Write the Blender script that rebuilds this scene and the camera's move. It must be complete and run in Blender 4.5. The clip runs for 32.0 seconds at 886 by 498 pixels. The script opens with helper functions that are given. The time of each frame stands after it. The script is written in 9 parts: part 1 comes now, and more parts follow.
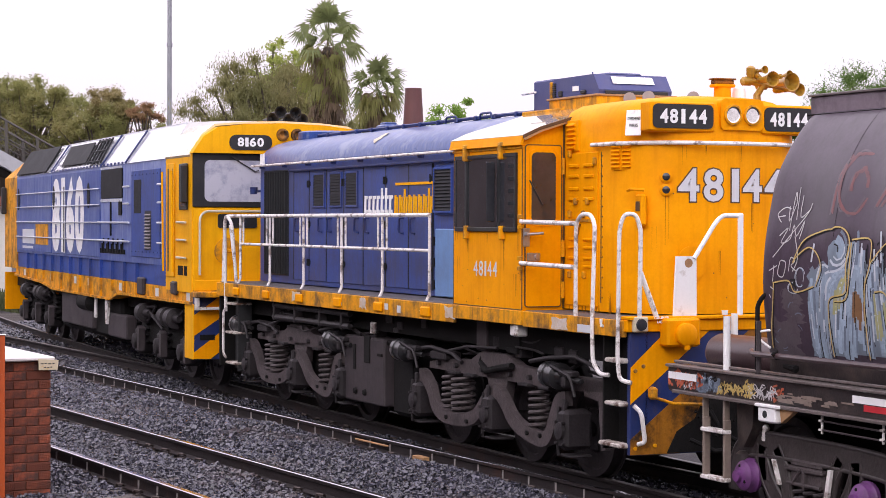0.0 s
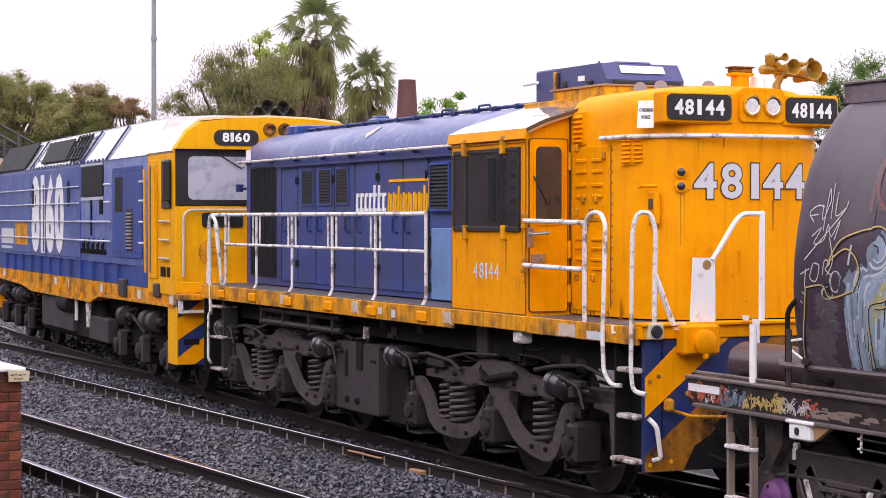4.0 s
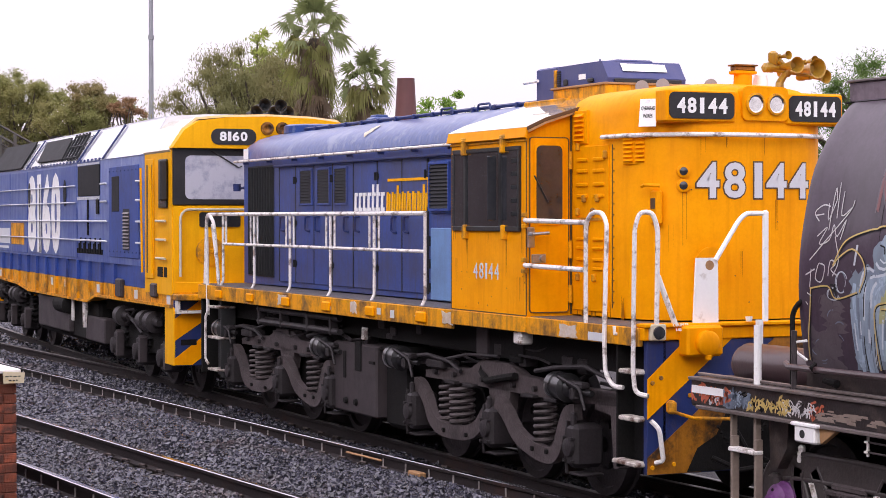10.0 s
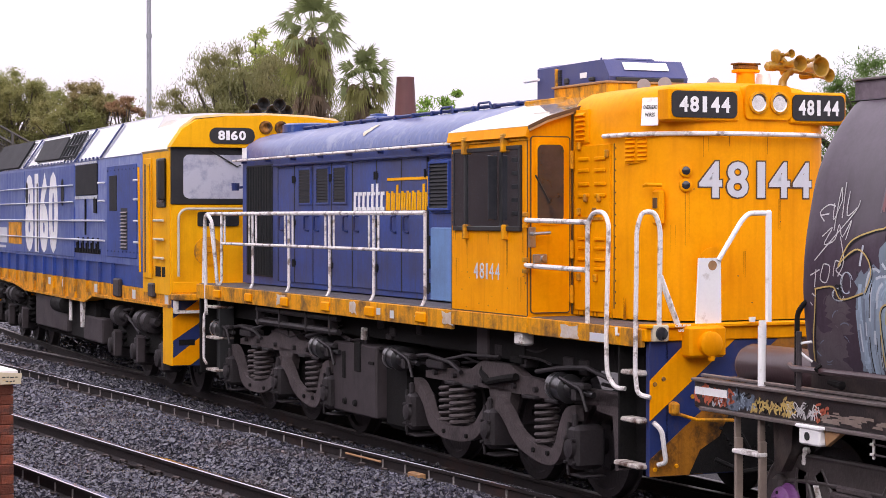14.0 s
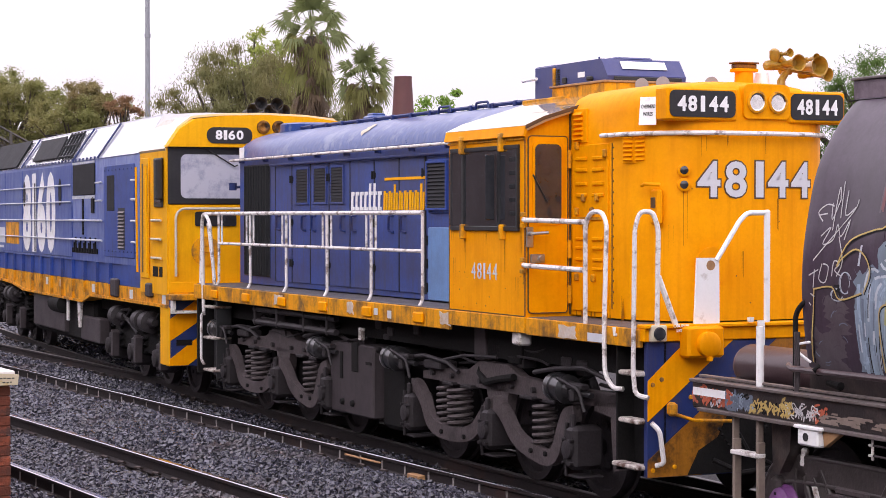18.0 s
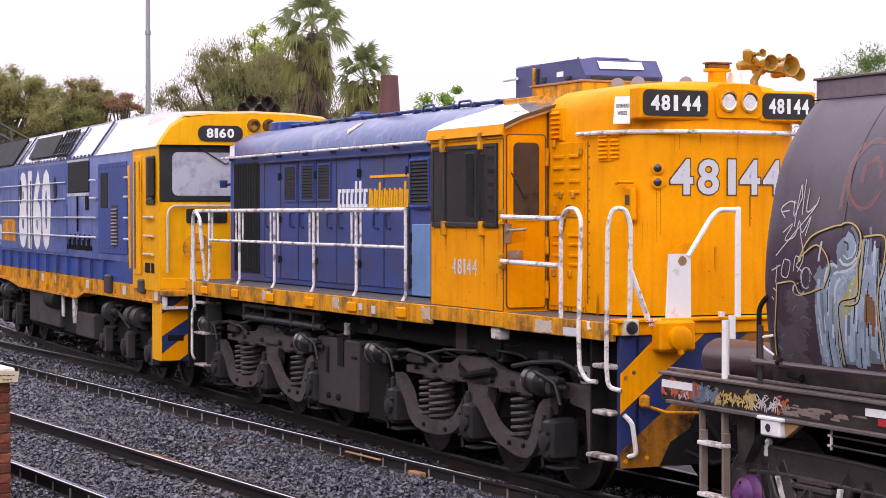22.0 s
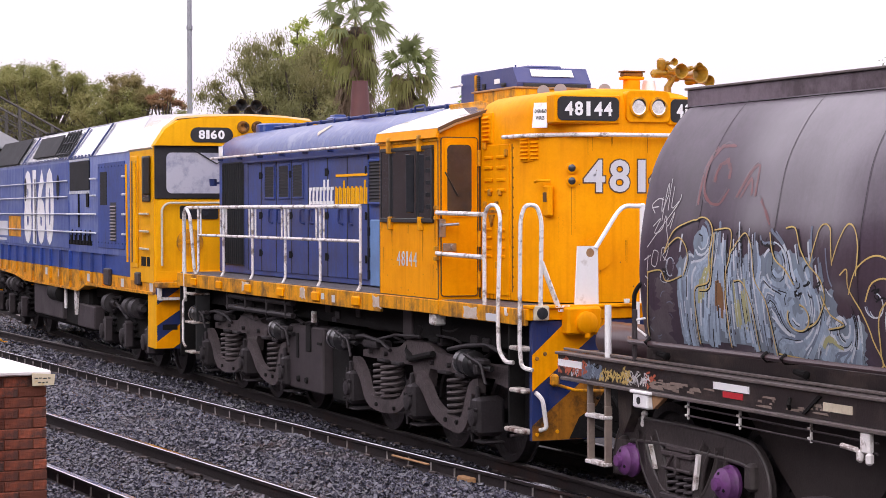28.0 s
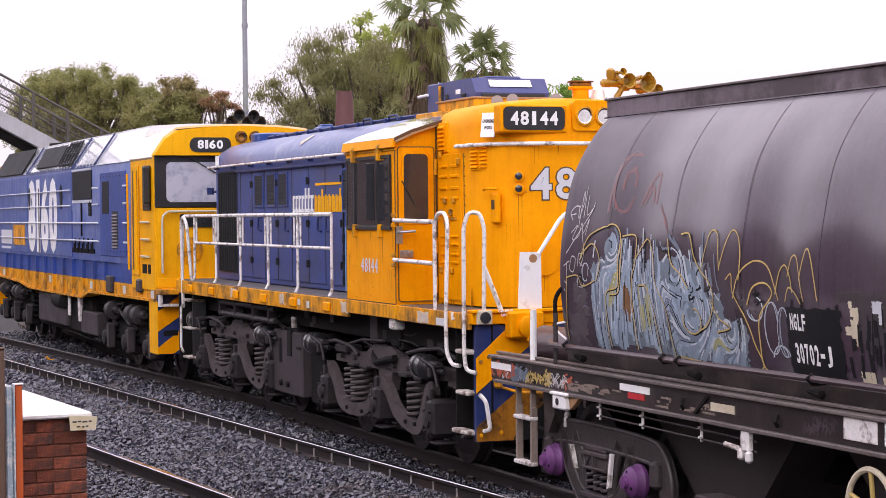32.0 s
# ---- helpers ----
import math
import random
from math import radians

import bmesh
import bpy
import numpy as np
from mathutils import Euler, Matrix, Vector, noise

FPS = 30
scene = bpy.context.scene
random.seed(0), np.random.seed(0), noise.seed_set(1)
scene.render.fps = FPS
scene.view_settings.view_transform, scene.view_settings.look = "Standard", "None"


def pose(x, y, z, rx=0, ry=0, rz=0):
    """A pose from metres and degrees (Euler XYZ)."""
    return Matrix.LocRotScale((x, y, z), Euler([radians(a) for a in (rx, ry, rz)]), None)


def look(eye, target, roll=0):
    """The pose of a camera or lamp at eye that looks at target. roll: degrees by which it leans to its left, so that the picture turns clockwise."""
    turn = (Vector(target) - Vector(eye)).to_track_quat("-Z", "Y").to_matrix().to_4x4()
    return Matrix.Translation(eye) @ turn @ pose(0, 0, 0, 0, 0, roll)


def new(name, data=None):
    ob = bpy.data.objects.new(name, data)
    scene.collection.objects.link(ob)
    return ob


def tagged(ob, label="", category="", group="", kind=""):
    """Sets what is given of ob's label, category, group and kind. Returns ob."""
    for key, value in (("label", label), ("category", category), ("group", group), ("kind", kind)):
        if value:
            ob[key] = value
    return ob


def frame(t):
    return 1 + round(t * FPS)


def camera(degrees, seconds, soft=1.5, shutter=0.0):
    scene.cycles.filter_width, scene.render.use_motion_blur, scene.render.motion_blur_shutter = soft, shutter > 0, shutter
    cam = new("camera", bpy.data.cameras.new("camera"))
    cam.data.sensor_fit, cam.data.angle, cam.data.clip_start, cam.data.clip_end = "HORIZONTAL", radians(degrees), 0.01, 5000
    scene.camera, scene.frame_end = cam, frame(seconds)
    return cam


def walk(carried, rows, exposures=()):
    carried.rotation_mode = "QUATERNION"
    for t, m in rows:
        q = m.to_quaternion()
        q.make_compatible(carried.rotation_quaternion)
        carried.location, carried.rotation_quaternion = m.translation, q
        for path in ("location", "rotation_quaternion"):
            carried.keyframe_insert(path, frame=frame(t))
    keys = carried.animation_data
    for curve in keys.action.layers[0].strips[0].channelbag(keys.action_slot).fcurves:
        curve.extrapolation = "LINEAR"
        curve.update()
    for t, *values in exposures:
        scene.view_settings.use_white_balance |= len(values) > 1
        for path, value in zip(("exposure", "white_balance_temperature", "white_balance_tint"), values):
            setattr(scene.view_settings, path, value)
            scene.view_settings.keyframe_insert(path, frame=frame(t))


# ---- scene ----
KAPPA = 0.0025752          # curvature of the line on which the train stands
CIRCLE_X, CIRCLE_Y = -18.36, 9.38


def rolled(x, y, heading, s):
    """The pose of a vehicle that stood at x, y after it has rolled s metres along the curved line."""
    cx, cy = CIRCLE_X, CIRCLE_Y + 1.0 / KAPPA
    turn = Matrix.Rotation(KAPPA * s, 4, "Z")
    start = Matrix.Translation((x, y, 0)) @ Matrix.Rotation(heading, 4, "Z")
    return Matrix.Translation((cx, cy, 0)) @ turn @ Matrix.Translation((-cx, -cy, 0)) @ start


def on_curve(a):
    """The place and heading on the curved line at arc length a from its reference point."""
    p = KAPPA * a
    return CIRCLE_X + math.sin(p) / KAPPA, CIRCLE_Y + (1 - math.cos(p)) / KAPPA, p


# ---------------------------------------------------------------- camera
cam = camera(25.25, 32.0, soft=0.85)
PATH = [
    (0, (1.525, -0.559, 2.450), (-16.707, 7.659, 2.182), 0.21),
    (0.5, (1.219, -0.448, 2.454), (-17.000, 7.798, 2.179), 0.20),
    (1, (0.759, -0.282, 2.467), (-17.440, 8.009, 2.173), 0.12),
    (1.5, (0.708, -0.263, 2.467), (-17.490, 8.030, 2.173), 0.10),
    (2, (0.680, -0.251, 2.468), (-17.517, 8.044, 2.172), 0.09),
    (2.5, (0.670, -0.256, 2.473), (-17.522, 8.048, 2.171), 0.07),
    (3, (0.635, -0.242, 2.472), (-17.557, 8.063, 2.171), 0.11),
    (3.5, (0.471, -0.175, 2.478), (-17.716, 8.140, 2.173), 0.04),
    (5.5, (0.264, -0.097, 2.485), (-17.913, 8.241, 2.170), -0.02),
    (6, (0.271, -0.111, 2.483), (-17.901, 8.237, 2.169), 0.01),
    (6.5, (0.262, -0.102, 2.486), (-17.912, 8.242, 2.171), -0.02),
    (7, (0.269, -0.106, 2.478), (-17.905, 8.238, 2.168), 0.02),
    (7.5, (0.272, -0.106, 2.487), (-17.903, 8.236, 2.166), 0.00),
    (8, (0.273, -0.109, 2.488), (-17.901, 8.234, 2.166), -0.00),
    (8.5, (0.273, -0.108, 2.488), (-17.901, 8.235, 2.166), 0.00),
    (9, (0.263, -0.099, 2.487), (-17.913, 8.240, 2.170), -0.00),
    (9.5, (0.222, -0.088, 2.486), (-17.952, 8.256, 2.169), -0.01),
    (10, (0.171, -0.066, 2.486), (-18.001, 8.281, 2.169), -0.02),
    (10.5, (0.094, -0.037, 2.485), (-18.076, 8.316, 2.167), -0.01),
    (11, (0.072, -0.031, 2.490), (-18.096, 8.326, 2.167), -0.01),
    (11.5, (0.056, -0.031, 2.489), (-18.109, 8.330, 2.167), -0.01),
    (12, (0.034, -0.026, 2.486), (-18.130, 8.339, 2.166), 0.01),
    (12.5, (0.034, -0.027, 2.484), (-18.129, 8.339, 2.166), 0.02),
    (13, (0.031, -0.023, 2.484), (-18.133, 8.341, 2.166), 0.02),
    (13.5, (0.033, -0.025, 2.489), (-18.131, 8.341, 2.164), -0.02),
    (14, (0.039, -0.030, 2.491), (-18.124, 8.337, 2.165), -0.01),
    (14.5, (0.038, -0.025, 2.491), (-18.127, 8.336, 2.166), -0.02),
    (16.5, (-0.053, 0.021, 2.497), (-18.214, 8.392, 2.165), -0.05),
    (17, (-0.044, 0.022, 2.503), (-18.207, 8.390, 2.165), -0.08),
    (17.5, (-0.074, 0.012, 2.488), (-18.232, 8.390, 2.162), -0.01),
    (18, (-0.065, 0.012, 2.493), (-18.224, 8.387, 2.163), -0.03),
    (18.5, (-0.061, 0.014, 2.494), (-18.222, 8.386, 2.166), -0.04),
    (19, (-0.064, 0.018, 2.495), (-18.228, 8.383, 2.167), -0.04),
    (19.5, (-0.050, 0.020, 2.496), (-18.218, 8.376, 2.167), -0.04),
    (20, (-0.054, 0.017, 2.498), (-18.214, 8.390, 2.155), -0.04),
    (20.5, (-0.053, 0.021, 2.496), (-18.215, 8.389, 2.154), -0.02),
    (21, (-0.037, 0.018, 2.501), (-18.199, 8.387, 2.156), -0.09),
    (21.5, (-0.059, 0.022, 2.498), (-18.221, 8.389, 2.144), -0.08),
    (22, (-0.090, 0.022, 2.488), (-18.251, 8.392, 2.132), -0.03),
    (22.5, (-0.092, 0.024, 2.497), (-18.253, 8.392, 2.127), -0.10),
    (23, (-0.088, 0.022, 2.497), (-18.251, 8.387, 2.119), -0.10),
    (23.5, (-0.104, 0.028, 2.497), (-18.269, 8.388, 2.114), -0.13),
    (24, (-0.104, 0.030, 2.489), (-18.270, 8.388, 2.110), -0.08),
    (24.5, (-0.115, 0.041, 2.493), (-18.288, 8.384, 2.104), -0.08),
    (25, (0.127, -0.044, 2.484), (-18.058, 8.274, 2.106), -0.11),
    (25.5, (0.282, -0.083, 2.484), (-17.915, 8.207, 2.106), -0.11),
    (27.5, (0.049, -0.002, 2.483), (-18.271, 8.011, 2.106), -0.13),
    (28, (-0.745, 0.233, 2.487), (-19.078, 8.217, 2.093), -0.13),
    (28.5, (-0.966, 0.309, 2.495), (-19.317, 8.251, 2.089), -0.20),
    (29, (-1.881, 0.582, 2.495), (-20.218, 8.555, 2.078), -0.14),
    (29.5, (-2.372, 0.698, 2.508), (-20.685, 8.725, 2.062), -0.27),
    (30, (-2.573, 0.727, 2.511), (-20.972, 8.555, 2.065), -0.28),
    (30.5, (-2.633, 0.729, 2.523), (-21.102, 8.391, 2.068), -0.40),
    (31, (-2.770, 0.745, 2.511), (-21.271, 8.331, 2.116), -0.38),
    (31.5, (-2.883, 0.779, 2.516), (-21.398, 8.331, 2.130), -0.48),
    (32, (-3.450, 0.923, 2.510), (-21.989, 8.419, 2.166), -0.53),
]
walk(cam, [(t, look(e, g, r)) for t, e, g, r in PATH])

# the train stands, then rolls backwards along the line (seconds, metres)
ROLL = [(0, 0), (16.5, 0.0), (17.0, -0.006), (17.5, -0.026), (18.0, -0.05), (18.5, -0.072), (19.0, -0.098), (19.5, -0.128),
        (20.0, -0.172), (20.5, -0.22), (21.0, -0.284), (21.5, -0.374), (22.0, -0.486), (22.5, -0.598), (23.0, -0.722),
        (23.5, -0.868), (24.0, -1.026), (24.5, -1.2), (25.0, -1.392), (25.5, -1.6), (26.2, -1.935), (27.0, -2.375), (27.5, -2.69),
        (28.0, -3.05), (28.5, -3.41), (29.0, -3.82), (29.5, -4.25), (30.0, -4.70), (30.5, -5.15), (31.0, -5.63),
        (31.5, -6.09), (32.0, -6.61)]

# ---------------------------------------------------------------- light
world = bpy.data.worlds.new("overcast_sky")
scene.world = world
world.use_nodes = True
wn = world.node_tree
sky = wn.nodes.new("ShaderNodeTexSky")
sky.sky_type = "NISHITA"
sky.sun_disc = False
sky.sun_elevation, sky.sun_rotation = radians(34), radians(132)
sky.air_density, sky.dust_density, sky.ozone_density = 1.6, 8.0, 1.0
grey = wn.nodes.new("ShaderNodeHueSaturation")
grey.inputs["Saturation"].default_value = 0.12
cloud = wn.nodes.new("ShaderNodeMix")
cloud.data_type = "RGBA"
cloud.inputs["Factor"].default_value = 0.80
# an overcast sky is about three times as bright overhead as at the horizon
height = wn.nodes.new("ShaderNodeSeparateXYZ")
wn.links.new(wn.nodes.new("ShaderNodeTexCoord").outputs["Generated"], height.inputs[0])
bright = wn.nodes.new("ShaderNodeMapRange")
bright.inputs["To Min"].default_value, bright.inputs["To Max"].default_value = 0.62, 1.40
wn.links.new(height.outputs["Z"], bright.inputs["Value"])
deck_cloud = wn.nodes.new("ShaderNodeVectorMath")
deck_cloud.operation = "SCALE"
deck_cloud.inputs[0].default_value = (14.4, 13.0, 15.0)
wn.links.new(bright.outputs["Result"], deck_cloud.inputs["Scale"])
wn.links.new(deck_cloud.outputs["Vector"], cloud.inputs["B"])
wn.links.new(sky.outputs["Color"], grey.inputs["Color"])
wn.links.new(grey.outputs["Color"], cloud.inputs["A"])
wn.links.new(cloud.outputs["Result"], wn.nodes["Background"].inputs["Color"])
wn.nodes["Background"].inputs["Strength"].default_value = 0.12
sun = new("sun", bpy.data.lights.new("sun", "SUN"))
sun.data.energy, sun.data.angle, sun.data.color = 0.5, radians(35), (1.0, 0.97, 0.93)
sun.matrix_world = look((6, -13, 24), (-18, 9, 2))
scene.view_settings.exposure = 0.2


# ---------------------------------------------------------------- materials
def material(name, base, rough=0.5, metal=0.0, dirt=None, dirt_amount=0.4, dirt_scale=3.0, grain=0.15, grain_scale=40.0,
             bump=0.1, bump_scale=60.0, streak=0.0, coat=0.0, island=0.0, per_object=0.0, stretch=(1, 1, 1), emit=0.0, spec=0.5, dirt_from=0.42, dirt_width=0.36, coat_rough=0.2, patchy=False):
    """A painted, stained or mineral surface: base colour, grain, stains at a larger scale, vertical streaks, fine relief."""
    m = bpy.data.materials.new(name)
    m.use_nodes = True
    nt = m.node_tree
    b = nt.nodes["Principled BSDF"]

    def node(kind, **inputs):
        n = nt.nodes.new(kind)
        for k, v in inputs.items():
            n.inputs[k].default_value = v
        return n

    def mix(fac, a, c, mode="MIX"):
        n = nt.nodes.new("ShaderNodeMix")
        n.data_type, n.blend_type = "RGBA", mode
        for sock, v in (("Factor", fac), ("A", a), ("B", c)):
            if hasattr(v, "is_linked"):
                nt.links.new(v, n.inputs[sock])
            else:
                n.inputs[sock].default_value = v
        return n.outputs["Result"]

    def ramp(src, lo, hi):
        n = nt.nodes.new("ShaderNodeMapRange")
        n.inputs["From Min"].default_value, n.inputs["From Max"].default_value = lo, hi
        nt.links.new(src, n.inputs["Value"])
        return n.outputs["Result"]

    coords = nt.nodes.new("ShaderNodeTexCoord").outputs["Object"]
    mapping = nt.nodes.new("ShaderNodeMapping")
    mapping.inputs["Scale"].default_value = stretch
    nt.links.new(coords, mapping.inputs["Vector"])
    vec = mapping.outputs["Vector"]
    fine = node("ShaderNodeTexNoise", Scale=grain_scale, Detail=5.0, Roughness=0.65)
    nt.links.new(vec, fine.inputs["Vector"])
    big = node("ShaderNodeTexNoise", Scale=dirt_scale, Detail=6.0, Roughness=0.7)
    nt.links.new(vec, big.inputs["Vector"])
    colour = (*base, 1)
    dark = tuple(c * 0.55 for c in base) + (1,)
    light = tuple(min(1, c * 1.25 + 0.01) for c in base) + (1,)
    tone = mix(ramp(fine.outputs["Fac"], 0.3, 0.7), dark, light)
    out = mix(grain, colour, tone)
    if dirt:
        out = mix(ramp_scale(nt, ramp(big.outputs["Fac"], dirt_from, dirt_from + dirt_width), dirt_amount), out, (*dirt, 1))
    if streak:
        sm = nt.nodes.new("ShaderNodeMapping")
        sm.inputs["Scale"].default_value = (7.0, 7.0, 0.45)
        nt.links.new(coords, sm.inputs["Vector"])
        sn = node("ShaderNodeTexNoise", Scale=2.0, Detail=4.0, Roughness=0.6)
        nt.links.new(sm.outputs["Vector"], sn.inputs["Vector"])
        d = dirt or tuple(c * 0.3 for c in base)
        out = mix(ramp_scale(nt, ramp(sn.outputs["Fac"], 0.5, 0.75), streak), out, (*d, 1))
    if island:
        g = nt.nodes.new("ShaderNodeNewGeometry").outputs["Random Per Island"]
        out = mix(ramp_scale(nt, g, island), out, tuple(c * 0.25 for c in base) + (1,))
    if per_object:
        g = nt.nodes.new("ShaderNodeObjectInfo").outputs["Random"]
        out = mix(ramp_scale(nt, g, per_object), out, tuple(c * 0.3 for c in base) + (1,))
    nt.links.new(out, b.inputs["Base Color"])
    b.inputs["Metallic"].default_value = metal
    rr = nt.nodes.new("ShaderNodeMapRange")
    rr.inputs["To Min"].default_value, rr.inputs["To Max"].default_value = max(0.02, rough - 0.1), min(1, rough + 0.14)
    nt.links.new(big.outputs["Fac"], rr.inputs["Value"])
    nt.links.new(rr.outputs["Result"], b.inputs["Roughness"])
    b.inputs["Coat Weight"].default_value = coat
    b.inputs["Coat Roughness"].default_value = coat_rough
    if patchy:
        wet = node("ShaderNodeTexNoise", Scale=0.55, Detail=2.0)
        nt.links.new(coords, wet.inputs["Vector"])
        along = nt.nodes.new("ShaderNodeSeparateXYZ")
        nt.links.new(coords, along.inputs[0])
        both = nt.nodes.new("ShaderNodeMath")
        both.operation = "MULTIPLY"
        nt.links.new(ramp(wet.outputs["Fac"], 0.2, 0.5), both.inputs[0])
        nt.links.new(ramp(along.outputs["X"], 0.4, 3.0), both.inputs[1])
        nt.links.new(ramp_scale(nt, both.outputs[0], coat), b.inputs["Coat Weight"])
        b.inputs["Coat IOR"].default_value = 2.05
    b.inputs["Specular IOR Level"].default_value = spec
    if bump:
        bn = node("ShaderNodeTexNoise", Scale=bump_scale, Detail=4.0)
        nt.links.new(vec, bn.inputs["Vector"])
        bp = node("ShaderNodeBump", Strength=bump, Distance=0.02)
        nt.links.new(bn.outputs["Fac"], bp.inputs["Height"])
        nt.links.new(bp.outputs["Normal"], b.inputs["Normal"])
    if emit:
        b.inputs["Emission Color"].default_value = (*base, 1)
        b.inputs["Emission Strength"].default_value = emit
    return m


def ramp_scale(nt, src, k):
    n = nt.nodes.new("ShaderNodeMath")
    n.operation, n.use_clamp = "MULTIPLY", True
    n.inputs[1].default_value = k
    nt.links.new(src, n.inputs[0])
    return n.outputs[0]



YELLOW = material("yellow_paint", (0.94, 0.362, 0.0), 0.45, dirt=(0.60, 0.18, 0.0), dirt_amount=0.5, dirt_scale=1.5, grain=0.14,
                  bump=0.06, bump_scale=12, streak=0.35, spec=0.08)
# yellow roof paint, its base paled to carry the sky's reflection
YELLOW_SKY_SHEEN = material("wet_yellow_paint_with_sky_sheen", (0.80, 0.62, 0.34), 0.06, dirt=(0.45, 0.30, 0.14), dirt_amount=0.25, grain=0.1, bump=0.01,
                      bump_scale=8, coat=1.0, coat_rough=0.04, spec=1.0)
YELLOW_DIRTY = material("grimy_yellow_paint", (0.80, 0.34, 0.004), 0.5, dirt=(0.10, 0.065, 0.04), dirt_amount=0.9, dirt_scale=3.4, grain=0.3,
                        bump=0.12, streak=0.75, spec=0.15, dirt_from=0.46, dirt_width=0.2)
BLUE = material("blue_paint", (0.030, 0.074, 0.33), 0.45, dirt=(0.05, 0.05, 0.08), dirt_amount=0.7, dirt_scale=1.6, grain=0.3, bump=0.06,
                bump_scale=20, streak=0.6, spec=0.3)
BLUE_GRIMY = material("grimy_blue_paint", (0.036, 0.074, 0.30), 0.45, dirt=(0.058, 0.062, 0.13), dirt_amount=0.8, dirt_scale=1.1, grain=0.35, bump=0.08,
                      bump_scale=20, streak=0.85, spec=0.35, dirt_from=0.38, dirt_width=0.24)
BLUE_WASHED = material("rain_streaked_blue_paint", (0.030, 0.068, 0.30), 0.4, dirt=(0.20, 0.25, 0.42), dirt_amount=0.7, dirt_scale=2.4, grain=0.35, bump=0.1,
                       bump_scale=9, streak=0.7, spec=0.4, dirt_from=0.46, dirt_width=0.24)
BLUE_ROOF = material("wet_blue_roof_paint", (0.022, 0.060, 0.24), 0.3, dirt=(0.20, 0.24, 0.36), dirt_amount=0.75, dirt_scale=3.0, grain=0.5, grain_scale=14,
                     bump=0.15, bump_scale=9, streak=0.4, coat=0.3, spec=0.4, dirt_from=0.52, dirt_width=0.14)
BLUE_PALE = material("faded_light_blue_paint", (0.16, 0.30, 0.58), 0.45, dirt=(0.12, 0.15, 0.25), dirt_amount=0.4, streak=0.3)
BLUE_GREY = material("blue_grey_unit_paint", (0.062, 0.072, 0.20), 0.45, dirt=(0.12, 0.12, 0.2), dirt_amount=0.5, streak=0.2, spec=0.3)
BLUE_DEEP = material("dark_blue_paint", (0.010, 0.026, 0.13), 0.45, dirt=(0.10, 0.06, 0.03), dirt_amount=0.5, dirt_scale=4, streak=0.2, dirt_from=0.52, dirt_width=0.2)
# near-white base stands for the sky mirrored in the wet roof
ROOF_SKY_SHEEN = material("wet_roof_paint_with_sky_sheen", (0.74, 0.76, 0.82), 0.12, dirt=(0.34, 0.36, 0.44), dirt_amount=0.4, dirt_scale=2.2, grain=0.15,
                     bump=0.02, bump_scale=12, coat=1.0, coat_rough=0.04)
WHITE = material("white_paint", (0.88, 0.87, 0.88), 0.4, dirt=(0.40, 0.33, 0.28), dirt_amount=0.5, dirt_scale=9, grain=0.08, bump=0.06, dirt_from=0.56, dirt_width=0.14)
WHITE_WORN = material("chipped_white_rail_paint", (0.80, 0.76, 0.75), 0.4, dirt=(0.15, 0.09, 0.065), dirt_amount=0.8, dirt_scale=7, grain=0.3,
                      bump=0.15, bump_scale=90, dirt_from=0.51, dirt_width=0.10)
FLAKE = material("flaking_primer", (0.60, 0.53, 0.48), 0.6, dirt=(0.42, 0.22, 0.06), dirt_amount=0.9, dirt_scale=8, grain=0.3, bump=0.15)
DECK = material("worn_walkway_plate", (0.11, 0.10, 0.105), 0.6, dirt=(0.05, 0.04, 0.04), dirt_amount=0.7, dirt_scale=4, grain=0.4, bump=0.3)
TAG_RED = material("orange_red_spray", (0.50, 0.12, 0.06), 0.5, dirt=(0.2, 0.06, 0.04), dirt_amount=0.5, dirt_scale=9)
STREAK = material("brown_rust_streak", (0.42, 0.15, 0.004), 0.5, dirt=(0.16, 0.06, 0.01), dirt_amount=0.7, dirt_scale=14, spec=0.1)
TREAD = material("rust_worn_white_tread", (0.60, 0.55, 0.51), 0.5, dirt=(0.10, 0.05, 0.035), dirt_amount=1.0, dirt_scale=8, grain=0.4, bump=0.2, dirt_from=0.44, dirt_width=0.16)
RAIL_DULL = material("dull_rail_head", (0.16, 0.145, 0.14), 0.45, metal=0.7, dirt=(0.05, 0.035, 0.03), dirt_amount=0.6, dirt_scale=3)
LETTER = material("grey_white_lettering", (0.62, 0.63, 0.68), 0.4, grain=0.1, bump=0.02)
OUTLINE = material("dark_brown_outline", (0.10, 0.05, 0.02), 0.5, grain=0.1, bump=0.0)
GLASS = material("dark_window_glass", (0.026, 0.028, 0.034), 0.1, dirt=(0.09, 0.09, 0.1), dirt_amount=0.45, dirt_scale=4, grain=0.05, bump=0.0,
                 coat=1.0, coat_rough=0.04)
# pale mottled base imitates sky and buildings reflected in the windscreen
GLASS_SKY_TINT = material("glass_with_painted_sky", (0.50, 0.50, 0.58), 0.1, dirt=(0.26, 0.27, 0.38), dirt_amount=0.7, dirt_scale=2.6, grain=0.05, bump=0.0,
                      coat=1.0, coat_rough=0.04, dirt_from=0.5, dirt_width=0.12)
BLACK = material("black_rubber", (0.018, 0.018, 0.02), 0.55, grain=0.2, bump=0.08)
GRILLE = material("black_grille_paint", (0.014, 0.015, 0.018), 0.6, dirt=(0.03, 0.028, 0.028), dirt_amount=0.5, grain=0.2, bump=0.1, spec=0.2)
SURROUND = material("charcoal_surround", (0.020, 0.020, 0.023), 0.4, dirt=(0.055, 0.05, 0.048), dirt_amount=0.4, dirt_scale=5, spec=0.35)
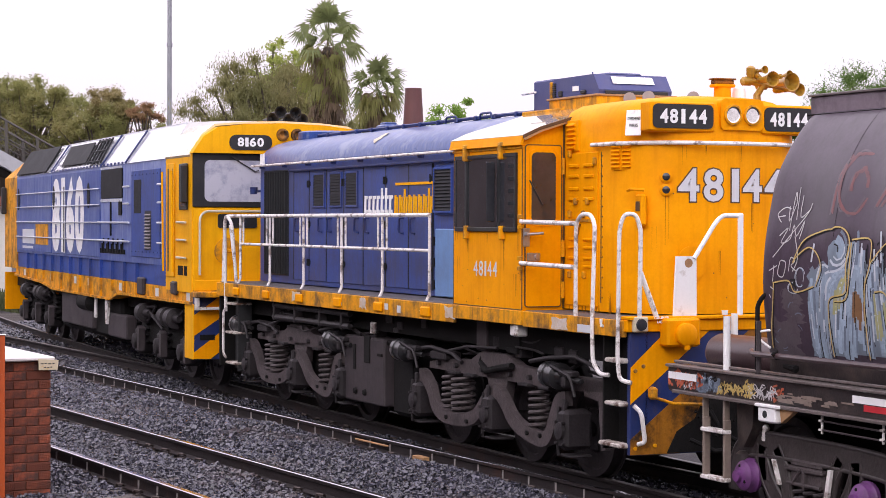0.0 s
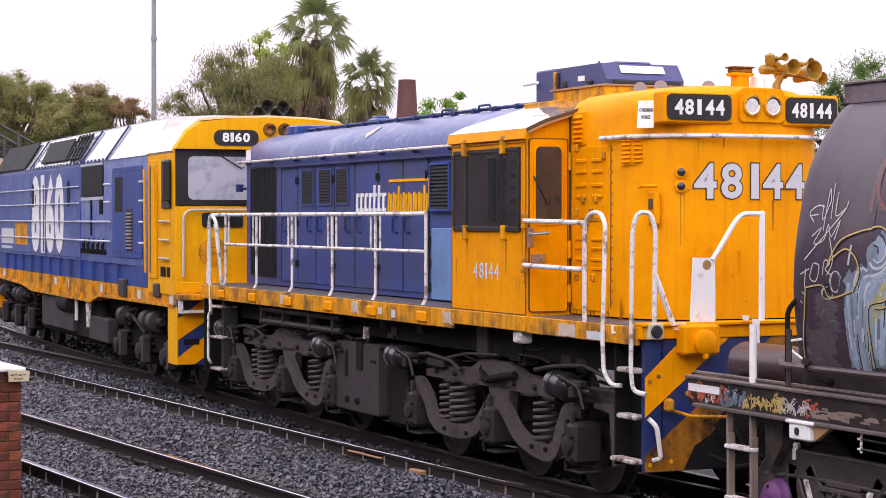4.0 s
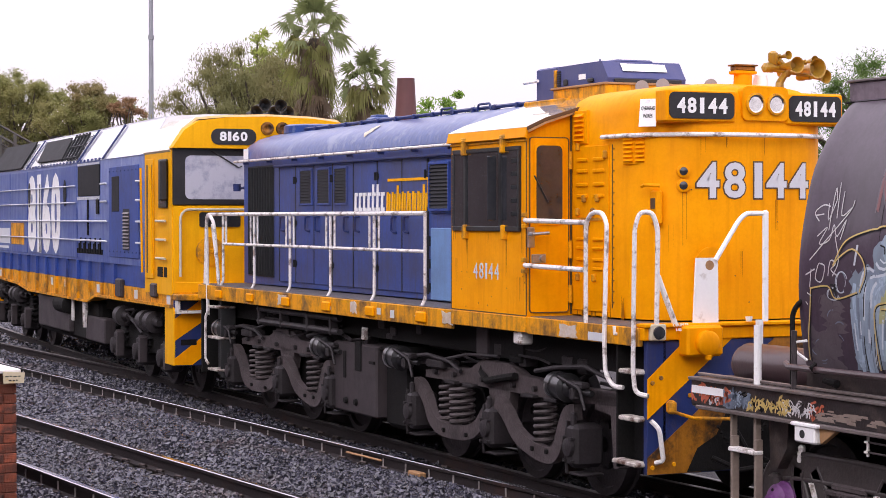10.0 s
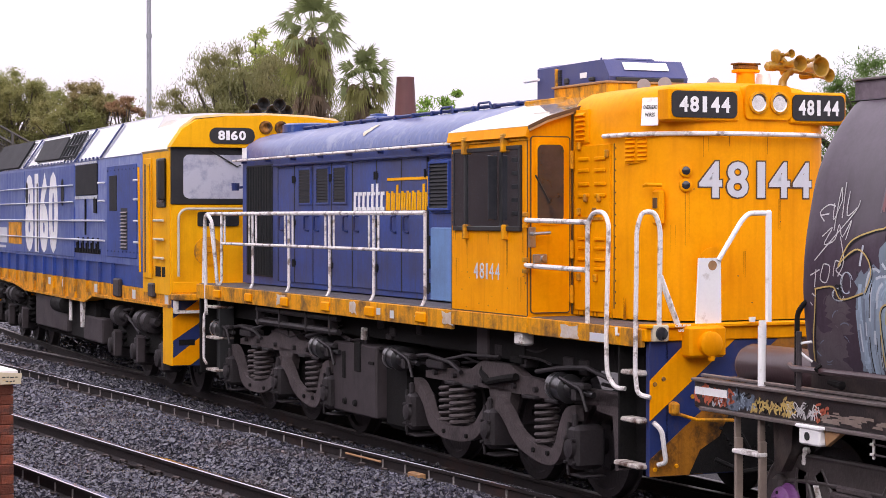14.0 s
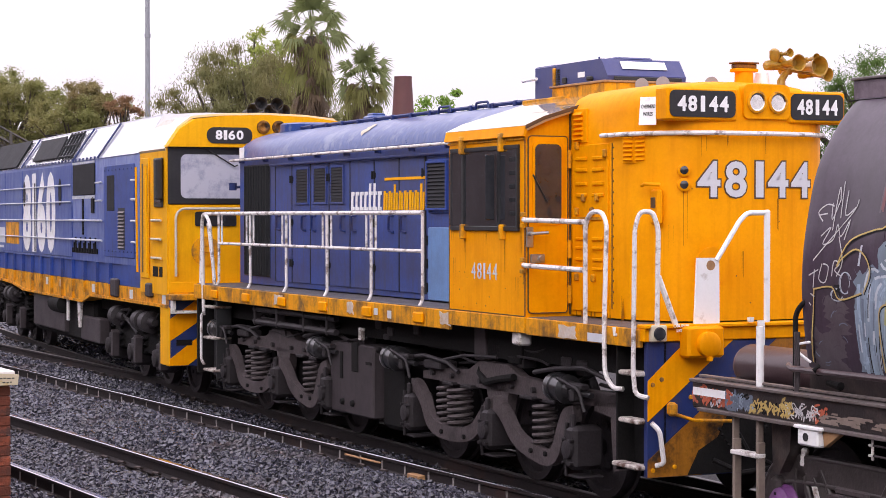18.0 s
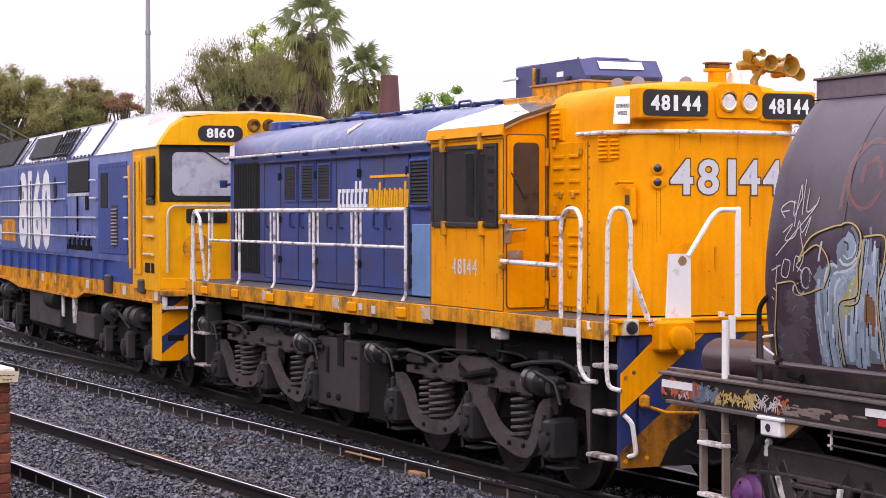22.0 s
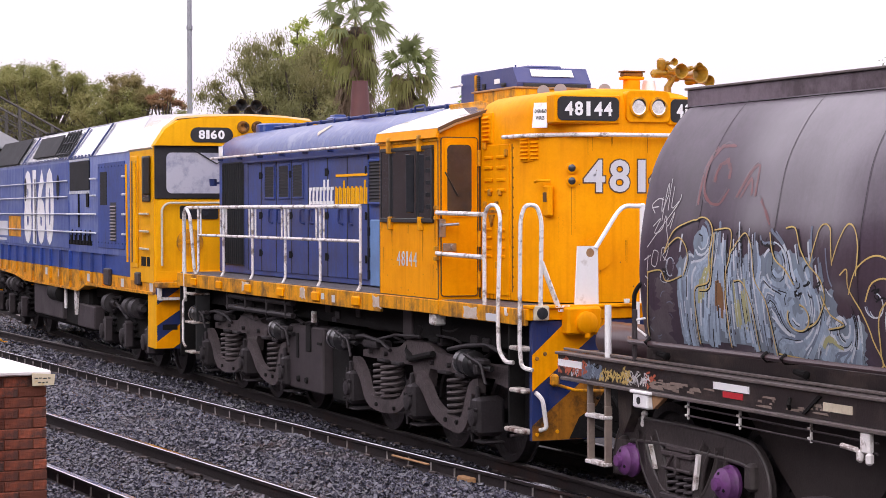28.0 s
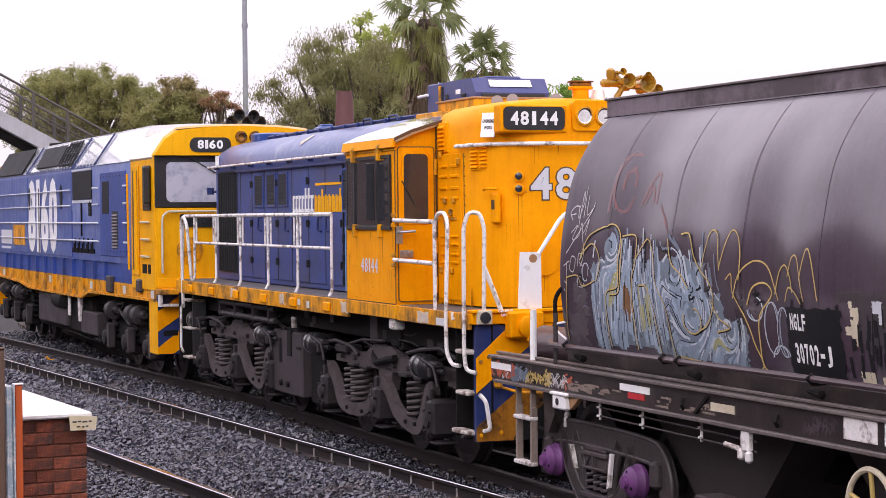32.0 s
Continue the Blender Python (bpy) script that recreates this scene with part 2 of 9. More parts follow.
BOGIE = material("road_grimed_steel", (0.078, 0.062, 0.065), 0.55, dirt=(0.020, 0.015, 0.016), dirt_amount=0.75, dirt_scale=3.5, grain=0.5, bump=0.3,
                 bump_scale=45, spec=0.35, dirt_from=0.46, dirt_width=0.26)
# darker copy of the bogie steel; shade below the sill is in its colour
BOGIE_SHADED = material("shaded_bogie_steel", (0.026, 0.021, 0.024), 0.55, dirt=(0.010, 0.008, 0.009), dirt_amount=0.7, dirt_scale=4, grain=0.5, bump=0.25,
                      bump_scale=45, spec=0.35)
GLOSS_BLACK = material("oily_gloss_black", (0.012, 0.012, 0.014), 0.3, dirt=(0.03, 0.026, 0.026), dirt_amount=0.6, dirt_scale=6, grain=0.3, bump=0.1, coat=0.5)
CAST = material("greasy_cast_steel", (0.052, 0.042, 0.042), 0.42, dirt=(0.018, 0.014, 0.014), dirt_amount=0.8, dirt_scale=4.5, grain=0.4, bump=0.2, bump_scale=30, spec=0.5)
UNDER = material("sooty_underframe", (0.0065, 0.006, 0.0064), 0.8, dirt=(0.016, 0.013, 0.012), dirt_amount=0.6, dirt_scale=5, grain=0.4, bump=0.25, spec=0.2)
TANK = material("grey_tank_paint", (0.058, 0.047, 0.052), 0.5, dirt=(0.024, 0.020, 0.021), dirt_amount=0.7, dirt_scale=2.5, grain=0.3, bump=0.12,
                streak=0.5, spec=0.3)
STEEL = material("worn_bright_steel", (0.55, 0.54, 0.55), 0.3, metal=0.9, dirt=(0.12, 0.10, 0.09), dirt_amount=0.6, dirt_scale=9)
CHROME = material("lamp_reflector", (0.78, 0.76, 0.72), 0.10, metal=1.0, dirt=(0.3, 0.26, 0.2), dirt_amount=0.35, dirt_scale=14, grain=0.1, bump=0.0)
BRASS = material("old_yellow_horn_paint", (0.42, 0.235, 0.02), 0.35, metal=0.2, dirt=(0.10, 0.06, 0.02), dirt_amount=0.6, dirt_scale=9, coat=0.3)
MAROON = material("rusty_maroon_stack", (0.13, 0.045, 0.04), 0.55, dirt=(0.07, 0.03, 0.028), dirt_amount=0.5, dirt_scale=5, streak=0.3, bump=0.12)
BARREL = material("wet_grimy_wagon_paint", (0.058, 0.038, 0.060), 0.42, dirt=(0.026, 0.017, 0.023), dirt_amount=0.8, dirt_scale=1.1, grain=0.3,
                  bump=0.06, bump_scale=1.3, streak=0.5, coat=1.0, coat_rough=0.19, spec=0.25, patchy=True)
COAMING = material("stained_coaming_paint", (0.18, 0.14, 0.17), 0.4, dirt=(0.05, 0.034, 0.040), dirt_amount=0.9, dirt_scale=1.0, grain=0.3, bump=0.08, streak=0.35, coat=0.4,
                   dirt_from=0.46, dirt_width=0.12)
CHUTE = material("brown_stained_chute_paint", (0.024, 0.017, 0.016), 0.6, dirt=(0.010, 0.007, 0.007), dirt_amount=0.8, dirt_scale=3, grain=0.3, bump=0.12)
SILL = material("grimy_black_brown_sill", (0.020, 0.015, 0.016), 0.35, dirt=(0.10, 0.074, 0.062), dirt_amount=0.6, dirt_scale=3.2, grain=0.4, bump=0.12, coat=0.3, dirt_from=0.5, dirt_width=0.2)
PIPE_RED = material("maroon_pipe", (0.055, 0.028, 0.031), 0.4, dirt=(0.03, 0.016, 0.018), dirt_amount=0.5, dirt_scale=4, coat=0.3)
PURPLE = material("purple_hub_paint", (0.16, 0.045, 0.19), 0.5, dirt=(0.05, 0.025, 0.055), dirt_amount=0.8, dirt_scale=9, bump=0.15)
CREAM = material("cream_paint", (0.62, 0.55, 0.42), 0.5, dirt=(0.30, 0.22, 0.14), dirt_amount=0.5, dirt_scale=9)
SILL_EDGE = material("worn_sill_edge", (0.15, 0.125, 0.12), 0.35, dirt=(0.05, 0.035, 0.03), dirt_amount=0.7, dirt_scale=6, grain=0.3)
SPRAY_BLUE = material("pale_blue_spray_paint", (0.35, 0.44, 0.56), 0.5, dirt=(0.16, 0.18, 0.22), dirt_amount=0.75, dirt_scale=6, grain=0.4,
                      stretch=(1.6, 1.6, 0.5), per_object=0.45)
SPRAY_BROWN = material("brown_spray_stroke", (0.20, 0.10, 0.04), 0.5, dirt=(0.08, 0.05, 0.03), dirt_amount=0.5, dirt_scale=9)
SPRAY_OLIVE = material("olive_spray_stroke", (0.36, 0.35, 0.17), 0.5, dirt=(0.22, 0.22, 0.14), dirt_amount=0.5, dirt_scale=9)
SPRAY_GREY = material("rubbed_grey_paint", (0.085, 0.068, 0.080), 0.45, dirt=(0.045, 0.032, 0.04), dirt_amount=0.9, dirt_scale=6, coat=0.5)
SPRAY_DIM = material("faint_rubbed_paint", (0.066, 0.046, 0.062), 0.4, dirt=(0.04, 0.026, 0.036), dirt_amount=0.9, dirt_scale=6, coat=0.8)
LADDER = material("worn_ladder_steel", (0.24, 0.19, 0.16), 0.5, dirt=(0.10, 0.06, 0.05), dirt_amount=0.5, dirt_scale=9)
SPRAY_GOLD = material("gold_spray_line", (0.55, 0.40, 0.13), 0.5, dirt=(0.25, 0.17, 0.08), dirt_amount=0.4, dirt_scale=8)
SPRAY_WHITE = material("white_spray_line", (0.55, 0.54, 0.55), 0.5, dirt=(0.2, 0.18, 0.2), dirt_amount=0.5, dirt_scale=8)
SPRAY_PALE = material("whitish_blue_spray_stroke", (0.50, 0.54, 0.60), 0.5, dirt=(0.28, 0.30, 0.34), dirt_amount=0.6, dirt_scale=9)
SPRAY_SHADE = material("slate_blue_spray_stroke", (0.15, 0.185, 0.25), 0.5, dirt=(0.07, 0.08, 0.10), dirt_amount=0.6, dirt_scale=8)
SPRAY_DARK = material("dark_spray_line", (0.010, 0.010, 0.012), 0.6, spec=0.2)
SPRAY_RED = material("faded_red_spray", (0.17, 0.048, 0.05), 0.4, dirt=(0.06, 0.035, 0.045), dirt_amount=0.8, dirt_scale=6, coat=0.4)
RED = material("red_reflector", (0.5, 0.03, 0.04), 0.3)
RAIL_TOP = material("polished_rail_head", (0.62, 0.60, 0.64), 0.16, metal=1.0, grain=0.1, bump=0.02)
RAIL_SIDE = material("rusty_rail_web", (0.016, 0.011, 0.012), 0.7, dirt=(0.055, 0.022, 0.014), dirt_amount=0.6, dirt_scale=1.2, grain=0.4, bump=0.2, spec=0.3, dirt_from=0.54, dirt_width=0.16)
SLEEPER = material("weathered_sleeper", (0.10, 0.085, 0.08), 0.85, dirt=(0.05, 0.04, 0.04), dirt_amount=0.5, grain=0.5, bump=0.3, per_object=0.4)
CLIP = material("rail_clip_steel", (0.07, 0.055, 0.052), 0.5, metal=0.3, dirt=(0.16, 0.10, 0.08), dirt_amount=0.4, dirt_scale=14)
CLIP_PALE = material("galvanised_anchor", (0.46, 0.42, 0.42), 0.5, metal=0.2, dirt=(0.12, 0.08, 0.07), dirt_amount=0.9, dirt_scale=5)
STONES = material("blue_metal_ballast", (0.080, 0.079, 0.112), 0.24, dirt=(0.14, 0.085, 0.06), dirt_amount=0.7, dirt_scale=0.6, grain=0.6,
                  grain_scale=60, bump=0.4, island=1.0, spec=0.8, dirt_from=0.54, dirt_width=0.16)
GROUND = material("stony_ground", (0.028, 0.026, 0.030), 0.9, dirt=(0.07, 0.05, 0.04), dirt_amount=0.45, dirt_scale=0.7, grain=0.9, grain_scale=22,
                  bump=0.9, bump_scale=24)
RUST_PLATE = material("rust_orange_plate", (0.40, 0.22, 0.10), 0.6, dirt=(0.18, 0.08, 0.04), dirt_amount=0.6, dirt_scale=9)
BRICK = material("red_brick", (0.36, 0.085, 0.036), 0.75, dirt=(0.05, 0.03, 0.026), dirt_amount=0.95, dirt_scale=7, grain=0.6, bump=0.6, per_object=0.95, dirt_from=0.42, dirt_width=0.18)
MORTAR = material("stained_mortar", (0.15, 0.065, 0.042), 0.9, dirt=(0.05, 0.035, 0.03), dirt_amount=0.9, dirt_scale=2.6, grain=0.5, bump=0.3)
CONCRETE = material("pale_concrete", (0.78, 0.75, 0.73), 0.5, dirt=(0.45, 0.40, 0.36), dirt_amount=0.4, dirt_scale=5, grain=0.2, bump=0.2, coat=0.3)
SIGN = material("stained_yellowish_sign", (0.60, 0.52, 0.36), 0.5, dirt=(0.55, 0.34, 0.06), dirt_amount=0.8, dirt_scale=9, dirt_from=0.55, dirt_width=0.1)
POST_RED = material("red_oxide_post", (0.50, 0.085, 0.012), 0.5, dirt=(0.50, 0.28, 0.2), dirt_amount=0.5, dirt_scale=26, bump=0.15, dirt_from=0.6, dirt_width=0.06)
POST_GREY = material("flaking_grey_post", (0.30, 0.36, 0.42), 0.6, dirt=(0.62, 0.60, 0.58), dirt_amount=0.9, dirt_scale=20, bump=0.3, dirt_from=0.5, dirt_width=0.08)
POST_BROWN = material("brown_timber_post", (0.13, 0.075, 0.05), 0.8, dirt=(0.06, 0.04, 0.03), dirt_amount=0.5, streak=0.5, bump=0.25)
GALV = material("galvanised_mast", (0.30, 0.31, 0.34), 0.5, metal=0.3, dirt=(0.2, 0.2, 0.22), dirt_amount=0.4)
BRIDGE_DARK = material("dark_bridge_steel", (0.07, 0.065, 0.06), 0.6, dirt=(0.12, 0.10, 0.08), dirt_amount=0.4)
BRIDGE_PALE = material("grey_bridge_girder", (0.42, 0.43, 0.46), 0.5, dirt=(0.25, 0.25, 0.27), dirt_amount=0.5, streak=0.3)
WALL_WHITE = material("cream_render", (0.68, 0.66, 0.62), 0.8, dirt=(0.45, 0.42, 0.38), dirt_amount=0.4)
ROOF_RED = material("terracotta_roof", (0.28, 0.10, 0.07), 0.7, dirt=(0.15, 0.08, 0.06), dirt_amount=0.5, dirt_scale=3)
GRASS = material("dull_grass", (0.075, 0.095, 0.03), 0.9, dirt=(0.12, 0.10, 0.05), dirt_amount=0.5, grain=0.6, bump=0.5, island=0.4)
YELLOW_RUST = material("oily_rusty_yellow_paint", (0.36, 0.14, 0.01), 0.45, dirt=(0.022, 0.014, 0.010), dirt_amount=0.95, dirt_scale=3.4, grain=0.35, bump=0.15,
                       streak=0.5, spec=0.3, dirt_from=0.44, dirt_width=0.16)
WALL_BRICK = material("dark_brick_wall", (0.11, 0.06, 0.045), 0.9, dirt=(0.05, 0.035, 0.03), dirt_amount=0.5, dirt_scale=0.8, grain=0.5, grain_scale=9, bump=0.3)
PAVING = material("asphalt_platform", (0.06, 0.06, 0.06), 0.85, dirt=(0.1, 0.09, 0.085), dirt_amount=0.4, dirt_scale=0.7, grain=0.5, bump=0.4)
BARK = material("grey_brown_bark", (0.10, 0.08, 0.065), 0.9, dirt=(0.05, 0.04, 0.03), dirt_amount=0.5, grain=0.6, bump=0.6, stretch=(3, 3, 0.6))


YELLOW_LEMON = material("lemon_yellow_paint", (0.92, 0.44, 0.004), 0.5, dirt=(0.50, 0.20, 0.004), dirt_amount=0.35, dirt_scale=1.6, grain=0.12,
                        bump=0.05, bump_scale=25, streak=0.3, spec=0.12)
SPRAY_BASE = material("thin_blue_grey_spray", (0.17, 0.215, 0.27), 0.5, dirt=(0.085, 0.09, 0.105), dirt_amount=0.7, dirt_scale=5, grain=0.3, stretch=(1.6, 1.6, 0.5))


def leaf_material(name, base, second, amount=0.75):
    m = material(name, base, 0.6, dirt=second, dirt_amount=amount, dirt_scale=0.55, grain=0.3, bump=0.0, island=0.35)
    nt = m.node_tree
    b, out = nt.nodes["Principled BSDF"], nt.nodes["Material Output"]
    glow = nt.nodes.new("ShaderNodeBsdfTranslucent")
    both = nt.nodes.new("ShaderNodeMixShader")
    both.inputs[0].default_value = 0.5
    nt.links.new(b.inputs["Base Color"].links[0].from_socket, glow.inputs["Color"])
    nt.links.new(b.outputs[0], both.inputs[1])
    nt.links.new(glow.outputs[0], both.inputs[2])
    nt.links.new(both.outputs[0], out.inputs["Surface"])
    b.inputs["Roughness"].default_value = 0.6
    return m


LEAF_OLIVE = leaf_material("olive_gum_leaves", (0.33, 0.34, 0.12), (0.36, 0.30, 0.13))
LEAF_WILLOW = leaf_material("grey_green_drooping_leaves", (0.28, 0.28, 0.115), (0.33, 0.26, 0.115))
LEAF_LIME = leaf_material("lime_green_leaves", (0.45, 0.52, 0.12), (0.32, 0.38, 0.10))
LEAF_GREEN = leaf_material("bright_green_leaves", (0.30, 0.46, 0.09), (0.2, 0.33, 0.06))
LEAF_HEDGE = leaf_material("deep_green_foliage", (0.15, 0.25, 0.06), (0.20, 0.28, 0.07))
LEAF_PALM = leaf_material("palm_green_fronds", (0.26, 0.30, 0.115), (0.15, 0.19, 0.07))
LEAF_PALM_OLD = leaf_material("yellowing_palm_fronds", (0.32, 0.33, 0.10), (0.25, 0.19, 0.09))
LEAF_DEAD = leaf_material("dry_brown_fronds", (0.24, 0.17, 0.11), (0.13, 0.09, 0.065))


# ---------------------------------------------------------------- mesh helpers
class Shape:
    """Vertices and faces gathered from simple solids."""

    def __init__(self):
        self.v, self.f = [], []

    def add(self, verts, faces):
        n = len(self.v)
        self.v += [tuple(p) for p in verts]
        self.f += [tuple(n + i for i in face) for face in faces]
        return self

    def box(self, x0, x1, y0, y1, z0, z1, b=0.0):
        """A box; b cuts its twelve edges."""
        if b <= 0:
            v = [(x, y, z) for x in (x0, x1) for y in (y0, y1) for z in (z0, z1)]
            return self.add(v, [(0, 1, 3, 2), (4, 6, 7, 5), (0, 4, 5, 1), (2, 3, 7, 6), (0, 2, 6, 4), (1, 5, 7, 3)])
        b = min(b, (x1 - x0) * 0.45, (y1 - y0) * 0.45, (z1 - z0) * 0.45)
        ring = [(x0 + b, y0), (x1 - b, y0), (x1, y0 + b), (x1, y1 - b), (x1 - b, y1), (x0 + b, y1), (x0, y1 - b), (x0, y0 + b)]
        cx, cy = (x0 + x1) / 2, (y0 + y1) / 2
        kx, ky = 1 - 2 * b / (x1 - x0), 1 - 2 * b / (y1 - y0)
        small = [(cx + (x - cx) * kx, cy + (y - cy) * ky) for x, y in ring]
        levels = [(small, z0), (ring, z0 + b), (ring, z1 - b), (small, z1)]
        v = [(x, y, z) for r, z in levels for x, y in r]
        f = [tuple(reversed(range(8))), tuple(range(24, 32))]
        for k in range(3):
            f += [(8 * k + i, 8 * k + (i + 1) % 8, 8 * k + 8 + (i + 1) % 8, 8 * k + 8 + i) for i in range(8)]
        return self.add(v, f)

    def rod(self, p, q, r, r2=None, n=10, caps=True):
        p, q = Vector(p), Vector(q)
        r2 = r if r2 is None else r2
        d = (q - p).normalized()
        a = d.orthogonal().normalized()
        c = d.cross(a)
        v = []
        for o, k in ((p, r), (q, r2)):
            v += [o + (a * math.cos(t) + c * math.sin(t)) * k for t in (2 * math.pi * i / n for i in range(n))]
        f = [(i, (i + 1) % n, n + (i + 1) % n, n + i) for i in range(n)]
        if caps:
            f += [tuple(reversed(range(n))), tuple(range(n, 2 * n))]
        return self.add(v, f)

    def tube(self, pts, r, n=8, bend=0.0):
        """A round bar along a line of points; bend rounds its corners."""
        pts = [Vector(p) for p in pts]
        if bend:
            out = [pts[0]]
            for a, b, c in zip(pts, pts[1:], pts[2:]):
                k = min(bend, (a - b).length * 0.45, (c - b).length * 0.45)
                s, e = b + (a - b).normalized() * k, b + (c - b).normalized() * k
                out += [s * (1 - t) ** 2 + b * 2 * t * (1 - t) + e * t * t for t in (0, 0.25, 0.5, 0.75, 1)]
            pts = out + [pts[-1]]
        v, prev = [], None
        for i, p in enumerate(pts):
            d = (pts[min(i + 1, len(pts) - 1)] - pts[max(i - 1, 0)]).normalized()
            a = d.orthogonal().normalized() if prev is None else (prev - d * prev.dot(d)).normalized()
            prev = a
            c = d.cross(a)
            v += [p + (a * math.cos(t) + c * math.sin(t)) * r for t in (2 * math.pi * k / n for k in range(n))]
        f = []
        for i in range(len(pts) - 1):
            f += [(i * n + k, i * n + (k + 1) % n, (i + 1) * n + (k + 1) % n, (i + 1) * n + k) for k in range(n)]
        f += [tuple(reversed(range(n))), tuple(range(len(v) - n, len(v)))]
        return self.add(v, f)

    def prism(self, poly, axis, lo, hi):
        """A polygon of two coordinates drawn out along the third axis."""
        def at(a, b, c):
            return {"x": (c, a, b), "y": (a, c, b), "z": (a, b, c)}[axis]
        n = len(poly)
        v = [at(a, b, lo) for a, b in poly] + [at(a, b, hi) for a, b in poly]
        f = [(i, (i + 1) % n, n + (i + 1) % n, n + i) for i in range(n)] + [tuple(reversed(range(n))), tuple(range(n, 2 * n))]
        return self.add(v, f)

    def lathe(self, prof, origin, axis, n=20):
        """(along, radius) pairs turned round an axis from origin."""
        o, d = Vector(origin), Vector(axis).normalized()
        a = d.orthogonal().normalized()
        c = d.cross(a)
        v = []
        for h, r in prof:
            v += [o + d * h + (a * math.cos(t) + c * math.sin(t)) * max(r, 1e-4) for t in (2 * math.pi * i / n for i in range(n))]
        f = []
        for k in range(len(prof) - 1):
            f += [(k * n + i, k * n + (i + 1) % n, (k + 1) * n + (i + 1) % n, (k + 1) * n + i) for i in range(n)]
        f += [tuple(reversed(range(n))), tuple(range(len(v) - n, len(v)))]
        return self.add(v, f)

    def band(self, pts, wide, axis, lo, hi):
        """A strip of even width along a line in a plane, drawn out along the axis."""
        left, right = [], []
        for i, p in enumerate(pts):
            a, b = Vector(pts[max(i - 1, 0)]), Vector(pts[min(i + 1, len(pts) - 1)])
            d = (b - a).normalized()
            nrm = Vector((-d.y, d.x)) * wide / 2
            left.append(tuple(Vector(p) + nrm))
            right.append(tuple(Vector(p) - nrm))
        for i in range(len(pts) - 1):
            self.prism([left[i], left[i + 1], right[i + 1], right[i]], axis, lo, hi)
        return self

    def moved(self, m):
        self.v = [tuple(m @ Vector(p)) for p in self.v]
        return self

    def mesh(self, name, mat, smooth=32):
        me = bpy.data.meshes.new(name)
        me.from_pydata(self.v, [], self.f)
        bm = bmesh.new()
        bm.from_mesh(me)
        bmesh.ops.recalc_face_normals(bm, faces=bm.faces)
        bm.to_mesh(me)
        bm.free()
        for one in (mat if isinstance(mat, (list, tuple)) else [mat]):
            me.materials.append(one)
        if smooth:
            me.polygons.foreach_set("use_smooth", [True] * len(me.polygons))
            me.set_sharp_from_angle(angle=radians(smooth))
        return me


def part(name, shape, mat, parent, label="", smooth=32):
    """One mesh object, under a thing or a part."""
    me = shape if isinstance(shape, bpy.types.Mesh) else shape.mesh(name, mat, smooth)
    ob = new(name, me)
    ob.parent = parent
    return tagged(ob, label)


def pieces(name, shape, mat, parent, label=""):
    """Each loose solid of a shape as a part of its own."""
    root = list(range(len(shape.v)))

    def find(i):
        while root[i] != i:
            root[i] = root[root[i]]
            i = root[i]
        return i

    for face in shape.f:
        for i in face[1:]:
            root[find(i)] = find(face[0])
    solids = {}
    for face in shape.f:
        solids.setdefault(find(face[0]), []).append(face)
    for faces in solids.values():
        used = sorted({i for face in faces for i in face})
        at = {i: k for k, i in enumerate(used)}
        part(name, Shape().add([shape.v[i] for i in used], [tuple(at[i] - 0 for i in face) for face in faces]), mat, parent, label)


def thing(name, label, category, group="", kind=""):
    return tagged(new(name), label, category, group, kind)


def lettering(body, wide, high, place, u, v, depth=0.004, grow=0.0):
    """Upright letters stretched to a size, as a Shape; u and v point along and up the surface."""
    cu = bpy.data.curves.new("letters", "FONT")
    cu.body, cu.extrude, cu.offset, cu.resolution_u = body, 0.01, grow, 3
    ob = bpy.data.objects.new("letters", cu)
    scene.collection.objects.link(ob)
    dg = bpy.context.evaluated_depsgraph_get()
    me = bpy.data.meshes.new_from_object(ob.evaluated_get(dg))
    co = np.array([tuple(p.co) for p in me.vertices])
    faces = [tuple(p.vertices) for p in me.polygons]
    bpy.data.objects.remove(ob)
    bpy.data.meshes.remove(me)
    lo, hi = co.min(0), co.max(0)
    u, v = Vector(u), Vector(v)
    w = u.cross(v)
    s = Shape()
    s.add([Vector(place) + u * ((c[0] - lo[0]) / (hi[0] - lo[0]) * wide) + v * ((c[1] - lo[1]) / (hi[1] - lo[1]) * high)
           + w * ((c[2] - lo[2]) / (hi[2] - lo[2]) * depth) for c in co], faces)
    return s


def rounded(x0, x1, z0, z1, r, n=4):
    """A rounded rectangle as a polygon."""
    out = []
    for cx, cz, a in ((x1 - r, z1 - r, 0), (x0 + r, z1 - r, 90), (x0 + r, z0 + r, 180), (x1 - r, z0 + r, 270)):
        out += [(cx + r * math.cos(radians(a + 90 * i / n)), cz + r * math.sin(radians(a + 90 * i / n))) for i in range(n + 1)]
    return out


def coil(x, y, z0, z1, r, wire, turns, n=6):
    pts = []
    steps = int(turns * 12)
    for i in range(steps + 1):
        t = 2 * math.pi * turns * i / steps
        pts.append((x + r * math.cos(t), y + r * math.sin(t), z0 + (z1 - z0) * i / steps))
    return Shape().tube(pts, wire, n)


# ---------------------------------------------------------------- the yellow and blue branch-line locomotive
HOOD = [(-0.85, 1.62), (-0.85, 3.25), (-0.83, 3.342), (-0.76, 3.442), (-0.62, 3.526), (-0.42, 3.588), (-0.2, 3.6225), (0, 3.63)]
HOOD = HOOD + [(-y, z) for y, z in reversed(HOOD[:-1])]
WHEELS = []                # wheelsets that turn, with their radius


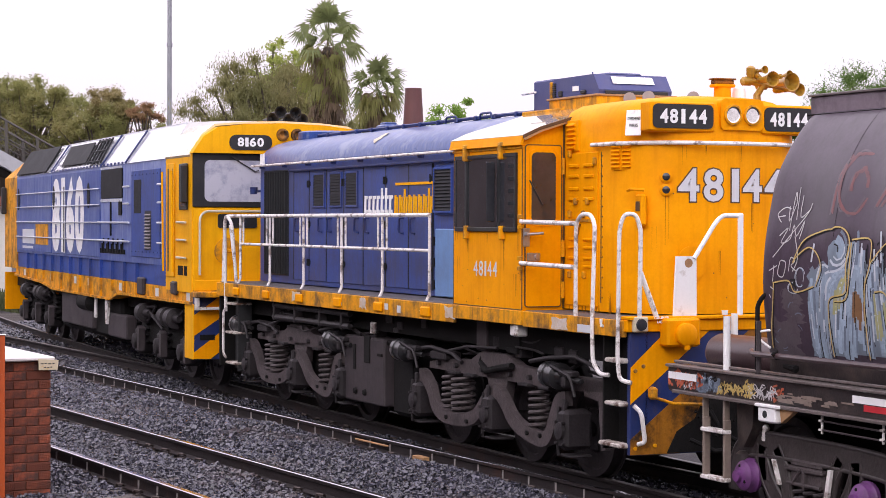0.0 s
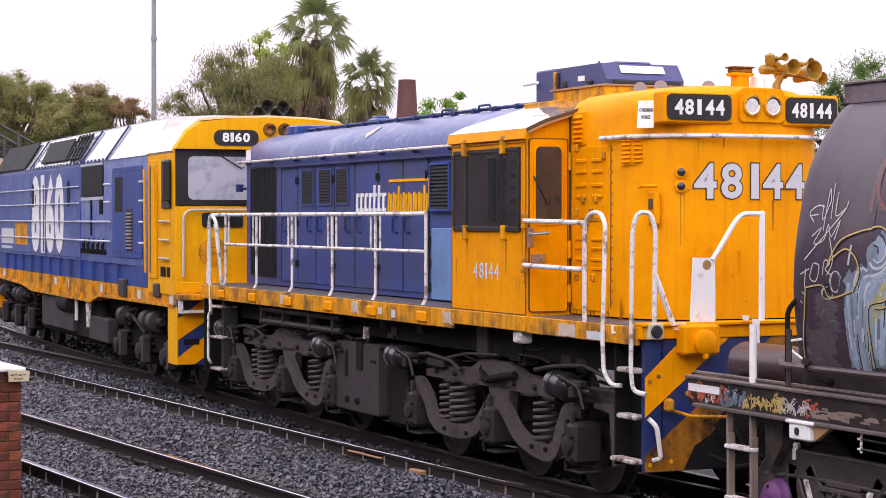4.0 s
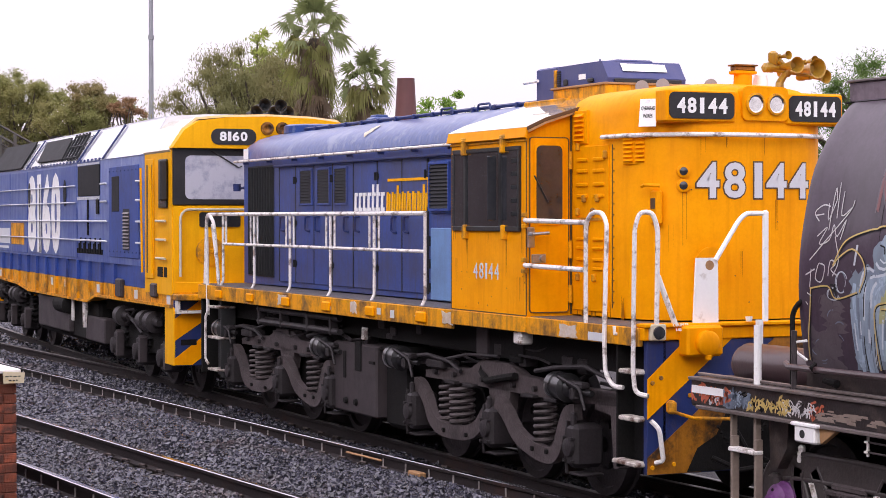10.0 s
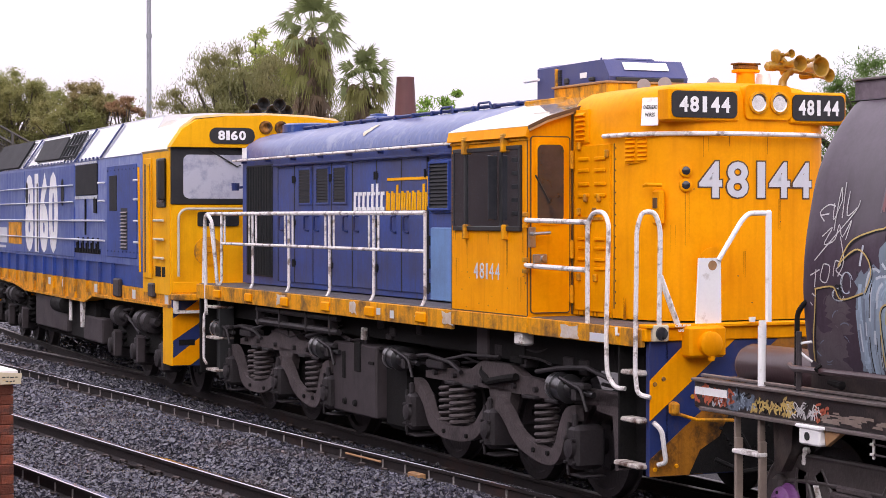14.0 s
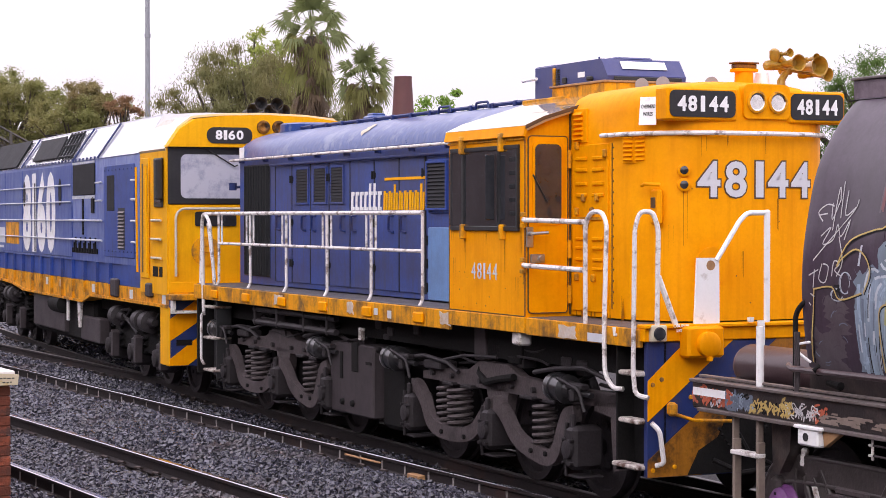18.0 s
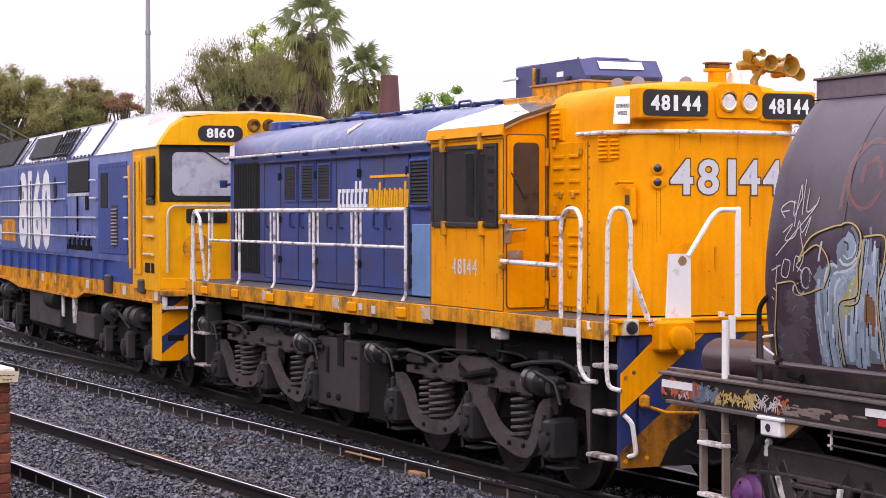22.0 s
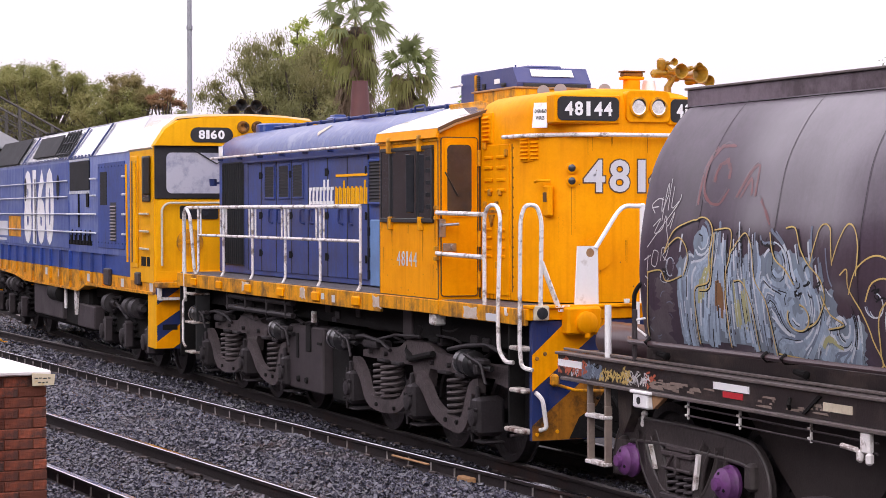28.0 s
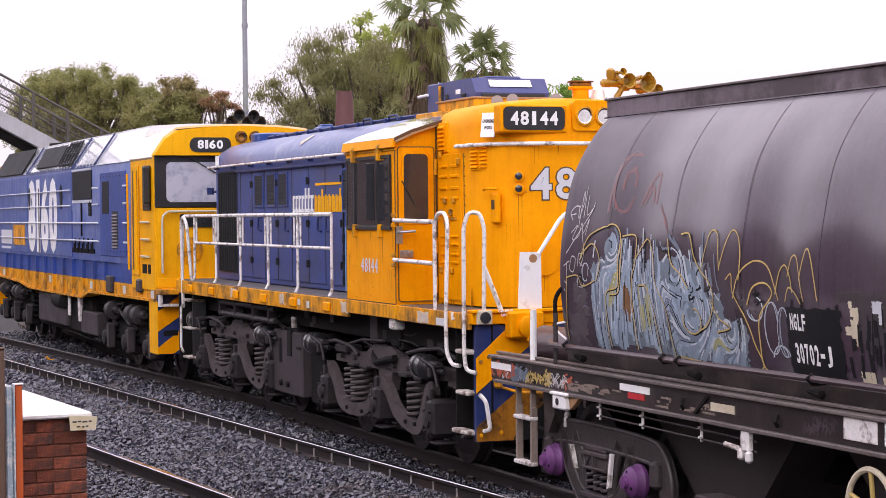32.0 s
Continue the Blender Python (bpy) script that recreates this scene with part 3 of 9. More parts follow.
def louvre(name, x0, x1, z0, z1, y, parent, frame, slat, n, deep=0.03, label=""):
    """A framed louvre on a side facing -y."""
    s = Shape()
    t = 0.025
    for a, b, c, d in ((x0 - t, x0, z0 - t, z1 + t), (x1, x1 + t, z0 - t, z1 + t), (x0, x1, z0 - t, z0), (x0, x1, z1, z1 + t)):
        s.box(a, b, y - deep, y + 0.005, c, d, 0.004)
    body = part(name, s, frame, parent, label)
    part("backing", Shape().box(x0, x1, y - 0.006, y + 0.004, z0, z1), BLACK, body)
    h = (z1 - z0) / n
    s = Shape()
    for i in range(n):
        z = z0 + h * (i + 0.5)
        s.prism([(y - deep * 0.9, z - h * 0.40), (y - deep * 0.75, z - h * 0.45), (y - 0.006, z + h * 0.28), (y - 0.012, z + h * 0.36)], "x", x0, x1)
    pieces("slat", s, slat, body)
    return body


def bogie_parts(parent, x_off, wheel_x, detail=True):
    """A three-axle bogie with equaliser bars, coil springs, axle boxes and wheels, under its locomotive."""
    for side in (-1, 1):
        y0, y1 = (side * 1.06, side * 1.16) if side > 0 else (-1.16, -1.06)
        s = Shape()
        top = [(1.62, 0.80), (1.62, 0.93), (2.0, 0.98), (2.7, 1.02), (2.95, 1.12), (3.55, 1.12), (3.8, 1.03), (4.7, 1.0), (5.6, 1.02), (5.62, 0.40),
               (5.48, 0.36), (5.30, 0.40), (5.28, 0.78), (4.75, 0.86), (3.95, 0.84), (3.55, 0.84), (3.42, 0.70), (3.22, 0.70), (3.05, 0.84), (2.5, 0.82)]
        for a, b in zip(top[1:9], top[2:10]):
            s.prism([(a[0] + x_off, 0.86 if a[0] < 5.2 else 0.9), (b[0] + x_off, 0.86 if b[0] < 5.2 else 0.9), (b[0] + x_off, b[1] if b[1] > 0.9 else 1.0),
                     (a[0] + x_off, a[1])], "y", y0, y1)
        s.prism([(5.20 + x_off, 0.84), (5.62 + x_off, 0.80), (5.62 + x_off, 1.0), (5.20 + x_off, 1.0)], "y", y0, y1)
        s.prism([(5.53 + x_off, 0.36), (5.62 + x_off, 0.38), (5.62 + x_off, 0.81), (5.48 + x_off, 0.81)], "y", y0, y1)
        s.prism([(3.18 + x_off, 0.66), (3.50 + x_off, 0.66), (3.58 + x_off, 0.9), (3.08 + x_off, 0.9)], "y", y0, y1)
        frame_ob = part("bogie_frame", s, BOGIE, parent, "grimy cast steel bogie side frame")
        if side > 0:
            continue
        for line in ([(1.50, 0.78), (1.63, 0.76), (1.79, 0.64), (1.92, 0.47), (2.14, 0.39), (2.57, 0.38), (2.92, 0.44), (3.12, 0.58), (3.32, 0.75)],
                     [(3.40, 0.76), (3.50, 0.73), (3.64, 0.64), (3.81, 0.50), (4.07, 0.41), (4.43, 0.36), (4.61, 0.42), (4.72, 0.61), (4.82, 0.76), (4.98, 0.80)]):
            fine = []
            for k in range(len(line) - 1):
                p0, p1, p2, p3 = (Vector(line[min(max(k + d, 0), len(line) - 1)]) for d in (-1, 0, 1, 2))
                fine += [0.5 * (2 * p1 + (p2 - p0) * u + (2 * p0 - 5 * p1 + 4 * p2 - p3) * u * u + (3 * p1 - p0 - 3 * p2 + p3) * u ** 3) for u in (0, 0.25, 0.5, 0.75)]
            fine.append(Vector(line[-1]))
            eq = part("equaliser_bar", Shape().band([(p.x + x_off, p.y) for p in fine], 0.142, "y", -1.24, -1.165), BOGIE, frame_ob)
            bx = [p for p in line if p[1] < 0.46]
            bolts = Shape()
            for bxx in (bx[0][0] + 0.12, bx[-1][0] - 0.14):
                bolts.rod((bxx + x_off, -1.265, bx[0][1] - 0.01), (bxx + x_off, -1.235, bx[0][1] - 0.01), 0.022, n=6)
            part("bolts", bolts, UNDER, frame_ob)
        for x, r in ((2.10, 0.085), (2.42, 0.115), (4.22, 0.10)):
            part("coil_spring", coil(x + x_off, -1.12, 0.43, 0.84, r, 0.021, 6.5), BOGIE, frame_ob)
        for x in (1.50, 3.33, 5.0):
            s = Shape().box(x - 0.095 + x_off, x + 0.095 + x_off, -1.30, -1.0, 0.32, 0.70, 0.04)
            s.lathe([(0, 0.085), (0.03, 0.08), (0.04, 0.03)], (x + x_off, -1.30, 0.5), (0, -1, 0), 16)
            for dz in (0.38, 0.58):
                for dx in (-0.07, 0.07):
                    s.rod((x + dx + x_off, -1.33, dz), (x + dx + x_off, -1.295, dz), 0.015, n=6)
            s.box(x - 0.11 + x_off, x + 0.12 + x_off, -1.26, -1.02, 0.25, 0.275, 0.01).tube([(x - 0.1 + x_off, -1.27, 0.26), (x - 0.1 + x_off, -1.29, 0.5), (x - 0.1 + x_off, -1.27, 0.72)], 0.014, 6)
            s.box(x - 0.03 + x_off, x + 0.03 + x_off, -1.28, -1.24, 0.68, 0.80, 0.01)
            part("axle_box", s, BOGIE_SHADED, frame_ob)
        s = Shape()
        for x in (2.2, 2.62, 3.9, 4.35):
            s.box(x + x_off, x + 0.24 + x_off, -1.22, -1.05, 0.84, 0.875, 0.008)
        s.box(1.75 + x_off, 2.15 + x_off, -1.22, -1.02, 0.97, 1.06, 0.015)
        for x in (1.9, 2.35, 3.0, 3.66, 4.1):
            s.rod((x + x_off, -1.2, 0.93), (x + x_off, -1.15, 0.93), 0.028, n=7)
        pieces("spring_seat", s, BOGIE_SHADED, frame_ob)
        rig = Shape()
        rig.tube([(1.3 + x_off, -1.18, 1.05), (1.8 + x_off, -1.22, 1.10), (2.3 + x_off, -1.20, 1.06), (2.55 + x_off, -1.2, 0.98)], 0.022)
        rig.tube([(4.2 + x_off, -1.22, 1.10), (4.6 + x_off, -1.22, 1.16), (5.1 + x_off, -1.2, 1.20), (5.5 + x_off, -1.18, 1.12)], 0.022)
        rig.tube([(1.15 + x_off, -1.05, 0.62), (1.2 + x_off, -1.12, 0.72), (1.42 + x_off, -1.12, 0.70)], 0.02)
        rig.tube([(2.2 + x_off, -1.2, 1.08), (2.75 + x_off, -1.22, 1.16), (3.4 + x_off, -1.2, 1.18)], 0.016)
        pieces("brake_pipe", rig, BOGIE_SHADED, frame_ob)
        for x, z, r in ((1.12, 1.02, 0.115), (4.80, 1.0, 0.115)):
            cx = x + x_off + 0.1
            cyl = part("brake_cylinder", Shape().lathe([(-0.31, 0.03), (-0.31, r * 0.85), (-0.29, r), (-0.22, r), (-0.215, r * 1.1), (-0.19, r * 1.1), (-0.185, r), (-0.06, r), (-0.055, r * 1.12),
                       (-0.02, r * 1.12), (0.0, r * 0.7), (0.06, r * 0.5), (0.07, 0.03), (0.4, 0.025)], (cx, -1.24, z), (1, 0, -0.05), 20), GLOSS_BLACK, frame_ob, "black brake cylinder")
            part("slack_adjuster", Shape().box(cx + 0.02, cx + 0.30, -1.30, -1.2, z + 0.01, z + 0.07, 0.015).box(cx + 0.12, cx + 0.2, -1.32, -1.2, z - 0.09, z + 0.02, 0.015), BOGIE_SHADED, frame_ob)
            part("brake_lever", Shape().tube([(cx - 0.05, -1.33, z + 0.10), (cx + 0.3, -1.31, z + 0.02), (cx + 0.38, -1.3, z - 0.16)], 0.016, 6, 0.05), BOGIE_SHADED, frame_ob)
            part("collar", Shape().lathe([(-0.288, r * 1.01), (-0.275, r * 1.025), (-0.262, r * 1.01)], (x + x_off + 0.1, -1.24, z), (1, 0, 0), 18), STEEL, frame_ob, "bright steel ring")
        for wx in wheel_x:
            WHEELS.append((wheelset(frame_ob, wx, 0.46), wx, 0.46))


def wheelset(parent, x, r):
    s = Shape()
    for side in (-1, 1):
        y = side * 0.69
        s.lathe([(0, 0.05), (0, r * 0.42), (0.03, r * 0.5), (0.035, r * 0.82), (0.0, r * 0.86), (0.0, r), (0.11, r * 0.995), (0.115, r + 0.028),
                 (0.135, r + 0.02), (0.135, r * 0.3), (0.13, 0.05)], (0, y * 1.09, 0), (0, -side, 0), 36)
    s.rod((0, -1.0, 0), (0, 1.0, 0), 0.075, n=12)
    for k in range(6):
        a = k * math.pi / 3
        s.rod((0.2 * math.cos(a), -0.765, 0.2 * math.sin(a)), (0.2 * math.cos(a), -0.745, 0.2 * math.sin(a)), 0.03, n=6)
    ob = part("wheelset", s, BOGIE_SHADED, parent, "steel wheels on an axle")
    ob.location = (x, 0, r)
    return ob


def chevrons(parent, x, y_lo, z_lo, z_hi, bands):
    """Diagonal yellow bands on a blue pilot plate facing +x."""
    for poly in bands:
        part("chevron", Shape().prism(poly, "x", x, x + 0.006), YELLOW, parent, "yellow chevron band")


NOSE_PLAN = [(4.37, -0.94), (5.12, -0.94), (5.34, -0.925), (5.52, -0.88), (5.68, -0.80), (5.79, -0.69), (5.845, -0.55), (5.87, -0.3), (5.875, 0)]


def nose_x(y):
    for (x0, y0), (x1, y1) in zip(NOSE_PLAN, NOSE_PLAN[1:]):
        if y0 <= -abs(y) <= y1 and y1 > y0:
            return x0 + (x1 - x0) * (-abs(y) - y0) / (y1 - y0)
    return 5.12


def branch_locomotive():
    loco = thing("locomotive", "yellow and blue diesel locomotive with white handrails, coupled behind a wagon", "locomotive", "coupled train")
    # frame and deck
    frame_ob = part("underframe", Shape().box(-5.35, 6.36, -1.12, 1.12, 1.18, 1.42).box(-3.4, -0.4, -1.0, 1.0, 0.9, 1.2), UNDER, loco,
                    "sooty black underframe")
    s = Shape()
    edges = [-5.35, -4.2, -3.05, -1.75, -0.45, 0.85, 2.16, 2.77]
    for a, b in zip(edges, edges[1:]):
        s.box(a, b - 0.006, -1.4, -1.36, 1.41, 1.595, 0.006)
    s.box(2.77, 4.38, -1.41, -1.36, 1.46, 1.60, 0.006).box(4.385, 6.36, -1.4, -1.36, 1.45, 1.60, 0.006)
    s.box(-5.35, 6.3, 1.36, 1.4, 1.41, 1.6, 0.006)
    pieces("side_sill", s, YELLOW_DIRTY, loco, "grimy yellow side sill")
    part("deck", Shape().box(-5.35, 6.36, -1.36, 1.36, 1.56, 1.605, 0.004), DECK, loco, "grey walkway deck")
    for x, w in ((-2.2, 0.34), (0.12, 0.22), (2.55, 0.26), (4.98, 0.36)):
        edge = random.Random(int(x * 100))
        outline = []
        for k in range(16):
            a = 2 * math.pi * k / 16
            c, d = math.cos(a), math.sin(a)
            q = max(abs(c), abs(d))
            outline.append((x + w / 2 + c / q * w / 2 * edge.uniform(0.7, 1.05), 1.515 + d / q * 0.07 * edge.uniform(0.6, 1.05)))
        part("primer_patch", Shape().prism(outline, "y", -1.407, -1.399), FLAKE, loco, "flaking off-white primer patch")
    s = Shape().box(5.52, 5.78, -1.404, -1.398, 1.46, 1.53)
    s.box(-0.62, -0.45, -1.404, -1.398, 1.46, 1.50).box(0.9, 1.0, -1.404, -1.398, 1.47, 1.54).box(1.26, 1.36, -1.404, -1.398, 1.45, 1.53)
    pieces("notice", s, LETTER, loco, "small worn notice")
    # hood
    s = Shape().prism(HOOD, "x", -5.05, 2.77)
    hood = part("hood", s, [BLUE_GRIMY], loco, "faded blue engine hood")
    cap = [(-0.855, 3.262), (-0.838, 3.347), (-0.766, 3.449), (-0.624, 3.535), (-0.42, 3.595), (-0.2, 3.63), (0, 3.637)]
    cap = cap + [(-y, z) for y, z in reversed(cap[:-1])]
    part("hood_roof", Shape().prism(cap, "x", -5.06, 2.765), BLUE_ROOF, loco, "wet blue hood roof with pale patches")
    edge = random.Random(8)
    v, rows = [], 9
    for j in range(rows):
        y = -0.80 + 0.20 * j / (rows - 1)
        (ya, za), (yb, zb) = next((p, q) for p, q in zip(cap, cap[1:]) if p[0] <= y <= q[0])
        z = za + (zb - za) * (y - ya) / (yb - ya)
        half = 0.10 * math.sin(math.pi * (j + 0.7) / (rows + 0.4)) * edge.uniform(0.7, 1.2)
        v += [(-0.92 - half + edge.uniform(-0.02, 0.02), y - 0.004, z + 0.006), (-0.92 + half + edge.uniform(-0.02, 0.02), y - 0.004, z + 0.006)]
    part("pale_patch", Shape().add(v, [(2 * j, 2 * j + 1, 2 * j + 3, 2 * j + 2) for j in range(rows - 1)]), CREAM, hood, "bare pale patch", 0)
    # radiator end
    s = Shape()
    n = 9
    for i in range(n):
        x = -4.80 + i * 0.103
        s.prism([(x, -0.852), (x + 0.05, -0.90), (x + 0.075, -0.895), (x + 0.09, -0.852)], "z", 1.74, 3.14)
    pieces("radiator_slat", s, GRILLE, loco, "black radiator shutter")
    part("grille_backing", Shape().box(-4.86, -3.86, -0.858, -0.848, 1.72, 3.16), BLACK, loco)
    # doors with hinges and handles
    edges = [-3.62, -3.02, -2.38, -1.76, -1.10, -0.38, 0.32, 1.0]
    for i, (a, b) in enumerate(zip(edges, edges[1:])):
        door = part("hood_door", Shape().box(a + 0.012, b - 0.012, -0.868, -0.848, 1.68, 3.12, 0.007), BLUE_GRIMY, loco)
        s = Shape()
        hx = a + 0.03 if i % 2 else b - 0.03
        for z in (1.92, 2.42, 2.95):
            s.rod((hx, -0.880, z - 0.045), (hx, -0.880, z + 0.045), 0.012, n=8)
            s.box(hx - 0.028, hx + 0.028, -0.874, -0.866, z - 0.028, z + 0.028, 0.004)
        pieces("hinge", s, GRILLE, door)
        hx = b - 0.17 if i % 2 else a + 0.17
        part("door_handle", Shape().tube([(hx + 0.03, -0.87, 2.50), (hx - 0.04, -0.90, 2.50), (hx - 0.05, -0.90, 2.33), (hx + 0.03, -0.87, 2.32)], 0.014, 6, 0.04),
             BLUE_DEEP, door, "curved dark door handle")
    for a, b in ((-2.82, -2.44), (-2.22, -1.84), (-1.66, -1.29)):
        louvre("louvre", a, b, 2.66, 3.06, -0.868, loco, BLUE_GRIMY, GRILLE, 11, 0.02, "black slatted louvre")
    louvre("air_intake", 1.16, 1.62, 2.58, 3.04, -0.892, loco, BLUE, GRILLE, 12, 0.03, "blue framed air intake louvre")
    part("intake_box", Shape().box(1.12, 1.66, -0.888, -0.85, 2.53, 3.09, 0.01), BLUE, loco)
    part("blue_panel", Shape().box(1.12, 2.74, -0.885, -0.85, 1.62, 2.38, 0.01), BLUE_PALE, loco, "patched light blue door panel")
    s = Shape()
    for z in (1.75, 2.0, 2.24):
        s.rod((1.10, -0.89, z - 0.05), (1.10, -0.89, z + 0.05), 0.02, n=8)
    pieces("hinge", s, GRILLE, loco)
    # plain shapes in the place of the operator's mark
    s = Shape()
    for i in range(7):
        x, tall = -1.05 + i * 0.132, i in (4, 5)
        s.prism([(x, 2.56 if i else 2.48), (x + 0.055, 2.56 if i else 2.48), (x + 0.07, 2.86 if tall else 2.77), (x + 0.015, 2.86 if tall else 2.77)], "y", -0.876, -0.869)
        s.prism([(x + 0.06, 2.56), (x + 0.105, 2.56), (x + 0.108, 2.60), (x + 0.062, 2.60)], "y", -0.876, -0.869)
        s.prism([(x + 0.068, 2.73), (x + 0.110, 2.73), (x + 0.112, 2.77), (x + 0.07, 2.77)], "y", -0.876, -0.869)
    pieces("white_mark", s, WHITE, loco, "white painted mark")
    s = Shape()
    for i in range(8):
        x, tall = -0.10 + i * 0.141, i in (2, 7)
        s.prism([(x, 2.56), (x + 0.05, 2.56), (x + 0.065, 2.84 if tall else 2.77), (x + 0.015, 2.84 if tall else 2.77)], "y", -0.876, -0.869)
        s.prism([(x + 0.07, 2.56), (x + 0.11, 2.56), (x + 0.12, 2.75), (x + 0.08, 2.75)], "y", -0.876, -0.869)
    s.box(-0.06, 1.06, -0.876, -0.869, 2.885, 2.915).box(1.025, 1.06, -0.876, -0.869, 2.6, 2.885)
    pieces("yellow_mark", s, YELLOW_LEMON, loco, "yellow painted mark")
    for x in edges:
        part("door_gap", Shape().box(x - 0.009, x + 0.009, -0.8695, -0.849, 1.68, 3.12), BLACK, loco)
    # gutter rails
    part("gutter_rail", Shape().box(-5.2, 2.76, -0.955, -0.90, 3.218, 3.248, 0.008), WHITE_WORN, loco, "white gutter rail")
    s = Shape()
    for i in range(9):
        x = -4.9 + i * 0.93
        s.box(x, x + 0.03, -0.92, -0.84, 3.19, 3.225)
    s.box(-3.72, 2.76, -0.92, -0.865, 3.125, 3.15, 0.006)
    pieces("gutter_bracket", s, BLUE_DEEP, loco)
    s = Shape().tube([(-4.5, -0.26, 3.65), (-3.5, -0.26, 3.65), (1.6, -0.26, 3.65), (2.7, -0.26, 3.645)], 0.020, 6)
    bar = part("roof_bar", s, BLUE_DEEP, loco, "dark blue roof hatch bar")
    for i in range(14):
        x = -4.45 + i * 0.53
        part("hatch_latch", Shape().box(x, x + 0.06, -0.295, -0.215, 3.61, 3.673, 0.01), BLUE_DEEP, bar)
    for x in (0.1, 1.05):
        part("lifting_handle", Shape().tube([(x, -0.3, 3.62), (x + 0.02, -0.3, 3.69), (x + 0.3, -0.3, 3.69), (x + 0.32, -0.3, 3.62)], 0.013, 6, 0.03), BLUE_DEEP, bar)
    part("exhaust_chimney", Shape().lathe([(0, 0.135), (0.5, 0.105), (0.53, 0.105), (0.53, 0.09), (0.42, 0.085)], (-1.62, 0.02, 3.62), (0, 0, 1), 22),
         MAROON, loco, "tapered rusty maroon exhaust stack")
    part("filler_cap", Shape().box(-2.55, -2.25, -0.12, 0.12, 3.61, 3.72, 0.02).box(-2.5, -2.3, -0.08, 0.08, 3.71, 3.75, 0.01), BLUE_ROOF, loco)
    part("fan_housing", Shape().lathe([(0, 0.42), (0.1, 0.42), (0.12, 0.38), (0.12, 0.1)], (-4.62, 0.0, 3.60), (0, 0, 1), 24), BLUE_ROOF, loco,
         "round blue roof fan housing")
    part("warning_plate", Shape().box(-5.066, -5.058, -0.80, -0.62, 3.24, 3.42).box(-5.03, -4.86, -0.866, -0.856, 3.26, 3.40), WHITE, loco,
         "white warning plate")
    s = Shape().tube([(-5.06, -0.7, 2.9), (-5.16, -0.72, 2.9), (-5.2, -0.86, 2.88)], 0.018).lathe([(0, 0.05), (0.1, 0.055)], (-5.2, -0.9, 2.84), (0, 0, 1), 10)
    part("marker_lamp", s, BLUE_DEEP, loco)
    # side handrails
    posts = [-4.58, -3.34, -2.04, -0.71, 0.58, 1.92]
    for i, x in enumerate(posts):
        post = part("handrail_post", Shape().tube([(x, -1.40, 1.49), (x, -1.36, 1.56), (x, -1.3, 1.66), (x, -1.3, 2.53)], 0.018, 8, 0.03), WHITE_WORN, loco)
        for dx in (0.13, -0.13):
            if i < 5 and (i or dx > 0):
                part("stanchion_stay", Shape().tube([(x + dx, -1.3, 2.16), (x + dx, -1.3, 2.52)], 0.013), WHITE_WORN, post)
        part("post_foot", Shape().box(x + 0.03, x + 0.27, -1.43, -1.398, 1.44, 1.55, 0.015), YELLOW, post, "yellow post foot bracket")
    for a, b in zip(posts, posts[1:]):
        part("middle_rail", Shape().tube([(a, -1.3, 2.145), (b, -1.3, 2.145)], 0.018), WHITE_WORN, loco, "chipped white middle rail")
    part("top_rail", Shape().tube([(1.92, -1.3, 2.53), (-4.9, -1.3, 2.53), (-5.28, -1.3, 2.53), (-5.30, -1.3, 2.3), (-5.30, -1.32, 1.45)], 0.023, 8, 0.12),
         WHITE_WORN, loco, "chipped white top handrail")
    part("end_handrail", Shape().tube([(-4.98, -1.38, 1.2), (-4.98, -1.4, 2.45), (-4.85, -1.4, 2.53), (-4.72, -1.38, 2.42), (-4.70, -1.32, 1.6)], 0.024, 8, 0.1)
         .tube([(-5.05, -1.3, 2.4), (-4.75, -1.3, 1.62)], 0.018), WHITE_WORN, loco)
    # cab
    cab = [(-1.4, 1.60), (-1.4, 3.23), (-1.2, 3.33), (-0.8, 3.45), (-0.5, 3.55), (0, 3.62)]
    cab = cab + [(-y, z) for y, z in reversed(cab[:-1])]
    part("cab", Shape().prism(cab, "x", 2.78, 4.37), YELLOW, loco, "yellow driver's cab with rain streaks")
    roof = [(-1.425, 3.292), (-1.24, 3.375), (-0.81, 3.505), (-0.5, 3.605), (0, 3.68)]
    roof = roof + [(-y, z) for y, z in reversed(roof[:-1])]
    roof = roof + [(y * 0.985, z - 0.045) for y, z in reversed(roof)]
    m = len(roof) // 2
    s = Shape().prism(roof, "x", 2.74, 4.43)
    # the whitish sheen is in the base colour as well as the coat
    part("cab_roof", s, YELLOW_SKY_SHEEN, loco, "wet yellow cab roof, the sky's reflection paled into its colour")
    s = Shape()
    for i in range(m - 1):
        a, b = roof[i], roof[i + 1]
        s.prism([(a[0], a[1] + 0.004), (b[0], b[1] + 0.004), (b[0], b[1] - 0.03), (a[0], a[1] - 0.03)], "x", 4.43, 4.45)
    part("roof_edge", s, OUTLINE, loco, "dark roof edge strip")
    for y in (-1, 1):
        part("roof_fascia", Shape().prism([(y * 1.445, 3.20), (y * 1.42, 3.195), (y * 1.395, 3.285), (y * 1.422, 3.292)], "x", 2.75, 4.42), YELLOW, loco, "sloping yellow roof fascia")
    part("drip_strip", Shape().box(2.76, 4.40, -1.415, -1.395, 3.165, 3.19, 0.006), YELLOW_DIRTY, loco)
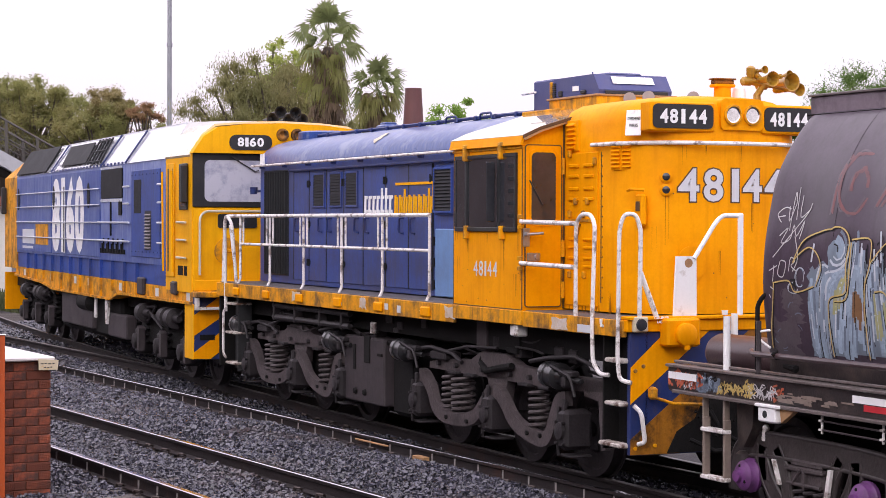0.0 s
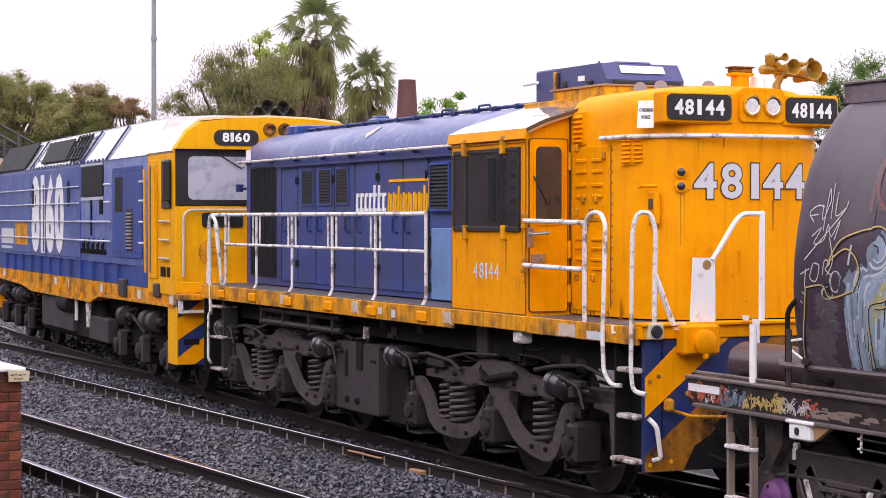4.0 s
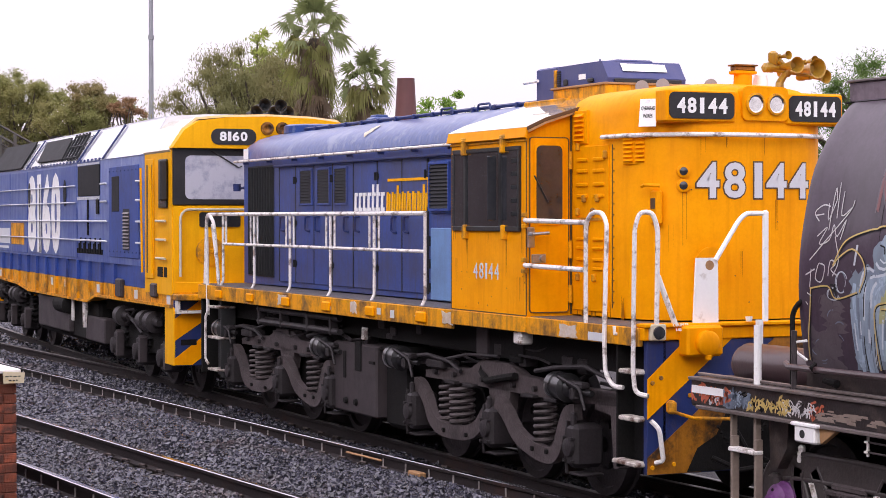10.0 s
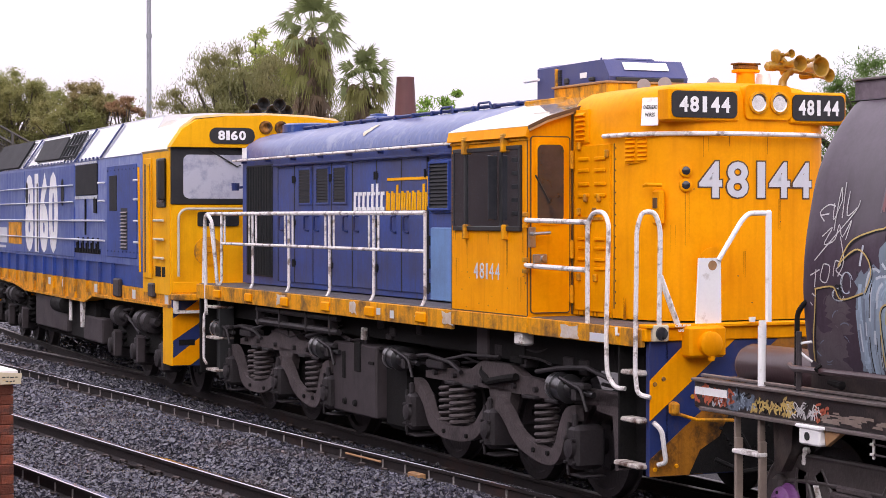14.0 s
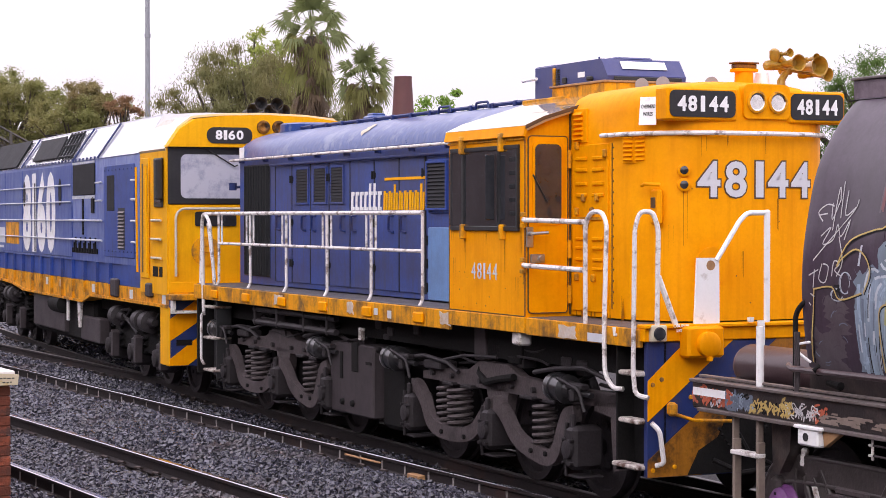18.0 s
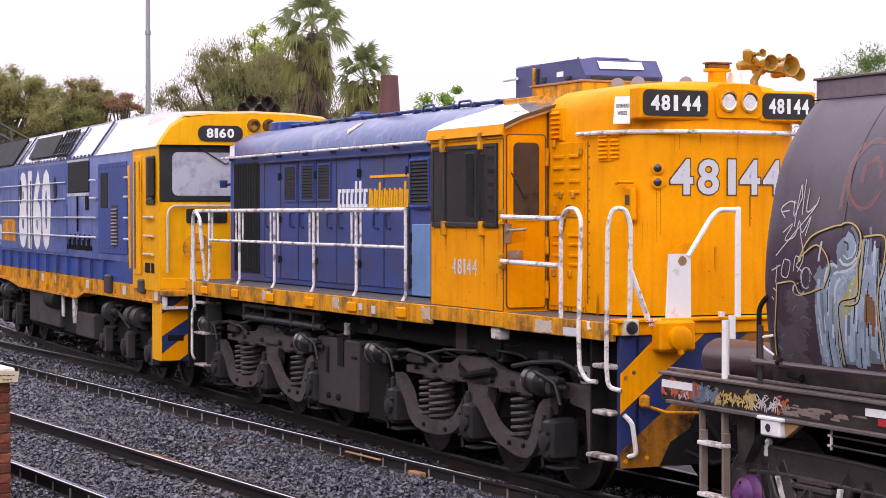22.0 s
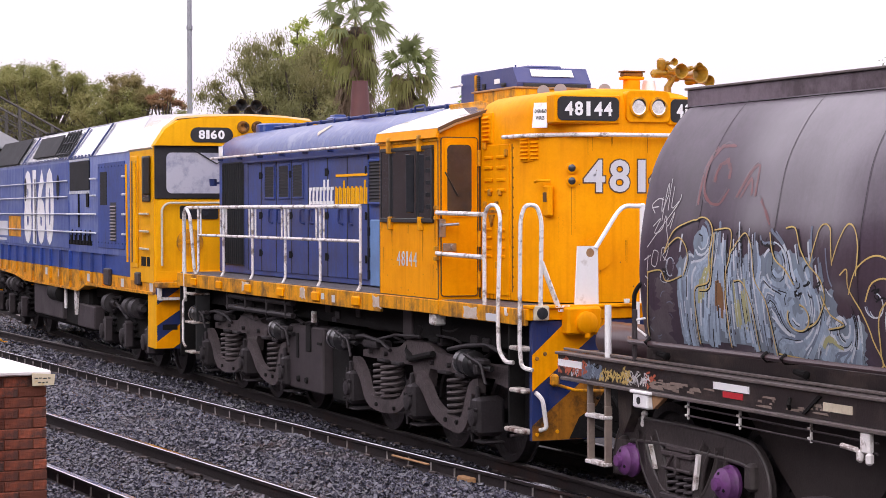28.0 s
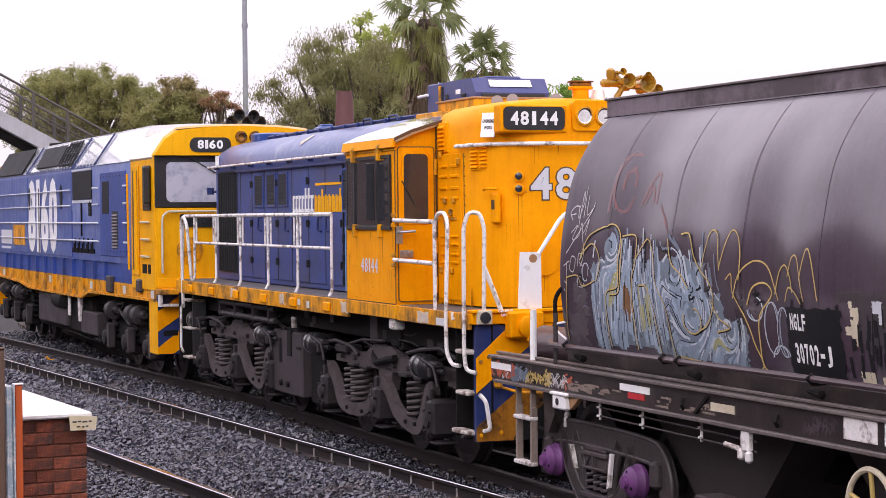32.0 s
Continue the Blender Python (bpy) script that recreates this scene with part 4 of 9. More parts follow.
    # cab side windows
    win = part("side_window", Shape().box(2.84, 4.27, -1.425, -1.39, 2.36, 2.405, 0.006).box(2.84, 4.27, -1.425, -1.39, 3.09, 3.13, 0.006)
               .box(2.84, 2.88, -1.425, -1.39, 2.405, 3.09).box(4.23, 4.27, -1.425, -1.39, 2.405, 3.09)
               .box(3.10, 3.15, -1.43, -1.39, 2.405, 3.09, 0.006).box(3.86, 3.91, -1.43, -1.39, 2.405, 3.09, 0.006), SURROUND, loco, "black sliding cab window")
    for a, b, d in ((2.88, 3.10, -0.006), (3.15, 3.86, 0.0), (3.91, 4.23, -0.006)):
        part("pane", Shape().box(a, b, -1.414 + d, -1.402, 2.405, 3.09), GLASS, win)
    for a, b in ((3.80, 3.82),):
        part("wind_deflector", Shape().box(a, b, -1.52, -1.43, 2.46, 3.05, 0.006), GLASS, win, "dark wind deflector glass")
    
    s = Shape()
    for i in range(5):
        s.box(4.1, 4.22, -1.424, -1.41, 2.5 + i * 0.12, 2.54 + i * 0.12, 0.004)
    pieces("window_slot", s, GRILLE, win)
    s = Shape()
    for x in (3.10, 3.93):
        s.box(x, x + 0.06, -1.46, -1.39, 3.07, 3.22, 0.01).box(x - 0.02, x + 0.09, -1.45, -1.39, 3.19, 3.24, 0.01)
        s.box(x, x + 0.06, -1.45, -1.39, 2.28, 2.42, 0.01)
    pieces("window_bracket", s, YELLOW_DIRTY, win, "yellow window guide bracket")
    for i, ch in enumerate("48144"):
        part("cab_digit", lettering(ch, 0.034 if ch == "1" else 0.092, 0.15, (3.275 + (0, 0.118, 0.243, 0.305, 0.42)[i] * 1.08, -1.402, 1.915), (1, 0, 0), (0, 0, 1), 0.004, 0.0), LETTER, loco,
             "white digit " + ch)
    # cab front with its door
    door = part("cab_door", Shape().prism(rounded(-1.37, -0.985, 1.64, 3.2, 0.03), "x", 4.372, 4.385), YELLOW, loco, "yellow cab door")
    part("door_window_frame", Shape().prism(rounded(-1.335, -1.035, 2.42, 3.16, 0.06), "x", 4.386, 4.40), YELLOW, door)
    part("door_window", Shape().prism(rounded(-1.315, -1.055, 2.45, 3.13, 0.05), "x", 4.401, 4.405), GLASS, door, "dark rounded door window")
    part("lock_plate", Shape().box(4.386, 4.40, -1.40, -1.33, 2.22, 2.40, 0.004).rod((4.40, -1.37, 2.34), (4.46, -1.37, 2.34), 0.02)
         .tube([(4.45, -1.38, 2.34), (4.47, -1.22, 2.35)], 0.014), STEEL, door, "steel lock with lever handle")
    part("latch", Shape().box(4.386, 4.41, -1.36, -1.22, 2.08, 2.16, 0.006).lathe([(0, 0.03), (0.02, 0.025)], (4.41, -1.26, 2.12), (1, 0, 0), 10), STEEL, door)
    part("wiper", Shape().tube([(4.41, -1.34, 2.86), (4.415, -1.20, 2.62)], 0.008, 5), BLACK, door)
    s = Shape()
    for z in (1.8, 3.0, 2.2):
        s.box(4.38, 4.41, -0.985, -0.955, z - 0.07, z + 0.07, 0.006)
        s.rod((4.40, -0.97, z - 0.08), (4.40, -0.97, z + 0.08), 0.018, n=8)
    pieces("door_hinge", s, YELLOW_DIRTY, door)
    gap = Shape().box(2.79, 4.365, -1.4035, -1.399, 1.604, 1.614)
    part("panel_gap", gap, OUTLINE, loco, "dark gap under the cab side")
    part("panel_gap", Shape().box(2.772, 2.784, -1.403, -1.38, 1.61, 3.20), OUTLINE, loco)
    part("panel_gap", Shape().box(4.366, 4.374, -1.404, -1.396, 1.61, 3.19), OUTLINE, loco)
    part("panel_gap", Shape().box(4.372, 4.384, -0.962, -0.946, 1.62, 3.42), OUTLINE, loco)
    ring = rounded(-1.372, -0.983, 1.638, 3.202, 0.03)
    part("door_gap", Shape().band(ring + ring[:1], 0.010, "x", 4.3735, 4.3865), OUTLINE, loco, "dark gap round the cab door")
    edge = random.Random(44)
    for x, z, fall in ((3.13, 2.28, 0.30), (3.96, 2.28, 0.36), (2.84, 2.36, 0.2), (4.30, 2.44, 0.30), (4.31, 2.04, 0.25), (3.55, 2.34, 0.16), (4.2, 1.95, 0.3), (2.9, 2.1, 0.3)):
        for k in range(3):
            a, w, ln = x + edge.uniform(-0.03, 0.05), edge.uniform(0.004, 0.011), fall * edge.uniform(0.4, 1.0)
            part("rust_streak", Shape().add([(a, -1.4012, z), (a + w, -1.4012, z), (a + w * 0.7, -1.4012, z - ln), (a + w * 0.3, -1.4012, z - ln)], [(0, 1, 2, 3)]), STREAK, loco,
                 "brown rain streak", 0)
    for y, z, fall in ((-0.64, 2.70, 0.5), (-0.74, 2.42, 0.4), (-0.3, 3.17, 0.16), (0.1, 3.17, 0.2), (-0.5, 3.17, 0.25), (-0.42, 2.0, 0.25), (0.25, 2.64, 0.3), (-0.1, 2.2, 0.3)):
        for k in range(2):
            a, w, ln = y + edge.uniform(-0.03, 0.04), edge.uniform(0.004, 0.010), fall * edge.uniform(0.4, 1.0)
            x = nose_x(a) + 0.0025
            part("rust_streak", Shape().add([(x, a, z), (x, a + w, z), (x, a + w * 0.7, z - ln), (x, a + w * 0.3, z - ln)], [(0, 1, 2, 3)]), STREAK, loco, "brown rain streak", 0)
    for i in range(16):
        # grime drips along the deck edge of the short hood
        a, w, ln = 4.45 + edge.uniform(0, 0.9), edge.uniform(0.008, 0.03), edge.uniform(0.04, 0.22)
        part("rust_streak", Shape().add([(a, -0.9412, 1.61), (a + w, -0.9412, 1.61), (a + w * 0.6, -0.9412, 1.61 + ln), (a + w * 0.4, -0.9412, 1.61 + ln)], [(0, 1, 2, 3)]), STREAK, loco,
             "brown rain streak", 0)
    # short hood
    plan = NOSE_PLAN
    plan = plan + [(x, -y) for x, y in reversed(plan[:-1])]
    levels = [(1.62, 0, 0), (3.38, 0, 0), (3.46, 0.008, 0.025), (3.53, 0.03, 0.08), (3.585, 0.07, 0.2), (3.62, 0.15, 0.4), (3.638, 0.3, 0.62), (3.645, 0.5, 0.85)]
    s = Shape()
    n = len(plan)
    v, f = [], []
    for z, dx, dy in levels:
        for x, y in plan:
            k = max(0.0, (x - 4.37) / 1.5)
            v.append((x - dx * k, y * (1 - dy), z))
    for k in range(len(levels) - 1):
        f += [(k * n + i, k * n + (i + 1) % n, (k + 1) * n + (i + 1) % n, (k + 1) * n + i) for i in range(n)]
    f += [tuple(reversed(range(n))), tuple(range(len(v) - n, len(v)))]
    part("short_hood", s.add(v, f), YELLOW, loco, "rounded yellow short hood", smooth=40)
    # panels on the hood's side
    panel = part("access_panel", Shape().box(4.42, 5.06, -0.955, -0.938, 1.66, 3.12, 0.005), YELLOW, loco)
    s = Shape()
    for z in (2.98, 2.88, 2.76, 2.66):
        for a in (4.50, 4.80):
            s.box(a, a + 0.2, -0.972, -0.955, z, z + 0.035, 0.008)
    for z in (2.28, 2.20, 2.10, 2.02):
        for a in (4.50, 4.80):
            s.box(a, a + 0.18, -0.972, -0.955, z, z + 0.03, 0.008)
    pieces("pressed_rib", s, YELLOW, panel)
    s = Shape()
    for a, z in ((4.5, 2.50), (4.78, 2.50), (4.5, 1.92), (4.8, 1.92), (5.0, 3.0), (4.5, 3.08), (4.62, 2.62), (4.86, 2.62)):
        s.box(a, a + 0.05, -0.985, -0.95, z, z + 0.07, 0.01)
    s.box(4.44, 4.96, -0.968, -0.95, 2.46, 2.485).prism([(4.62, 2.44), (4.74, 2.44), (4.68, 2.32)], "y", -0.975, -0.95)
    pieces("catch", s, YELLOW_DIRTY, panel)
    for x0, x1, z0, z1 in ((4.47, 4.62, 3.16, 3.42),):
        s = Shape().box(x0 - 0.03, x1 + 0.06, -0.955, -0.93, z0 - 0.02, z1 + 0.02, 0.005)
        for i in range(6):
            z = z0 + i * (z1 - z0) / 6
            s.prism([(-0.955, z), (-0.985, z + 0.008), (-0.955, z + 0.035)], "x", x0, x1)
        part("vent", s, YELLOW, loco, "yellow pressed vent")
    s = Shape().box(-0.13, 0.13, -0.01, 0.008, -0.13, 0.13, 0.004)
    for i in range(6):
        z = -0.11 + i * 0.037
        for a in (-0.11, 0.015):
            s.prism([(-0.01, z), (-0.035, z + 0.006), (-0.01, z + 0.028)], "x", a, a + 0.09)
    part("corner_vent", s.moved(Matrix.Translation((5.44, -0.90, 3.07)) @ Matrix.Rotation(radians(25), 4, "Z")), YELLOW, loco, "yellow pressed vent")
    for z0, z1, x in ((1.70, 3.12, 5.115), (1.70, 3.1, 4.415)):
        part("panel_joint", Shape().box(x - 0.006, x + 0.006, -0.9445, -0.938, z0, z1), OUTLINE, loco)
    rnd = random.Random(21)
    for i in range(16):
        part("bolt_head", Shape().lathe([(0, 0.008), (0.005, 0.006)], (5.14, -0.94, 1.75 + i * 0.095), (0, -1, 0), 7), OUTLINE, loco)
    for i in range(6):
        y, z, r = rnd.uniform(-0.8, 0.5), rnd.uniform(1.66, 3.2), rnd.uniform(0.003, 0.008)
        part("paint_chip", Shape().lathe([(0, r), (0.002, r * 0.7)], (nose_x(y) + 0.001, y, z), (1, -0.3 if y < -0.5 else 0, 0), 6), OUTLINE, loco)
    for i in range(12):
        x, z, r = rnd.uniform(2.82, 4.34), rnd.uniform(1.63, 2.0), rnd.uniform(0.003, 0.008)
        part("paint_chip", Shape().lathe([(0, r), (0.002, r * 0.7)], (x, -1.401, z), (0, -1, 0), 6), OUTLINE, loco)
    # number boards and headlamps
    for y0, y1, z0, z1 in ((-0.84, -0.205, 3.315, 3.535), (0.35, 0.885, 3.31, 3.53)):
        case = part("number_board", Shape().box(5.70, 5.89, y0 - 0.025, y1 + 0.025, z0 - 0.03, z1 + 0.025, 0.015), YELLOW, loco, "yellow number board case")
        part("board_face", Shape().prism(rounded(y0, y1, z0, z1, 0.05), "x", 5.889, 5.900), SURROUND, case, "charcoal number board")
        w = (y1 - y0) * 0.80 / 5
        for i, ch in enumerate("48144"):
            part("board_digit", lettering(ch, w * (0.40 if ch == "1" else 0.84), (z1 - z0) * 0.60, (5.901, y0 + (y1 - y0) * 0.10 + w * (i + (0.26 if ch == "1" else 0.07)), z0 + (z1 - z0) * 0.2),
                                          (0, 1, 0), (0, 0, 1), 0.004, 0.0 if ch == "1" else 0.03), WHITE, case, "white digit " + ch)
    lamps = part("headlamp_housing", Shape().prism(rounded(-0.125, 0.335, 3.31, 3.60, 0.05), "x", 5.6, 5.90), YELLOW, loco, "yellow twin headlamp housing")
    for y in (0.0, 0.21):
        ring = part("headlamp", Shape().lathe([(0, 0.095), (0.02, 0.095), (0.025, 0.078), (0.0, 0.074)], (5.90, y, 3.45), (1, 0, 0), 24), YELLOW_DIRTY, lamps)
        part("reflector", Shape().lathe([(0.0, 0.01), (0.012, 0.05), (0.02, 0.074), (0.016, 0.075)], (5.893, y, 3.45), (1, 0, 0), 24), CHROME, lamps)
    for i, ch in enumerate("48144"):
        wide = 0.078 if ch == "1" else 0.21
        y0 = -0.547 + (0, 0.255, 0.555, 0.675, 0.915)[i]
        for name, mat, grow, more, lift in (("digit_outline", OUTLINE, 0.05, 0.013, 0.010), ("nose_digit", LETTER, 0.022, 0.0, 0.014)):
            q = lettering(ch, wide + 2 * more, 0.302 + 2 * more, (0, y0 - more, 2.651 - more), (0, 1, 0), (0, 0, 1), 0.002, grow)
            # one even lift for the whole digit, set by the ends and middle of its width
            lean = (nose_x(y0 + wide) - nose_x(y0)) / wide
            top = max(nose_x(y0 + wide * k / 6) - nose_x(y0) - lean * wide * k / 6 for k in range(7))
            q.v = [(nose_x(y0) + lean * (y - y0) + top + lift - 0.008 + x, y, z) for x, y, z in q.v]
            part(name, q, mat, loco, "dark outline of a digit" if mat is OUTLINE else "large grey-white digit " + ch, 0)
    for z in (2.875, 2.755):
        ring = part("marker_light", Shape().lathe([(0, 0.055), (0.03, 0.055), (0.035, 0.04)], (5.80, -0.65, z), (0.93, -0.36, 0), 18), YELLOW, loco)
        part("lens", Shape().lathe([(0.02, 0.04), (0.04, 0.034), (0.046, 0.01)], (5.80, -0.65, z), (0.93, -0.36, 0), 16), GLASS, ring)
    s = Shape().tube([(5.0, -0.985, 3.185), (5.36, -0.965, 3.185), (5.6, -0.88, 3.185), (5.82, -0.68, 3.185), (5.93, -0.4, 3.185), (5.945, 0, 3.185),
                      (5.93, 0.5, 3.185), (5.8, 0.75, 3.185)], 0.02)
    part("nose_grab_rail", s, WHITE_WORN, loco, "white rail round the short hood")
    s = Shape()
    for x, y in ((5.2, -0.96), (5.88, -0.35), (5.88, 0.4)):
        s.rod((x, y, 3.18), (x + 0.05, y - 0.02, 3.185), 0.014, n=6)
    pieces("rail_bracket", s, YELLOW_DIRTY, loco)
    s = Shape().tube([(5.58, -0.92, 2.75), (5.66, -0.94, 2.76), (5.74, -0.84, 2.755)], 0.016).box(5.60, 5.74, -0.86, -0.80, 2.42, 2.72, 0.02)
    part("lamp_bracket", s, YELLOW, loco, "worn yellow lamp bracket")
    part("bracket_recess", Shape().box(5.63, 5.70, -0.868, -0.855, 2.56, 2.65, 0.004), OUTLINE, loco)
    part("warning_plate", Shape().box(-0.075, 0.075, -0.006, 0.006, -0.12, 0.12).moved(Matrix.Translation((5.625, -0.885, 3.37)) @ Matrix.Rotation(radians(42), 4, "Z")
         @ Matrix.Rotation(radians(-12), 4, "X")), WHITE, loco, "white overhead wire warning plate")
    for text, wide, up in (("OVERHEAD", 0.12, 0.02), ("WIRES", 0.085, -0.045)):
        part("warning_text", lettering(text, wide, 0.034, (-wide / 2, -0.008, up), (1, 0, 0), (0, 0, 1), 0.002, 0.02)
             .moved(Matrix.Translation((5.625, -0.885, 3.37)) @ Matrix.Rotation(radians(42), 4, "Z") @ Matrix.Rotation(radians(-12), 4, "X")), SURROUND, loco, "black words " + text)
    # roof gear
    part("vent_post", Shape().lathe([(0, 0.085), (0.13, 0.08), (0.14, 0.09)], (5.45, 0.17, 3.60), (0, 0, 1), 16)
         .box(5.39, 5.51, 0.06, 0.28, 3.735, 3.765, 0.006), YELLOW, loco, "yellow roof vent post")
    part("vent_cap", Shape().box(5.40, 5.50, 0.07, 0.27, 3.765, 3.805, 0.006).box(5.385, 5.515, 0.055, 0.285, 3.805, 3.82, 0.004), YELLOW_RUST, loco)
    part("roof_dome", Shape().lathe([(0, 0.075), (0.10, 0.066), (0.15, 0.056), (0.17, 0.035), (0.175, 0.01)], (5.40, 0.385, 3.585), (0, 0, 1), 18), WHITE, loco, "white roof aerial dome")
    horn = part("horn_mount", Shape().lathe([(0, 0.06), (0.06, 0.04), (0.12, 0.035)], (5.35, 0.62, 3.57), (0, 0, 1), 12).tube([(5.35, 0.50, 3.80), (5.35, 0.92, 3.76)], 0.02)
                .tube([(5.35, 0.62, 3.68), (5.35, 0.70, 3.80), (5.35, 0.60, 3.88)], 0.034), BRASS, loco, "yellow five-chime air horn")
    bell = [(0, 0.02), (0.12, 0.03), (0.20, 0.046), (0.25, 0.062), (0.28, 0.078), (0.275, 0.068), (0.20, 0.03)]
    for y, z, k, d in ((0.63, 3.83, 0.95, (1, 0.03, -0.03)), (0.80, 3.795, 1.15, (1, 0.05, 0)), (0.95, 3.745, 0.8, (1, 0.1, -0.06)), (0.89, 3.87, 0.55, (1, 0.1, 0.06)),
                       (0.62, 3.91, 0.5, (1, 0.1, 0.06))):
        b = part("horn_bell", Shape().lathe([(h * k, r * k) for h, r in bell], (5.33, y, z), d, 18), BRASS, horn)
        part("sound_tube", Shape().lathe([(-0.20 * k, 0.014), (-0.18 * k, 0.045 * k), (-0.10 * k, 0.045 * k), (-0.08 * k, 0.028), (0.02, 0.026)], (5.33, y, z), d, 10), BRASS, horn)
    part("side_chamber", Shape().lathe([(0, 0.02), (0.02, 0.042), (0.1, 0.042), (0.13, 0.025), (0.25, 0.022)], (5.35, 0.44, 3.81), (0, 1, 0), 12), BRASS, horn)
    part("top_chamber", Shape().lathe([(0, 0.03), (0.04, 0.045), (0.1, 0.045), (0.12, 0.02)], (5.35, 0.55, 3.84), (0, 0, 1), 12), BRASS, horn)
    s = Shape()
    for x, y in ((4.72, -0.42), (4.98, -0.36), (5.12, 0.05)):
        s.lathe([(-0.01, 0.06), (0.01, 0.06)], (x, y, 3.655), (1, -0.3, 0), 16)
    pieces("lifting_lug", s, GALV, loco, "grey rounded lifting lug")
    # cooling unit on the cab roof
    unit = part("air_conditioner", Shape().prism([(2.98, 3.80), (3.97, 3.80), (3.98, 3.86), (3.86, 4.02), (3.0, 4.02), (2.96, 3.96)], "y", -0.42, 0.42), BLUE_GREY,
                loco, "blue-grey rooftop cooling unit")
    unit.location = (0.03, 0.05, -0.07)
    part("unit_base", Shape().box(2.94, 3.99, -0.45, 0.45, 3.66, 3.80, 0.01).box(2.5, 3.3, -0.55, 0.5, 3.64, 3.70, 0.01), YELLOW_DIRTY, unit, "yellow unit base")
    part("unit_tray", Shape().box(2.92, 4.01, -0.47, 0.47, 3.795, 3.815, 0.004), RUST_PLATE, unit)
    part("rear_box", Shape().box(2.48, 2.93, -0.40, 0.30, 3.70, 4.03, 0.015), BLUE_GREY, unit)
    part("side_strip", Shape().box(2.93, 2.97, -0.44, -0.40, 3.78, 3.99, 0.005), YELLOW_DIRTY, unit)
    s = Shape()
    for i in range(7):
        s.box(2.99, 3.05, -0.435, -0.42, 3.83 + i * 0.022, 3.842 + i * 0.022)
    s.box(3.12, 3.2, -0.44, -0.42, 3.83, 3.89, 0.01).box(3.62, 3.72, -0.45, -0.42, 3.83, 3.87, 0.01).box(3.3, 3.5, -0.12, 0.12, 4.015, 4.045, 0.02)
    s.box(3.99, 4.01, -0.36, 0.36, 3.815, 3.85, 0.004)
    pieces("unit_detail", s, BLACK, unit)
    part("unit_mark", Shape().add([(3.945, -0.24, 3.925), (3.945, 0.24, 3.925), (3.889, 0.24, 4.0), (3.889, -0.24, 4.0)], [(0, 1, 2, 3)]),
         WHITE, unit, "white maker's label")
    part("unit_mark", Shape().box(3.42, 3.55, -0.426, -0.419, 3.87, 3.92), WHITE, unit, "white maker's label")
    part("unit_rod", Shape().tube([(2.3, -0.44, 3.905), (2.6, -0.44, 3.91)], 0.016), WHITE, unit)
    part("aerial", Shape().tube([(3.25, -0.1, 4.02), (3.25, -0.1, 4.09)], 0.008, 5).box(3.35, 3.75, -0.2, 0.2, 4.02, 4.05, 0.015), BLUE_GREY, unit)
    # near end: platform, rails, steps, pilot
    part("end_beam", Shape().box(6.30, 6.42, -1.39, 1.39, 1.50, 1.605, 0.008).box(6.30, 6.45, -1.39, 1.39, 1.605, 1.635, 0.006), YELLOW, loco, "yellow end beam")
    pilot = part("pilot", Shape().box(6.34, 6.40, -1.345, 1.38, 0.42, 1.5, 0.006), BLUE_DEEP, loco, "blue pilot plate with yellow chevrons")
    bands = [[(-1.345, 0.868), (-0.55, 1.5), (-0.99, 1.5), (-1.345, 1.19)], [(-1.345, 0.425), (-0.85, 0.425), (0.25, 1.5), (-0.13, 1.5), (-1.345, 0.56)],
             [(-0.45, 0.425), (0.1, 0.425), (0.95, 1.2), (0.95, 1.5), (0.65, 1.5)]]
    chevrons(pilot, 6.40, -1.345, 0.42, 1.5, bands[:1])
    for poly in bands[1:]:
        part("chevron", Shape().prism(poly, "x", 6.40, 6.406), YELLOW_RUST, pilot, "oily rusty yellow chevron band")
    s = Shape()
    for y, z in ((-1.30, 1.16), (-1.22, 1.2), (-1.3, 0.48), (-1.1, 0.5), (-1.0, 1.38), (-0.95, 1.05)):
        s.lathe([(0, 0.02), (0.012, 0.016)], (6.405, y, z), (1, 0, 0), 8)
    pieces("rivet", s, YELLOW_DIRTY, pilot)
    part("pilot_dirt", Shape().prism([(-0.98, 0.43), (-0.1, 0.43), (0.05, 1.0), (-0.28, 1.16), (-0.40, 1.0), (-0.58, 0.95), (-0.7, 0.72), (-0.88, 0.62)], "x", 6.407, 6.41), UNDER, pilot, "oily grime")
    box = part("receptacle_box", Shape().box(6.40, 6.55, -1.06, -0.72, 1.37, 1.62, 0.02), YELLOW, loco, "yellow receptacle box")
    part("receptacle_lid", Shape().lathe([(0, 0.10), (0.05, 0.10), (0.06, 0.085), (0.07, 0.03)], (6.55, -0.89, 1.48), (1, 0, 0), 22)
         .box(6.57, 6.61, -0.91, -0.87, 1.345, 1.385, 0.005), YELLOW, box)
    light = part("light_box", Shape().box(6.40, 6.46, -1.345, -1.20, 1.50, 1.635, 0.01), CREAM, loco, "pale grey coupler light box")
    part("lens", Shape().lathe([(0, 0.055), (0.012, 0.05), (0.016, 0.02)], (6.46, -1.27, 1.565), (1, 0, 0), 16), GLASS, light)
    part("light_notice", lettering("COUPLER", 0.15, 0.024, (6.452, -1.14, 1.612), (0, 1, 0), (0, 0, 1), 0.003, 0.02), WHITE, loco, "white words COUPLER LIGHT")
    part("light_notice", lettering("LIGHT", 0.10, 0.024, (6.452, -1.11, 1.575), (0, 1, 0), (0, 0, 1), 0.003, 0.02), WHITE, loco, "white words COUPLER LIGHT")
